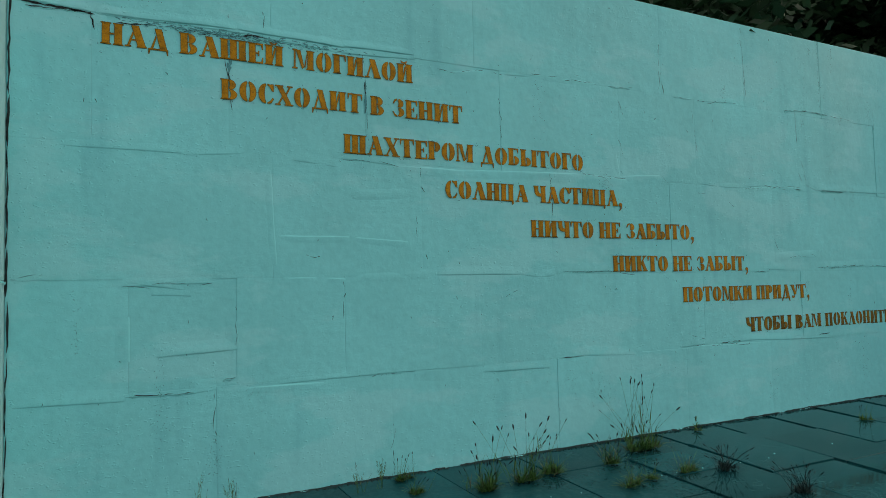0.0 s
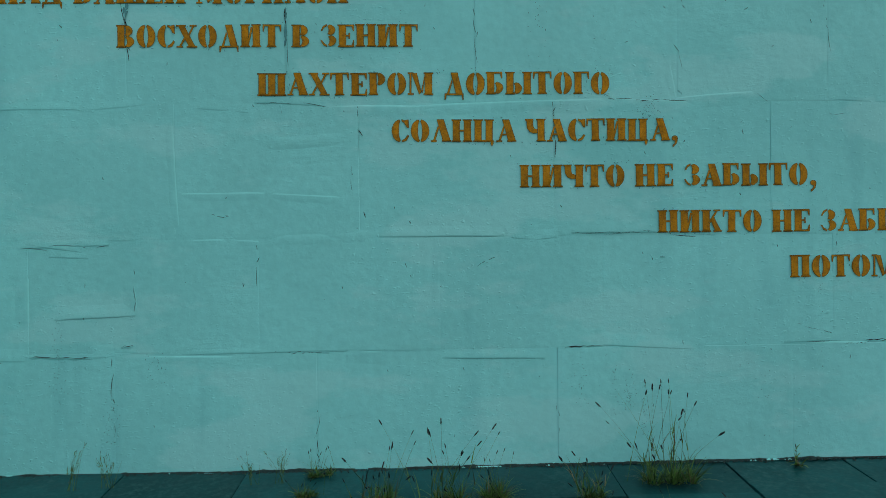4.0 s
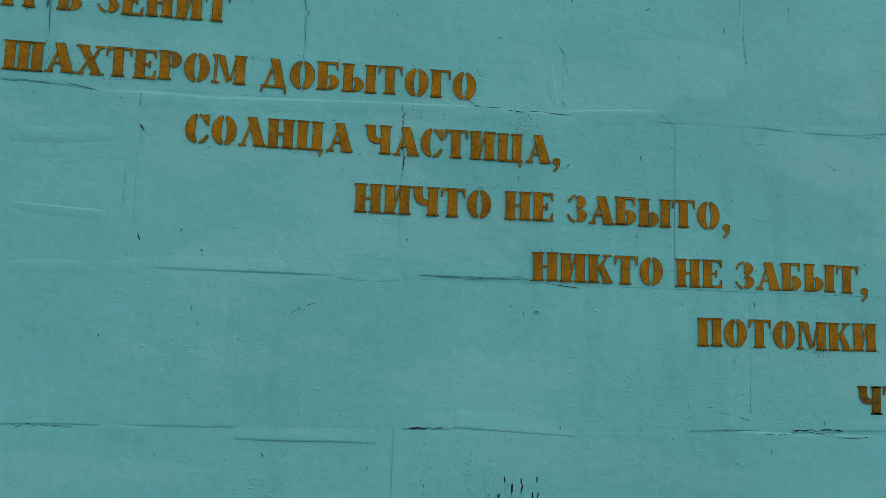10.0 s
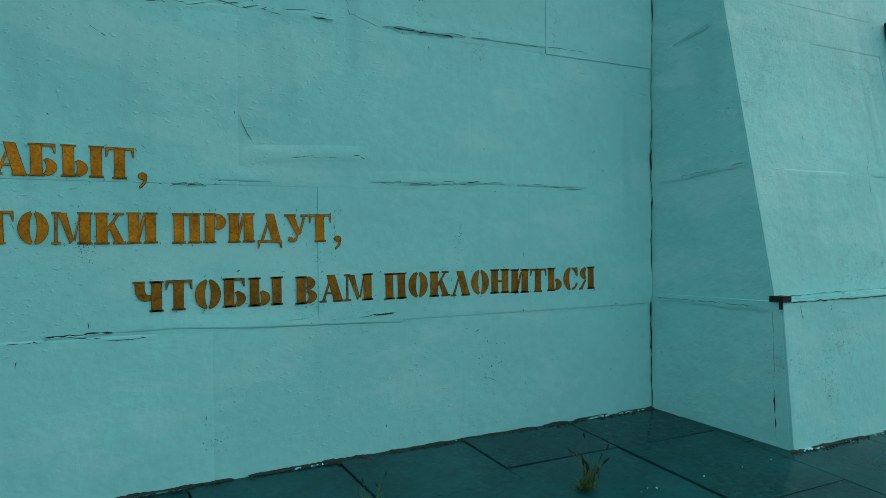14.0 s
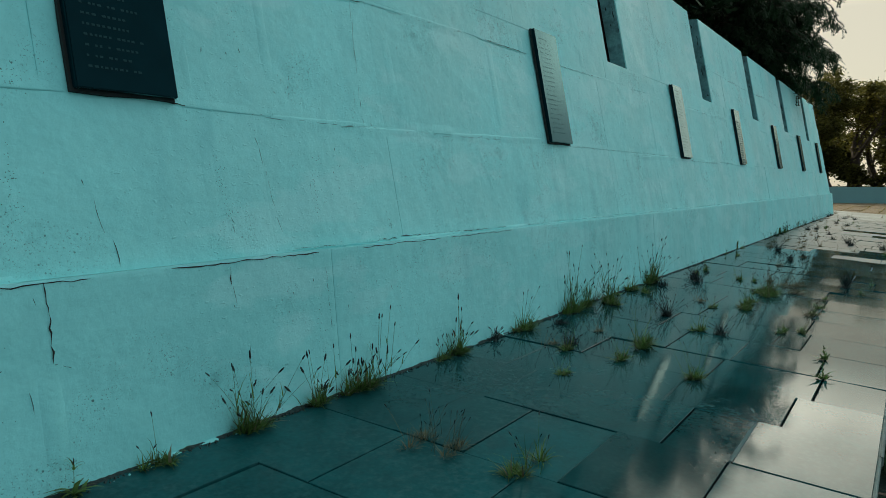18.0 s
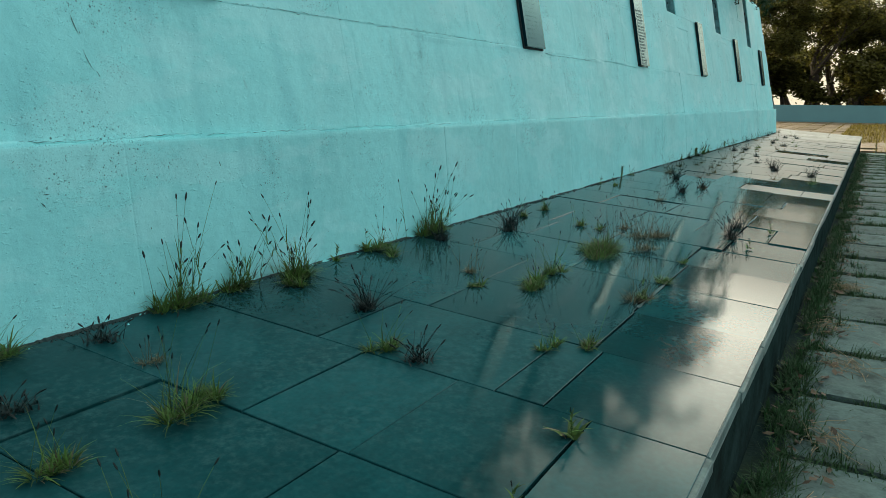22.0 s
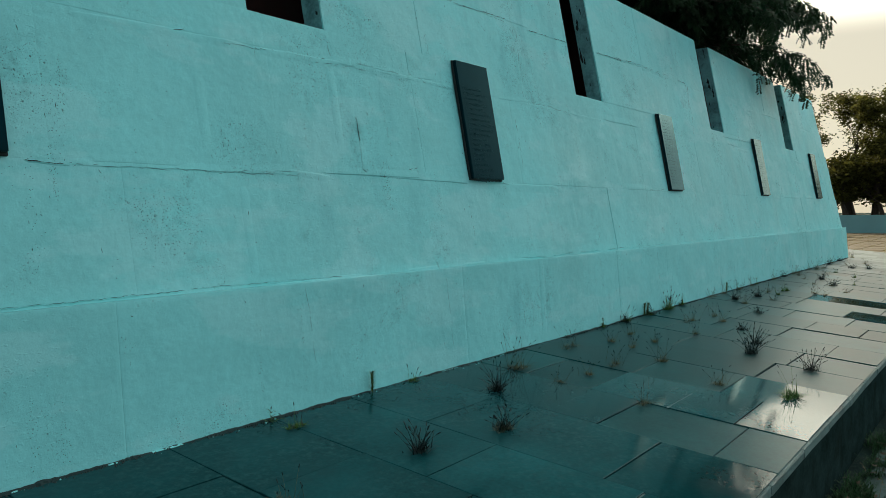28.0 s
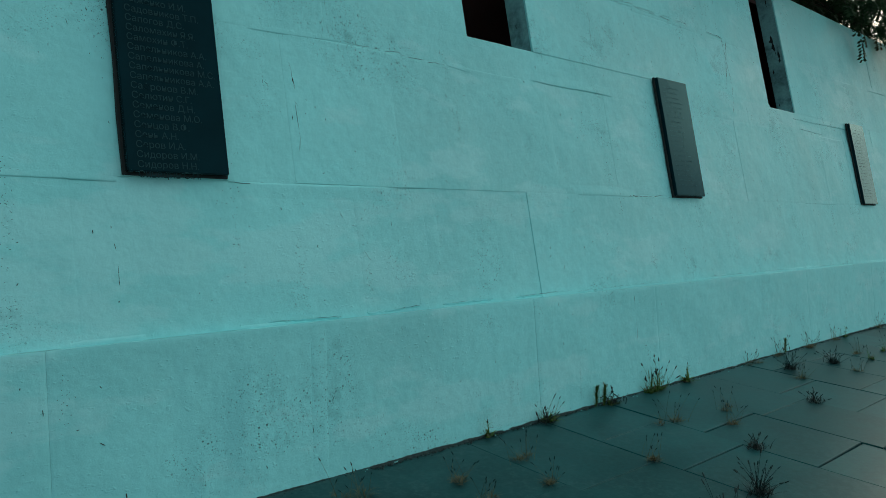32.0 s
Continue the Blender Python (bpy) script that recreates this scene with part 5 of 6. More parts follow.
STEP_LONG_6 = [(10.5, 1.21, 12.69, 1.26), (18.15, 1.88, 18.82, 1.91), (18.82, 1.9, 19.88, 1.9), (18.22, 1.24, 18.57, 1.21), (20.32, 1.22, 21.14, 1.22), (14.85, 1.21, 15.42, 1.21), (14.98, 1.23, 16.5, 1.23), (17.18, 1.87, 17.73, 1.89), (15.58, 0.56, 16.47, 0.62), (18.26, 0.65, 21.71, 0.58)]
OVERHANG_LONG_7 = [(8.66, 1.22, 9.06, 1.23), (9.47, 1.22, 9.89, 1.22), (9.71, 1.87, 10.39, 1.85), (11.71, 1.18, 11.82, 0.89), (9.56, 1.47, 9.56, 1.28), (19.07, 1.22, 19.86, 1.21), (20.84, 2.31, 20.84, 1.93), (20.42, 1.88, 20.95, 1.91), (21.55, 1.89, 21.79, 1.87), (19.32, 1.9, 19.7, 1.92)]
SEAMS_LONG = [("open", OPEN_LONG_1), ("open", OPEN_LONG_2), ("hairline", HAIRLINE_LONG_3), ("hairline", HAIRLINE_LONG_4), ("hairline", HAIRLINE_LONG_5), ("step", STEP_LONG_6), ("overhang", OVERHANG_LONG_7)]
OPEN_PLINTH_1 = [(8.86, 0.64, 8.87, 0.54), (8.87, 0.54, 8.87, 0.39), (9.57, 0.62, 9.57, 0.55)]
HAIRLINE_PLINTH_2 = [(8.87, 0.39, 8.92, 0.37), (9.57, 0.55, 9.58, 0.44), (8.79, 0.33, 8.8, 0.26), (9.63, 0.31, 9.63, 0.24), (7.88, 0.62, 7.89, 0.56), (18.22, 0.63, 18.23, 0.5), (18.23, 0.5, 18.25, 0.22), (20.53, 0.24, 20.55, 0.2), (19.4, 0.58, 19.43, 0.12), (18.61, 0.32, 18.63, 0.32)]
BEAD_PLINTH_3 = [(8.85, 0.35, 8.86, 0.08), (20.58, 0.07, 20.6, 0.63)]
SEAMS_PLINTH = [("open", OPEN_PLINTH_1), ("hairline", HAIRLINE_PLINTH_2), ("bead", BEAD_PLINTH_3)]


def crack(points, width, place, seed, wall, lip=True, step=0.02, swell=(0.1, 0.3, 0.6, 0.8, 1.1), broken=True):
    """A jagged open seam: a thin strip with uneven edges that runs along the points of the wall's face."""
    r = random.Random(seed)
    path = []
    for (x0, z0), (x1, z1) in zip(points, points[1:]):
        n = max(2, int(math.hypot(x1 - x0, z1 - z0) / step))
        j = 0.0035
        for i in range(n):
            k = i / n
            path.append((x0 + (x1 - x0) * k + r.uniform(-j, j), z0 + (z1 - z0) * k + r.uniform(-j, j)))
    path.append(points[-1])
    v, f = [], []
    for i, (x, z) in enumerate(path):
        a = path[min(i + 1, len(path) - 1)]
        c = path[max(i - 1, 0)]
        dx, dz = a[0] - c[0], a[1] - c[1]
        l = math.hypot(dx, dz) or 1
        w = width * 0.5 * r.choice(swell) * (0.2 if i in (0, len(path) - 1) else 1)
        if broken:
            w *= min(1.15, max(0.0, .75 + 1.9 * noise.noise(Vector((x * 7, z * 7, seed * 1.7)))))
        for side in (-1, 1):
            v.append(place(x - dz / l * w * side, z + dx / l * w * side))
    for i in range(len(path) - 1):
        p = 2 * i
        f.append((p, p + 1, p + 3, p + 2))
    ob = from_lists("crack", v, f, CRACK if width > .0034 else HAIR, wall)
    if lip and abs(points[-1][0] - points[0][0]) > abs(points[-1][1] - points[0][1]):
        # the slightly pushed-up rim of plaster under the seam
        lv, lf = [], []
        for i, (x, z) in enumerate(path):
            h = .0010 + .0028 * abs(noise.noise(Vector((x * 9, z * 9, seed))))
            if i in (0, len(path) - 1):
                h = .0005
            a, b, c = place(x, z - width * .3), place(x, z - width * .3 - h * .8), place(x, z - width * .3 - h * 7)
            lv += [(a[0], a[1] + .001, a[2]), (b[0], b[1] - h * .25, b[2]), (c[0], c[1] + .005, c[2])]
        for i in range(len(path) - 1):
            p = 3 * i
            lf += [(p, p + 1, p + 4, p + 3), (p + 1, p + 2, p + 5, p + 4)]
        from_lists("seam_lip", lv, lf, PAINT, wall)
    return ob


def text_face(x, z):
    return x, TEXT_Y - 0.0024, z


def main_face(x, z):
    return x, wall_y(z) - 0.0030, z


def plinth_face(x, z):
    return x, BASE_Y + (LEDGE_Y - BASE_Y) * z / LEDGE_Z - 0.0045, z


def side_of(corner_x, front_x):
    sign = -1 if front_x > corner_x else 1

    def face(s, z):
        y0 = TEXT_Y
        y1 = BASE_Y + .03 if z < LEDGE_Z else wall_y(z)
        return corner_x + (front_x - corner_x) * s + sign * .004, y0 + (y1 - y0) * s, z
    return face


right_side, left_side = side_of(TEXT_X1, MAIN_X0), side_of(TEXT_X0, 0.35)
for sa, za, sb, zb, w in ((.1, 1.2, .95, 1.26, .003), (.3, 1.86, .8, 1.93, .004), (.05, .62, .9, .61, .004), (.93, .0, .91, .33, .010), (.92, .33, .9, .6, .004)):
    crack([(sa, za), (sb, zb)], w, right_side, 900 + int(za * 10), main_wall)
for sa, za, sb, zb, w in ((.70, .7, .68, 1.5, .004), (.68, 1.5, .6, 2.4, .006), (.6, 2.4, .52, 3.1, .006), (.6, 2.4, .4, 2.36, .003), (.0, 1.12, .9, 1.16, .004), (.4, 1.75, .62, 1.78, .003)):
    crack([(sa, za), (sb, zb)], w, left_side, 950 + int(za * 10), left_wall)


def sliver(v, f, x, z, turn, length, width, face, r):
    """A short pointed split in the paint, a little bent."""
    c, q = math.cos(turn), math.sin(turn)
    bend = r.uniform(-.25, .25) * length
    i = len(v)
    for a, b in ((-.5, 0), (-.15, -.5), (.25, -.4), (.5, 0), (.2, .5), (-.2, .45)):
        b = b * width + bend * (.25 - a * a)
        v.append(face(x + a * length * c - b * q, z + a * length * q + b * c))
    f.append(tuple(range(i, i + 6)))


def dashes(x0, z0, x1, z1, face, seed, wall):
    """A hairline that shows as a string of short splits, one beside the next."""
    r = random.Random(seed)
    length, turn = math.hypot(x1 - x0, z1 - z0), math.atan2(z1 - z0, x1 - x0)
    v, f, k = [], [], 0.0
    while k < length - .004:
        l = min(r.choice((.012, .02, .03, .045, .08, .13)), length - k + .004)
        side = r.gauss(0, .0035)
        m = (k + l / 2) / length
        sliver(v, f, x0 + (x1 - x0) * m - math.sin(turn) * side, z0 + (z1 - z0) * m + math.cos(turn) * side, turn + r.gauss(0, .09 if l > .04 else .22), l, r.uniform(.0014, .0036), face, r)
        k += l * r.uniform(.7, 1.1) + r.choice((0, 0, .004, .015, .05))
    return from_lists("crack", v, f, CRACK if seed % 3 == 0 else HAIR, wall)


PROFILE = {"step": ((.006, 0), (.002, .8), (-.005, 1), (-.024, .45), (-.060, 0)), "overhang": ((.060, 0), (.024, .45), (.005, 1), (-.001, .8), (-.004, 0)),
           "bead": ((.040, 0), (.022, .7), (.008, 1), (-.008, 1), (-.022, .7), (-.040, 0))}


def seam(kind, x0, z0, x1, z1, place, seed, wall, high=.0055):
    """A swelling of the render along a block joint: a step, an overhang or a bead, fading at both ends."""
    r = random.Random(seed)
    length = math.hypot(x1 - x0, z1 - z0)
    n = max(4, int(length / .025))
    ux, uz = (x1 - x0) / length, (z1 - z0) / length
    px, pz = (-uz, ux) if abs(ux) > abs(uz) else (uz, -ux) if uz < 0 else (-uz, ux)
    rows = PROFILE[kind]
    v, f = [], []
    for i in range(n + 1):
        k = i / n
        wob = noise.noise(Vector((x0 + k * length * 3, z0 * 5, seed))) * .006
        fade = min(1, k * length / .08, (1 - k) * length / .08)
        h = high * fade * (.55 + .6 * abs(noise.noise(Vector((k * length * 9, seed, 2)))) + r.uniform(0, .15))
        for off, up_ in rows:
            x, y, z = place(x0 + (x1 - x0) * k + px * (off + wob), z0 + (z1 - z0) * k + pz * (off + wob))
            v.append((x, y + .003 - h * up_, z) if up_ else (x, y + .0045, z))
    m = len(rows)
    for i in range(n):
        for j in range(m - 1):
            a = i * m + j
            f.append((a, a + 1, a + m + 1, a + m))
    ob = from_lists("seam", v, f, TROWELLED if wall is text_wall else PAINT, wall)
    ob.data.polygons.foreach_set("use_smooth", [True] * len(f))
    return ob


seed = 0
for table, face, wall in ((SEAMS_TEXT, text_face, text_wall), (SEAMS_LONG, main_face, main_wall), (SEAMS_PLINTH, plinth_face, main_wall)):
    for kind, runs in table:
        for x0, z0, x1, z1 in runs:
            seed += 1
            if wall is main_wall and max(z0, z1) > SLOT_Z and any(x0 < q + SLOT_W - .02 and x1 > q + .02 for q in SLOTS):
                continue
            level = abs(x1 - x0) > abs(z1 - z0)
            if kind == "open":
                crack([(x0, z0), (x1, z1)], .0058 if wall is text_wall else .0054, face, seed, wall, level, .018, (.25, .5, .8, 1.0, 1.2))
            elif kind == "hairline":
                dashes(x0, z0, x1, z1, face, seed, wall)
                if level and x1 - x0 > .25:
                    seam("overhang" if seed % 3 else "step", x0, z0, x1, z1, face, seed, wall, .0026)
            else:
                seam(kind, x0, z0, x1, z1, face, seed, wall, .0042 if wall is text_wall else .0055)
for pts, w in (([(.44, 2.392), (.71, 2.382), (.81, 2.373)], .010), ([(.90, 2.35), (.97, 2.352), (1.08, 2.362)], .006), ([(1.21, 2.35), (1.24, 2.362), (1.27, 2.362)], .008), ([(1.28, 2.35), (1.35, 2.36), (1.46, 2.362)], .007),
               ([(1.5, 2.37), (1.53, 2.382), (1.62, 2.38)], .010), ([(.80, 2.355), (.81, 2.30)], .010), ([(1.43, 2.2), (1.445, 1.97)], .0045)):
    seed += 1
    crack(pts, w, text_face, seed, text_wall, False, .02, (.4, .7, .9, 1.1, 1.3), False)
for xa, za, xb, zb in ((.44, 2.40, .82, 2.385), (.80, 2.383, 1.5, 2.402), (1.45, 2.402, 2.1, 2.392), (2.0, 2.395, 2.5, 2.41)):
    seed += 1
    seam("overhang", xa, za, xb, zb, text_face, seed, text_wall, .010)
# grime and flaked paint along the seam over the first line, and smears at the joints
gr = random.Random(21)


def blot(x, z, w, h, face, turn=0.0):
    """An uneven flat spot of grime, a few corners round its middle."""
    pts, n = [], gr.choice((7, 8, 9))
    for i in range(n):
        q, k = 2 * math.pi * i / n, gr.uniform(.55, 1.1)
        a, b = math.cos(q) * w / 2 * k, math.sin(q) * h / 2 * k
        pts.append(face(x + a * math.cos(turn) - b * math.sin(turn), z + a * math.sin(turn) + b * math.cos(turn)))
    return pts


def blots(count, where, sizes, face, wall, lift=.0006):
    v, f = [], []
    for _ in range(count):
        x, z, turn = where()
        w, h = gr.choice(sizes)
        pts = blot(x, z, w * gr.uniform(.6, 1.3), h * gr.uniform(.6, 1.3), face, turn)
        i = len(v)
        v += [(p[0], p[1] - lift * gr.uniform(.2, 1), p[2]) for p in pts]
        f.append(tuple(range(i, i + len(pts))))
    from_lists("grime", v, f, GRIMY, wall)["kind"] = "stuff"


blots(330, lambda: (lambda x: (x, 2.372 + .008 * math.sin(x * 3) + gr.gauss(0, .011), gr.uniform(-.4, .4)))(gr.triangular(.82, 2.3, 1.35)), ((.014, .005), (.022, .006), (.008, .004), (.040, .006)), text_face, text_wall)
blots(26, lambda: (1.435 + gr.gauss(0, .006), gr.uniform(2.19, 2.36), 1.5), ((.04, .014), (.02, .010)), text_face, text_wall)
blots(16, lambda: (2.18 + gr.gauss(0, .004), gr.uniform(2.05, 2.24), 1.55), ((.03, .008), (.05, .012)), text_face, text_wall)
for words, xa, xb, zb in LINES:
    # flakes and dirt that cling round the letters
    blots(int(46 * (xb - xa)), lambda: (gr.uniform(xa - .02, xb + .02), zb + gr.choice((gr.gauss(-.008, .006), gr.gauss(.112, .007), gr.uniform(0, .1))), gr.uniform(0, 3)), ((.007, .003), (.011, .004), (.005, .005), (.015, .003)), text_face, text_wall)

# peeled paint on the jambs of the notches
for s in SLOTS:
    jr = random.Random(int(s * 10))
    for k in range(9):
        za = jr.uniform(SLOT_Z + .02, WALL_TOP - .12)
        zb = za + jr.choice((.03, .05, .09, .16))
        ya = jr.uniform(.03, .14)
        seed += 1
        crack([(wall_y(za) + ya, za), (wall_y(zb) + ya + jr.uniform(-.012, .012), zb)], jr.choice((.006, .012, .022, .03)), lambda a, z, X=s + SLOT_W - .002: (X, a, z), seed, main_wall, False, .02, (.3, .6, .8, 1.0, 1.2))
# the open corners of the niche
for X in (TEXT_X0 + 0.004, TEXT_X1 - 0.004):
    z = 0.05
    cr = random.Random(int(X * 10))
    while z < 3.0:
        l = cr.uniform(0.15, 0.5)
        seed += 1
        crack([(X + cr.uniform(-.006, .006), z), (X + cr.uniform(-.006, .006), min(z + l, 3.02))], cr.choice((.004, .006, .008, .011)) * (1.5 if X < 2 else 1), text_face, seed, text_wall, False, .035, (.35, .6, .8, 1.0), False)
        z += l + cr.choice((0.0, 0.0, 0.02, 0.12))
# the seam over the plinth
cr = random.Random(77)
x = MAIN_X0 + 0.05
while x < 26:
    l = cr.uniform(0.3, 1.1)
    if cr.random() < 0.75:
        seed += 1
        crack([(x, LEDGE_Z + .020 + cr.uniform(-.006, .006)), (x + l, LEDGE_Z + .020 + cr.uniform(-.008, .008))], cr.choice((.003, .005, .008) if x < 13.5 else (.0018, .0025, .003)), main_face, seed, main_wall)
    x += l + cr.uniform(0, .25)
x = MAIN_X0 + .04
while x < 11.8:
    l = cr.uniform(.5, 1.4)
    seed += 1
    crack([(x, LEDGE_Z - .006), (x + l * .5, LEDGE_Z - .006 + cr.uniform(-.004, .003)), (x + l, LEDGE_Z - .006)], cr.choice((.0035, .004, .005)), plinth_face, seed, main_wall, False, .03, (.5, .8, 1.0), False)
    x += l + cr.choice((0, 0, .1, .3))
for X, za, zb in ((10.1, .3, .6), (22.9, .3, .6)):
    seed += 1
    crack([(X, zb), (X + .01, za)], .0045, plinth_face, seed, main_wall)
# course seams, faint, running on and off along the long wall
for zc in (1.225, 1.89, 2.57):
    x = MAIN_X0 + 0.2
    while x < 32:
        l = cr.uniform(.25, 1.1)
        if cr.random() < 0.6 and not any(s - .15 < x + l * k < s + SLOT_W + .15 for s in SLOTS for k in (0, .5, 1) if zc > 2.1) and not any(p - .1 < x + l * k < p + .5 for p in PLAQUES for k in (0, .5, 1) if zc < 2.1):
            seed += 1
            seam(cr.choice(("step", "step", "overhang")), x, zc + cr.uniform(-.008, .008), x + l, zc + cr.uniform(-.008, .008), main_face, seed, main_wall, cr.uniform(.003, .0065))
        x += l + cr.uniform(.05, .5)
for za, zb in ((.66, 1.225), (1.225, 1.89), (1.89, 2.06)):
    x = MAIN_X0 + cr.uniform(.5, 1.1)
    while x < 32:
        if not any(p - .08 < x < p + .48 for p in PLAQUES) and cr.random() < .7:
            seed += 1
            top, low = zb - cr.uniform(0, .2), za + cr.uniform(0, .25)
            seam("bead", x, top, x + cr.uniform(-.012, .012), low, main_face, seed, main_wall, cr.uniform(.002, .005))
        x += cr.choice((.9, 1.19, 1.19, 1.3))
# rough patches of plaster where the wall meets the ledge
x = MAIN_X0 + .1
while x < 30:
    l = cr.uniform(.2, .9)
    if cr.random() < .55:
        seed += 1
        seam("step", x, LEDGE_Z + .016 + cr.uniform(-.004, .006), x + l, LEDGE_Z + .016 + cr.uniform(-.004, .006), main_face, seed, main_wall, cr.uniform(.003, .007))
    x += l + cr.uniform(.05, .5)
# chips and flakes of the paint
for wall, face, xa, xb, za, zb, count in ((text_wall, text_face, .6, 7.5, .15, 3.0, 170), (main_wall, main_face, 7.9, 27, .7, 3.2, 800), (main_wall, plinth_face, 7.9, 27, .05, .6, 150)):
    v, f = [], []
    for _ in range(count):
        x, z = cr.uniform(xa, xb), cr.uniform(za, zb)
        if any(s - .05 < x < s + SLOT_W + .05 for s in SLOTS) and z > 2.0 or any(p - .02 < x < p + .42 for p in PLAQUES) and 1.2 < z < 2.12:
            continue
        sliver(v, f, x, z, cr.choice((cr.gauss(1.75, .25), cr.gauss(1.75, .25), cr.uniform(0, math.pi))), cr.choice((.005, .008, .012, .016, .025)), cr.uniform(.0015, .004), face, cr)
    # pores and specks, gathered in upright streaks
    for _ in range(count // 4):
        xc, zc = cr.uniform(xa, xb), cr.uniform(za, zb)
        sx, sz = cr.choice((.008, .015, .03)), cr.uniform(.03, .15)
        for _k in range(cr.randint(12, 60)):
            x, z = cr.gauss(xc, sx), cr.gauss(zc, sz)
            if not za < z < zb or any(s - .03 < x < s + SLOT_W + .03 for s in SLOTS) and z > 2.03 or any(p - .02 < x < p + .42 for p in PLAQUES) and 1.2 < z < 2.12:
                continue
            sliver(v, f, x, z, cr.uniform(0, math.pi), cr.uniform(.0022, .006), cr.uniform(.0016, .0034), face, cr)
    ob = from_lists("paint_chip", v, f, SPECK, wall)
    ob["kind"] = "stuff"
box("broken_corner", MAIN_X0 - .012, MAIN_X0 + .045, LEDGE_Y - .008, LEDGE_Y + .06, LEDGE_Z - .004, LEDGE_Z + .022, CRACK, main_wall)
box("broken_corner", MAIN_X0 - .012, MAIN_X0 - .003, LEDGE_Y - .003, LEDGE_Y + .012, LEDGE_Z - .035, LEDGE_Z - .004, CRACK, main_wall)

# ---- weeds ----
WEED_BED_1 = [("fox", 2.66, 3.75, 1.0), ("fox", 2.91, 3.78, 0.9), ("fox", 3.53, 3.79, 0.6), ("fox", 3.87, 3.94, 1.3), ("tuft", 3.11, 3.81, 1.2), ("tuft", 3.37, 3.46, 1), ("tuft", 3.54, 3.48, 0.7), ("tuft", 3.82, 3.48, 0.9), ("tuft", 2.33, 4.09, 0.9), ("tuft", 2.29, 3.87, 0.7), ("leaf", 4.57, 4.08, 0.8), ("spike", 4.06, 3.41, 1), ("spike", 4.1, 2.96, 1), ("spray", 1.23, 3.98, 0.9), ("spray", 1.39, 4.0, 1), ("spray", 2.03, 4.01, 0.8), ("spray", 2.16, 4.02, 0.9), ("fox", 6.71, 3.54, 0.5)]
WEED_BED_2 = [("fox", 9.59, 3.42, 0.9), ("fox", 9.95, 3.42, 0.6), ("fox", 10.18, 3.42, 0.75), ("fox", 10.33, 3.42, 1.0), ("fox", 11.06, 3.42, 0.8), ("fox", 12.67, 3.42, 1.5), ("fox", 13.27, 3.36, 1.2), ("fox", 14.66, 3.42, 1.1), ("tuft", 11.89, 3.42, 1.5), ("tuft", 11.09, 3.42, 0.9), ("tuft", 14.06, 3.42, 1.2), ("tuft", 13.2, 3.29, 1), ("tuft", 9.96, 2.44, 1.0), ("tuft", 11.14, 2.81, 0.6), ("tuft", 11.64, 3.0, 0.9), ("tuft", 11.65, 2.69, 0.9), ("tuft", 12.03, 2.71, 1.6), ("tuft", 11.61, 2.27, 1.0), ("tuft", 12.81, 2.52, 1), ("tuft", 14.06, 2.46, 1), ("tuft", 10.91, 3.42, 0.7), ("dry", 9.95, 2.87, 1.0), ("dry", 9.95, 2.73, 0.9), ("dry", 15.09, 2.44, 1.6)]
WEED_BED_3 = [("dry", 11.66, 3.13, 0.6), ("dry", 12.23, 3.04, 0.6), ("dry", 15.69, 2.27, 1.4), ("spike", 13.14, 2.85, 1.2), ("spike", 12.81, 2.39, 0.8), ("spike", 15.3, 3.19, 1), ("spike", 16.57, 1.91, 1), ("spike", 11.51, 3.42, 0.5), ("leaf", 14.15, 1.97, 0.9), ("leaf", 12.61, 1.75, 0.8), ("leaf", 12.14, 1.71, 0.9)]
WEED_BED_4 = [("fox", 14.52, 3.42, 1.2), ("leaf", 13.93, 3.42, 1.1), ("leaf", 14.74, 3.42, 0.8), ("leaf", 16.56, 1.68, 0.7), ("tuft", 13.96, 3.29, 0.9), ("tuft", 13.94, 2.43, 1.0), ("tuft", 14.28, 2.48, 1.0), ("tuft", 13.78, 2.67, 0.6), ("tuft", 15.61, 3.25, 0.7), ("tuft", 16.01, 3.23, 0.8), ("tuft", 15.63, 2.82, 0.8), ("tuft", 15.62, 2.67, 0.6), ("tuft", 15.06, 1.98, 0.5), ("tuft", 14.54, 1.98, 0.7), ("dry", 13.96, 2.81, 0.8), ("dry", 14.95, 2.42, 0.1), ("dry", 15.59, 2.38, 1.6), ("dry", 15.22, 2.27, 1.4), ("dry", 14.1, 1.98, 1.3), ("dry", 17.4, 2.69, 0.7), ("bush", 14.95, 2.42, 1.3), ("spike", 15.06, 3.1, 1), ("spike", 16.11, 1.88, 1.2), ("spike", 18.68, 2.58, 0.7)]
WEED_BED_5 = [("spike", 21.36, 1.74, 1.0), ("spike", 21.99, 2.28, 1)]
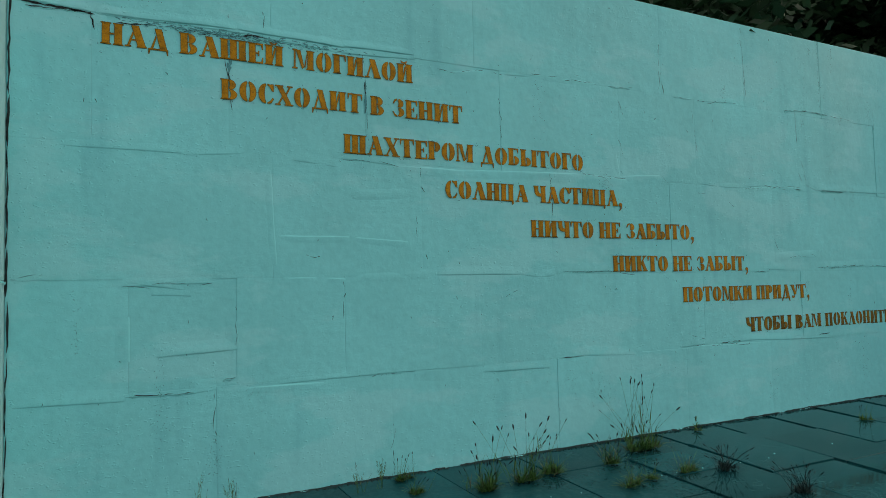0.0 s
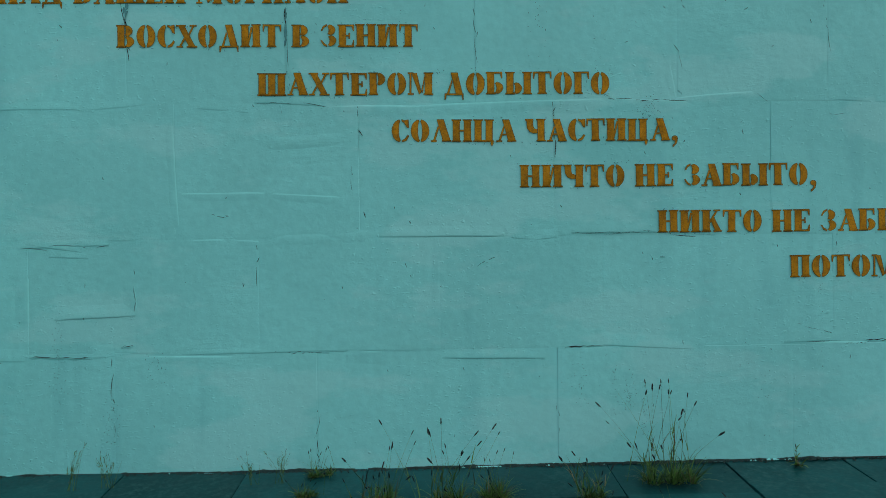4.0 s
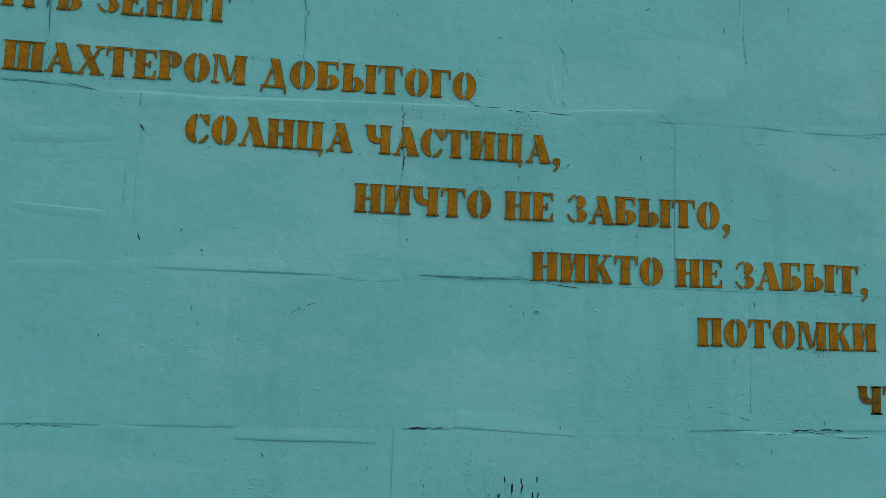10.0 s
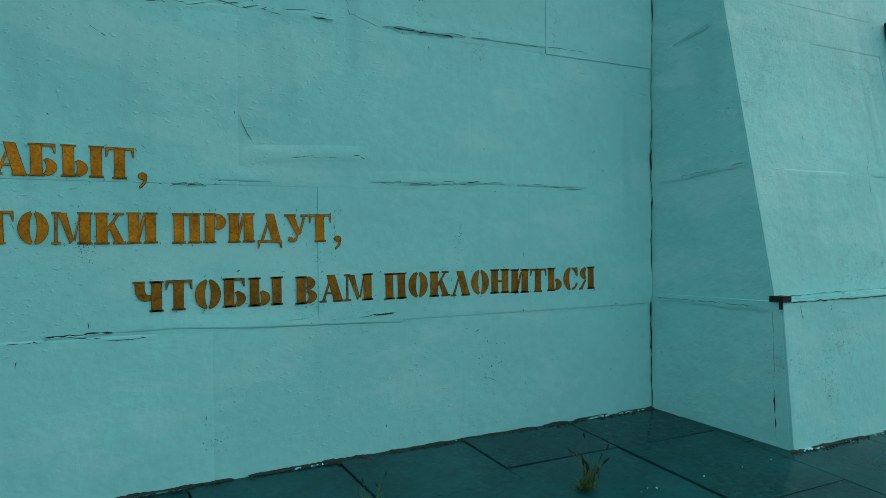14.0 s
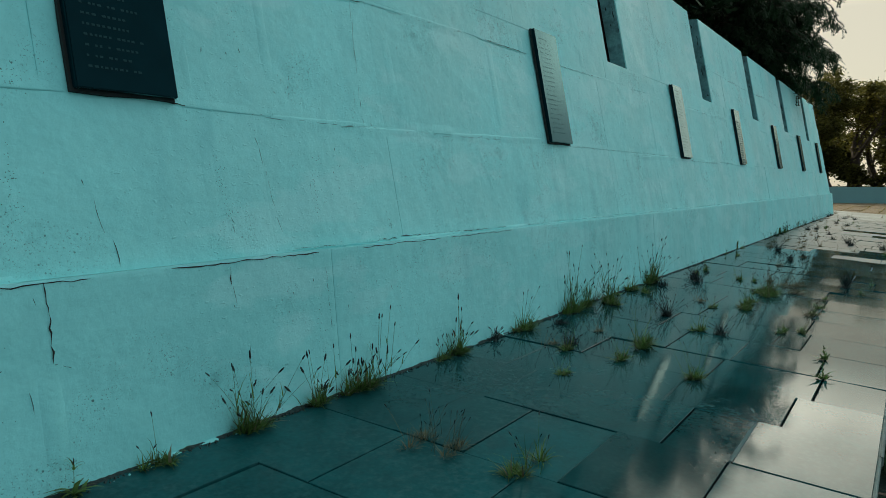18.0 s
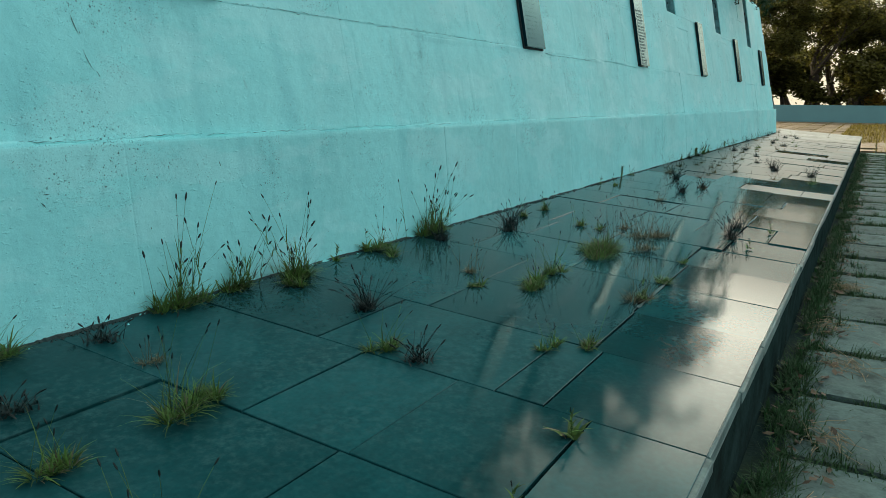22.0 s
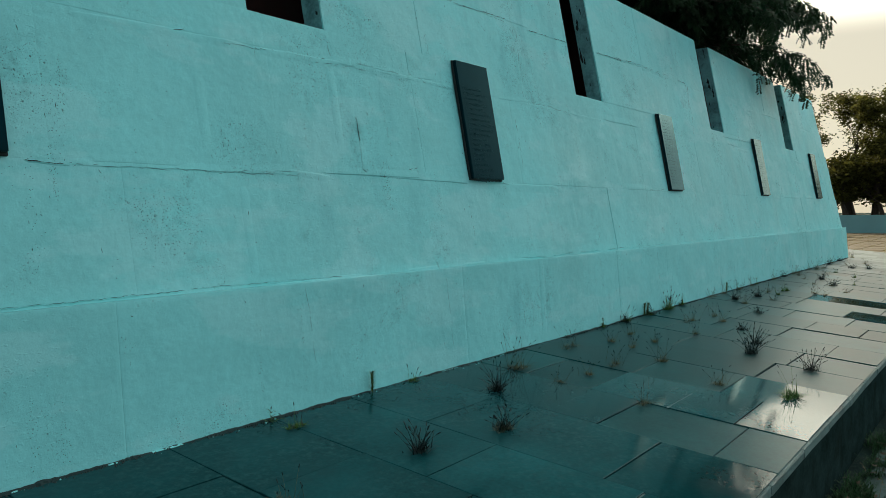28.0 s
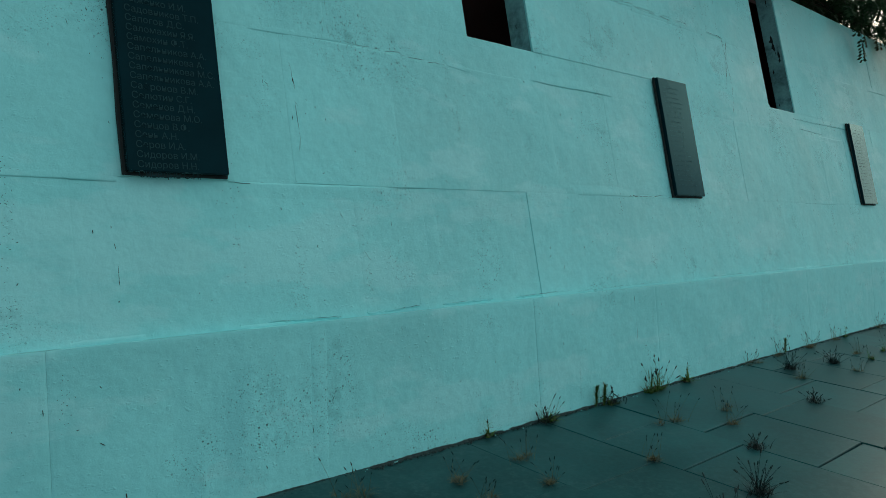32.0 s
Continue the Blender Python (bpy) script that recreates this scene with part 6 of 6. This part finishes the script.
WEED_BED_6 = [("conifer", 18.62, 3.42, 1), ("conifer", 22.4, 3.42, 1), ("conifer", 22.48, 3.42, 1), ("conifer", 24.92, 3.42, 1), ("leaf", 17.91, 3.42, 0.6), ("leaf", 21.52, 3.42, 0.7), ("leaf", 23.39, 3.42, 1.1), ("fox", 23.02, 3.42, 0.8), ("dry", 19.72, 3.18, 1.3), ("dry", 18.68, 2.57, 0.7), ("dry", 20.57, 3.23, 0.9), ("dry", 21.02, 3.12, 0.7), ("dry", 21.45, 3.12, 0.7), ("dry", 20.36, 2.77, 0.8), ("dry", 20.71, 2.58, 0.9), ("dry", 20.42, 2.07, 0.8), ("spike", 19.2, 2.97, 1.2), ("spike", 21.56, 2.2, 1.2), ("spike", 18.13, 2.67, 1), ("spike", 24.94, 3.06, 0.8), ("spike", 24.42, 3.17, 0.9), ("tuft", 20.47, 1.65, 1.2), ("tuft", 25.88, 2.97, 0.9), ("tuft", 17.95, 3.27, 0.5)]
WEED_BED_7 = [("leaf", 8.88, 3.42, 0.9), ("tuft", 9.16, 3.42, 0.8), ("spike", 12.24, 3.31, 0.6), ("fox", 12.99, 3.42, 0.9), ("leaf", 13.65, 3.41, 0.7), ("spike", 14.49, 3.27, 0.7), ("dry", 15.82, 2.54, 0.8), ("tuft", 13.37, 1.96, 0.8),
     ("tuft", 13.25, 2.07, 0.6), ("leaf", 15.86, 1.73, 0.5), ("dry", 21.34, 2.87, 0.6), ("dry", 20.97, 2.92, 0.6), ("dry", 19.62, 2.25, 0.7), ("dry", 19.95, 2.77, 0.6), ("dry", 19.66, 2.80, 0.5), ("dry", 22.8, 2.8, 0.6),
     ("leaf", 26.2, 3.42, 0.8), ("tuft", 5.93, 3.72, 0.8), ("spike", 11.77, 3.04, 0.5)]
WEED_BED_8 = [("tuft", 18.97, 3.42, 0.5), ("dry", 29.57, 3.33, 1.1), ("dry", 28.5, 3.42, 0.8), ("dry", 25.53, 3.08, 0.7), ("dry", 28.08, 2.96, 0.8), ("dry", 26.51, 2.38, 0.6), ("dry", 23.03, 2.95, 0.7)]
WEEDS = [WEED_BED_1, WEED_BED_2, WEED_BED_3, WEED_BED_4, WEED_BED_5, WEED_BED_6, WEED_BED_7, WEED_BED_8]


def blade(v, f, base, d, length, width, bend, r):
    """A grass blade: a tapering strip that bows over."""
    u = Vector((d.y, -d.x, 0))
    u = u.normalized() if u.length > 1e-4 else Vector((1, 0, 0))
    i = len(v)
    p = Vector(base)
    g = d.copy()
    for k in range(4):
        w = width * (1 - k / 3.2) * 0.5
        v += [p - u * w, p + u * w]
        p = p + g * (length / 3)
        g = (g + Vector((d.x, d.y, 0)) * bend - Vector((0, 0, bend * .8))).normalized()
    for k in range(3):
        a = i + 2 * k
        f.append((a, a + 1, a + 3, a + 2))


def stalk(v, f, sv, sf, base, d, length, thick, head, r, bend=0.12):
    p = Vector(base)
    g = d.copy()
    rings = []
    for k in range(5):
        rr = thick * (1 - k * .15)
        i = len(v)
        v += [p + Vector((rr, 0, 0)), p + Vector((-rr * .5, rr * .87, 0)), p + Vector((-rr * .5, -rr * .87, 0))]
        rings.append(i)
        last = p
        p = p + g * (length / 4)
        g = (g + Vector((d.x, d.y, 0)) * bend).normalized()
    for a, b in zip(rings, rings[1:]):
        f += [(a, a + 1, b + 1, b), (a + 1, a + 2, b + 2, b + 1), (a + 2, a, b, b + 2)]
    if head:
        t = last
        u = g.orthogonal().normalized()
        w = g.cross(u)
        i = len(sv)
        hr = head * .11
        sv += [t, *[t + g * head * .35 + (u * math.cos(q) + w * math.sin(q)) * hr for q in (0, 1.57, 3.14, 4.71)], *[t + g * head * .8 + (u * math.cos(q) + w * math.sin(q)) * hr * .8 for q in (0, 1.57, 3.14, 4.71)], t + g * head]
        for k in range(4):
            a, b = i + 1 + k, i + 1 + (k + 1) % 4
            sf += [(i, a, b), (a, a + 4, b + 4, b), (a + 4, i + 9, b + 4)]


def up(r, spread, lift=1.0):
    q = r.uniform(0, 2 * math.pi)
    return Vector((math.cos(q) * spread, math.sin(q) * spread, lift)).normalized()


WEED_LABEL = {"fox": "tall foxtail grass with dark seed heads growing from a joint", "tuft": "low green grass tuft growing between slabs", "dry": "dry brownish grass clump in a slab joint",
              "spike": "sparse dark wiry weed on the stone slabs", "leaf": "broad-leaved green weed at a joint", "bush": "dense dry-green grass cushion on the slabs",
              "conifer": "small upright fleabane shoot at the wall foot", "spray": "thin feathery grey-green weed at the wall foot"}


def weed(kind, x, y, size, seed):
    r = random.Random(seed)
    root = tagged(empty("weed", (x, y, floor_z(y) + 0.001 - niche_drop(x))), WEED_LABEL[kind], "weed", "weeds on the platform")
    v, f, sv, sf, tv, tf = [], [], [], [], [], []
    near = y > (4.0 if x < 7.7 else 3.3)
    push = Vector((0, -.35 if near else 0, 0))
    green = {"dry": DRY, "spike": SEED, "bush": GRASS}.get(kind, GRASS)
    def dome(count, radius, lo, hi, width, tilt):
        """A cushion of blades that fan out from a round foot."""
        for _ in range(count):
            q, k = r.uniform(0, 2 * math.pi), math.sqrt(r.random())
            out = Vector((math.cos(q), math.sin(q), 0))
            d = (out * k * tilt + up(r, .45) + push * .8).normalized()
            blade(v, f, out * radius * k, d, r.uniform(lo, hi) * (1.15 - .45 * k), width * r.uniform(.7, 1.3), r.uniform(.1, .55), r)

    if kind == "fox":
        # a green foot of arching blades, thin stalks at many heights with dark heads
        for _k in range(3):
            n0, ox, k = len(v), r.gauss(0, .05), r.uniform(.6, 1.1)
            dome(int(62 * size * k), .035 * size, .04, .15 * k * min(size, 1.2), .0075, 1.2)
            for i in range(n0, len(v)):
                v[i] = v[i] + Vector((ox, -.012, 0)) * size
        for _ in range(int(7 + 13 * size)):
            d = (up(r, r.uniform(.03, .8)) + push * .2).normalized()
            l = (.09 + .30 * r.random() ** 1.5) * min(size, 1.3)
            p0 = Vector((r.gauss(0, .055 * size), r.gauss(-.012, .012), 0))
            stalk(tv, tf, sv, sf, p0, d, l, .0013, r.uniform(.024, .042), r)
            for _k in range(r.choice((1, 2, 2, 3))):
                blade(v, f, p0 + d * l * r.uniform(.1, .55), (d + up(r, .9) + push * .2).normalized(), r.uniform(.05, .12), .006, r.uniform(.1, .4), r)
    elif kind in ("tuft", "bush"):
        if kind == "tuft":
            for _k in range(4):
                n0, ox, oy, k = len(v), r.gauss(0, .042), r.gauss(0, .02), r.uniform(.55, 1.2)
                dome(int(36 * size), .022 * size * k, .03 * size, .11 * size * k, .0068, r.uniform(1.2, 2.4))
                for i in range(n0, len(v)):
                    v[i] = v[i] + Vector((ox, oy - (.02 if near else 0), 0)) * size
            dome(int(9 * size), .03 * size, .10 * size, .17 * size, .0042, .9)
        else:
            for ox, oy, k in ((0, 0, 1), (-.13, -.02, .85), (.12, .02, .9), (.02, .07, .75), (-.06, .05, .6)):
                n0 = len(v)
                dome(int(190 * size * k), .06 * size, .03, .13 * size * k, .0042, 1.25)
                for i in range(n0, len(v)):
                    v[i] = v[i] + Vector((ox, oy, 0)) * size
        for _ in range(int(3 + 3 * size)):
            stalk(tv, tf, sv, sf, (r.gauss(0, .03), r.gauss(0, .02), 0), up(r, r.uniform(.1, .6)), r.uniform(.08, .2) * size, .0011, .022, r)
    elif kind == "dry":
        for _k in range(3):
            n0, ox, oy = len(v), r.gauss(0, .05), r.gauss(0, .018)
            dome(int(42 * size), .03 * size, .025, .085 * size, .0036, 2.0)
            for i in range(n0, len(v)):
                v[i] = v[i] + Vector((ox, oy, 0)) * size
        for _ in range(int(14 * size)):
            stalk(tv, tf, sv, sf, (r.gauss(0, .05 * size), r.gauss(0, .025), 0), up(r, r.uniform(.1, .8)), r.uniform(.06, .2) * size, .0011, .02, r)
    elif kind == "spike":
        for _ in range(int(30 * size)):
            stalk(tv, tf, sv, sf, (r.gauss(0, .022), r.gauss(0, .018), 0), up(r, r.uniform(.2, 1.3)), r.uniform(.05, .16) * size, .0022, r.uniform(.018, .034), r)
        for _ in range(70):
            blade(v, f, (r.gauss(0, .03), r.gauss(0, .022), 0), up(r, r.uniform(.4, 2)), r.uniform(.03, .095) * min(1.2, .4 + size * .7), .006, .3, r)
    elif kind == "leaf":
        for _ in range(int(16 * size)):
            blade(v, f, (r.gauss(0, .012), r.gauss(0, .01), 0), (up(r, r.uniform(.5, 2.0)) + push).normalized(), r.uniform(.05, .10) * size, .022 * size, r.uniform(.2, .5), r)
        d = (up(r, .1) + push * .1).normalized()
        stalk(tv, tf, sv, sf, (0, 0, 0), d, .10 * size, .0015, .02, r)
        for _ in range(10):
            blade(v, f, d * r.uniform(.03, .10) * size, (up(r, 1.0) + push).normalized(), .035, .008, .3, r)
    elif kind == "conifer":
        d = Vector((r.uniform(-.06, .06), -.05, 1)).normalized()
        stalk(tv, tf, sv, sf, (0, 0, 0), d, .115 * size, .0025, .012, r, 0)
        for k in range(130):
            h = (k + 6) / 136 * .115 * size
            blade(v, f, d * h, (up(r, .9) + push * .1).normalized(), r.uniform(.022, .036), .0065, .1, r)
    else:
        for _ in range(int(7 * size)):
            d = (up(r, r.uniform(.05, .5)) + push * .2).normalized()
            l = r.uniform(.10, .24) * size
            stalk(tv, tf, sv, sf, (r.gauss(0, .02), 0, 0), d, l, .001, .01, r)
            for _k in range(14):
                blade(v, f, d * l * r.uniform(.35, 1), (up(r, .9) + push * .2).normalized(), r.uniform(.012, .028), .003, .1, r)
    if v:
        # some blades of every clump have dried out
        dead = [q for q in range(0, len(f) // 3) if r.random() < (.12 if green is GRASS else 0)]
        mask = set(dead)
        from_lists("foliage", v, [q for i, q in enumerate(f) if i // 3 not in mask], green, root)["kind"] = "stuff"
        if dead:
            from_lists("dry_foliage", v, [q for i, q in enumerate(f) if i // 3 in mask], DRY, root)["kind"] = "stuff"
    if tv:
        from_lists("stem", tv, tf, DRY if kind in ("dry", "bush") else SEED if kind == "spike" else GRASS, root)["kind"] = "stuff"
    if sv:
        from_lists("seed_head", sv, sf, SEED, root)["kind"] = "stuff"
    return root


n = 100
wr = random.Random(31)
far_weeds = []
for k in range(44):
    wx = wr.choice(EDGES[EDGES.index(19.10) + 5:-5]) + wr.choice((0, 0, wr.uniform(0, .57)))
    far_weeds.append((wr.choice(("dry", "dry", "spike", "tuft")), wx, wr.choice((wr.uniform(1.6, 3.3), wr.uniform(2.4, 3.4), 3.41)), wr.uniform(.4, .9)))
for bed in WEEDS + [far_weeds]:
    for kind, x, y, size in bed:
        n += 1
        weed(kind, x, y, size, n)

# ---- loose dirt along the wall's foot ----
dr = random.Random(9)


def crumbs(name, label, count, where, low, high, material):
    v, f = [], []
    for _ in range(count):
        c = Vector(where())
        s = dr.uniform(low, high)
        i = len(v)
        v += [c + Vector((dr.uniform(.5, 1) * s * a, dr.uniform(.5, 1) * s * b, dr.uniform(.3, .9) * s * h)) for a, b, h in ((1, 0, 0), (-.5, .87, 0), (-.5, -.87, 0), (.1, .1, 1))]
        f += [(i, i + 1, i + 3), (i + 1, i + 2, i + 3), (i + 2, i, i + 3)]
    ob = from_lists(name, v, f, material)
    return tagged(ob, label, "debris", kind="stuff")


def foot():
    x = dr.uniform(-1, 33)
    y = (TEXT_Y if .46 < x < 7.66 else BASE_Y) - abs(dr.gauss(0, .012)) - .014
    return x, y, floor_z(y) - niche_drop(x)


crumbs("wall_foot_dirt", "dark crumbs of soil along the foot of the wall", 6000, foot, .002, .011, BED)
crumbs("paint_flakes", "pale flakes of fallen paint on the slabs", 200, lambda: (lambda x, y: (x, y, floor_z(y) + .001))(dr.uniform(0, 33), (TEXT_Y if dr.random() < .2 else BASE_Y) - abs(dr.gauss(0, .022)) - .018), .002, .010, PAINT)

GRIME = mat("wall_foot_grime", (0.009, 0.030, 0.030), rough=0.95, vary=0.4, scale=9, fine=90, bump=0.9, bump_dist=0.008)


def fillet(name, x0, x1, yw, material, low, high, keep, seed, label):
    """A broken bead of soil or mortar in the angle between wall and slabs."""
    r = random.Random(seed)
    v, f = [], []
    n = int((x1 - x0) / .012)
    prev = None
    for i in range(n + 1):
        x = x0 + (x1 - x0) * i / n
        q = noise.noise(Vector((x * 2.1, seed, 0))) * .6 + noise.noise(Vector((x * 11, seed, 4))) * .5
        if q < keep:
            prev = None
            continue
        h = low + (high - low) * min(1, max(0, q - keep)) * r.uniform(.7, 1.3)
        w = h * r.uniform(.7, 1.5)
        z0 = floor_z(yw) - niche_drop(x)
        k = len(v)
        v += [(x, yw + .012, z0 + h), (x, yw - w * .45, z0 + h * r.uniform(.4, .7)), (x, yw - w - .004, floor_z(yw - w) - niche_drop(x) - .001)]
        if prev is not None:
            f += [(prev, prev + 1, k + 1, k), (prev + 1, prev + 2, k + 2, k + 1)]
        prev = k
    return tagged(from_lists(name, v, f, material), label, "debris", kind="stuff")


for k, (xa, xb, yw) in enumerate(((TEXT_X0, TEXT_X1, TEXT_Y - .002), (MAIN_X0 - .02, 33.2, BASE_Y - .006))):
    fillet("soil_bead", xa, xb, yw, GRIME, .003, .016, -.3, 3 + k, "dark ragged soil in the angle between wall and slabs")
    fillet("mortar_bead", xa, xb, yw - .004, PAINT, .003, .014, .12, 13 + k, "crumbling painted mortar along the foot of the wall")

# ---- grass and litter of the lower path ----
def scatter_grass(name, label, count, where, lo, hi, material, width=.005):
    v, f = [], []
    for _ in range(count):
        x, y, z = where()
        blade(v, f, (x, y, z), up(dr, dr.uniform(.2, 1.6)), dr.uniform(lo, hi), width, dr.uniform(.1, .5), dr)
    ob = from_lists(name, v, f, material)
    return tagged(ob, label, "grass", kind="stuff")


def patchy(x, y, k=1.3):
    return noise.noise(Vector((x * k, y * k, 3.1)))


def joints():
    while True:
        x = dr.uniform(9, 36)
        if dr.random() < .7:
            i = round((x - FIRST) / PITCH)
            x = FIRST + i * PITCH + dr.gauss(0, .03 + .015 * (i * 7 % 3))
            y = dr.uniform(-.6, 1.36)
        else:
            y = dr.choice((.705, .705, .065, -.575)) + dr.gauss(0, .032)
        if patchy(x, y) + .4 * patchy(x, y, 5) > dr.uniform(-.6, .15):
            return x, y, GROUND - .02


def margin():
    while True:
        x, y = dr.uniform(8, 36), min(1.43, 1.36 - abs(dr.gauss(0, .085)))
        if patchy(x, y, 2.2) + .5 * patchy(x, y, 7) > dr.uniform(-.35, .25):
            return x, y, GROUND - .02


def clump_of(where, spread):
    """Blades that stand in clumps round shared roots."""
    root = [where(), 0]

    def place():
        if root[1] <= 0:
            root[0], root[1] = where(), dr.randint(18, 70)
        root[1] -= 1
        x, y, z = root[0]
        return x + dr.gauss(0, spread), min(1.425, y + dr.gauss(0, spread * .7)), z
    return place


scatter_grass("joint_grass", "short grass filling the joints of the pavers", 62000, joints, .02, .065, VERGE, .007)
scatter_grass("joint_tufts", "taller grass clumps in the joints of the pavers", 14000, clump_of(joints, .035), .05, .11, VERGE, .006)
scatter_grass("verge_grass", "grass and weeds along the foot of the platform", 11000, margin, .03, .10, VERGE, .007)
scatter_grass("verge_tufts", "dark grass clumps along the foot of the platform", 15000, clump_of(margin, .04), .05, .14, VERGE, .007)
scatter_grass("verge_weeds", "low broad-leaved weeds along the foot of the platform", 7000, clump_of(margin, .05), .03, .08, VERGE, .022)
scatter_grass("dry_straw", "dry straw lying along the foot of the platform", 260, lambda: (lambda m: (m[0], m[1] - abs(dr.gauss(0, .12)), m[2] + .035))(margin()), .05, .16, DRY, .0045)


def straw_heap(x, y, turn, count, seed):
    r = random.Random(seed)
    v, f = [], []
    for _ in range(count):
        q, l, w = turn + r.gauss(0, .6), r.uniform(.04, .19), r.uniform(.002, .004)
        c = Vector((x + r.gauss(0, .08), y + r.gauss(0, .06), GROUND + r.uniform(.006, .022)))
        d, sd = Vector((math.cos(q), math.sin(q), r.uniform(-.08, .08))) * l / 2, Vector((-math.sin(q), math.cos(q), 0)) * w / 2
        bend = Vector((0, 0, r.uniform(0, .006)))
        i = len(v)
        v += [c - d - sd, c - d + sd, c + bend - sd, c + bend + sd, c + d - sd, c + d + sd, c + bend + Vector((0, 0, w * .7))]
        f += [(i, i + 1, i + 3, i + 2), (i + 2, i + 3, i + 5, i + 4), (i, i + 2, i + 6), (i + 6, i + 2, i + 4), (i + 1, i + 6, i + 3), (i + 3, i + 6, i + 5)]
    tagged(from_lists("straw_heap", v, f, STRAW), "small heap of pale dry straw on the pavers", "straw", "straw heaps", kind="stuff")


STRAW = leaf_mat("pale_straw", (0.30, 0.25, 0.15), 0.4, .1)
for k, (hx, hy, ht, hc) in enumerate(((17.35, 1.15, .9, 40), (14.2, 1.12, .6, 16), (13.5, 1.1, 1.9, 22), (15.3, 1.1, .4, 26), (12.6, 1.18, 1.2, 30), (16.1, 1.2, 2.4, 18), (19.7, 1.22, .5, 14), (11.9, 1.15, .2, 24))):
    straw_heap(hx, hy, ht, int(hc * 2.4), 300 + k)
lv, lf = [], []
for _ in range(900):
    x, y = dr.uniform(9, 34), dr.choice((1.3, 1.26, 1.2, 1.15, .7)) + dr.gauss(0, .07)
    y = min(y, 1.40)
    z = GROUND + dr.uniform(.002, .02)
    q = dr.uniform(0, 6.28)
    s = dr.uniform(.012, .042)
    u, w = Vector((math.cos(q), math.sin(q), dr.uniform(-.3, .3))), Vector((-math.sin(q), math.cos(q), dr.uniform(-.3, .3)))
    c = Vector((x, y, z + .006))
    i = len(lv)
    lv += [c - u * s, c - w * s * .45, c + u * s, c + w * s * .45]
    lf.append((i, i + 1, i + 2, i + 3))
litter = from_lists("fallen_leaves", lv, lf, leaf_mat("dead_leaf", (.060, .048, .028), .6, .1))
tagged(litter, "brown fallen leaves along the platform foot", "leaves", kind="stuff")


def lawn():
    while True:
        x, y = dr.uniform(43, 70), dr.uniform(-11, 2.4)
        if patchy(x, y, .25) > dr.uniform(-.5, .1):
            return x, y, GROUND - .02


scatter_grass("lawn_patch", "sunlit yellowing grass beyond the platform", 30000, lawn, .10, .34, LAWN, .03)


def terrace_joints():
    x, y = dr.uniform(37, 76), dr.uniform(-13, 11)
    if dr.random() < .5:
        x = 36.3 + round(x - 36.3) - .025 + dr.gauss(0, .05)
    else:
        y = round(y) - .025 + dr.gauss(0, .05)
    return x, y, GROUND - .01


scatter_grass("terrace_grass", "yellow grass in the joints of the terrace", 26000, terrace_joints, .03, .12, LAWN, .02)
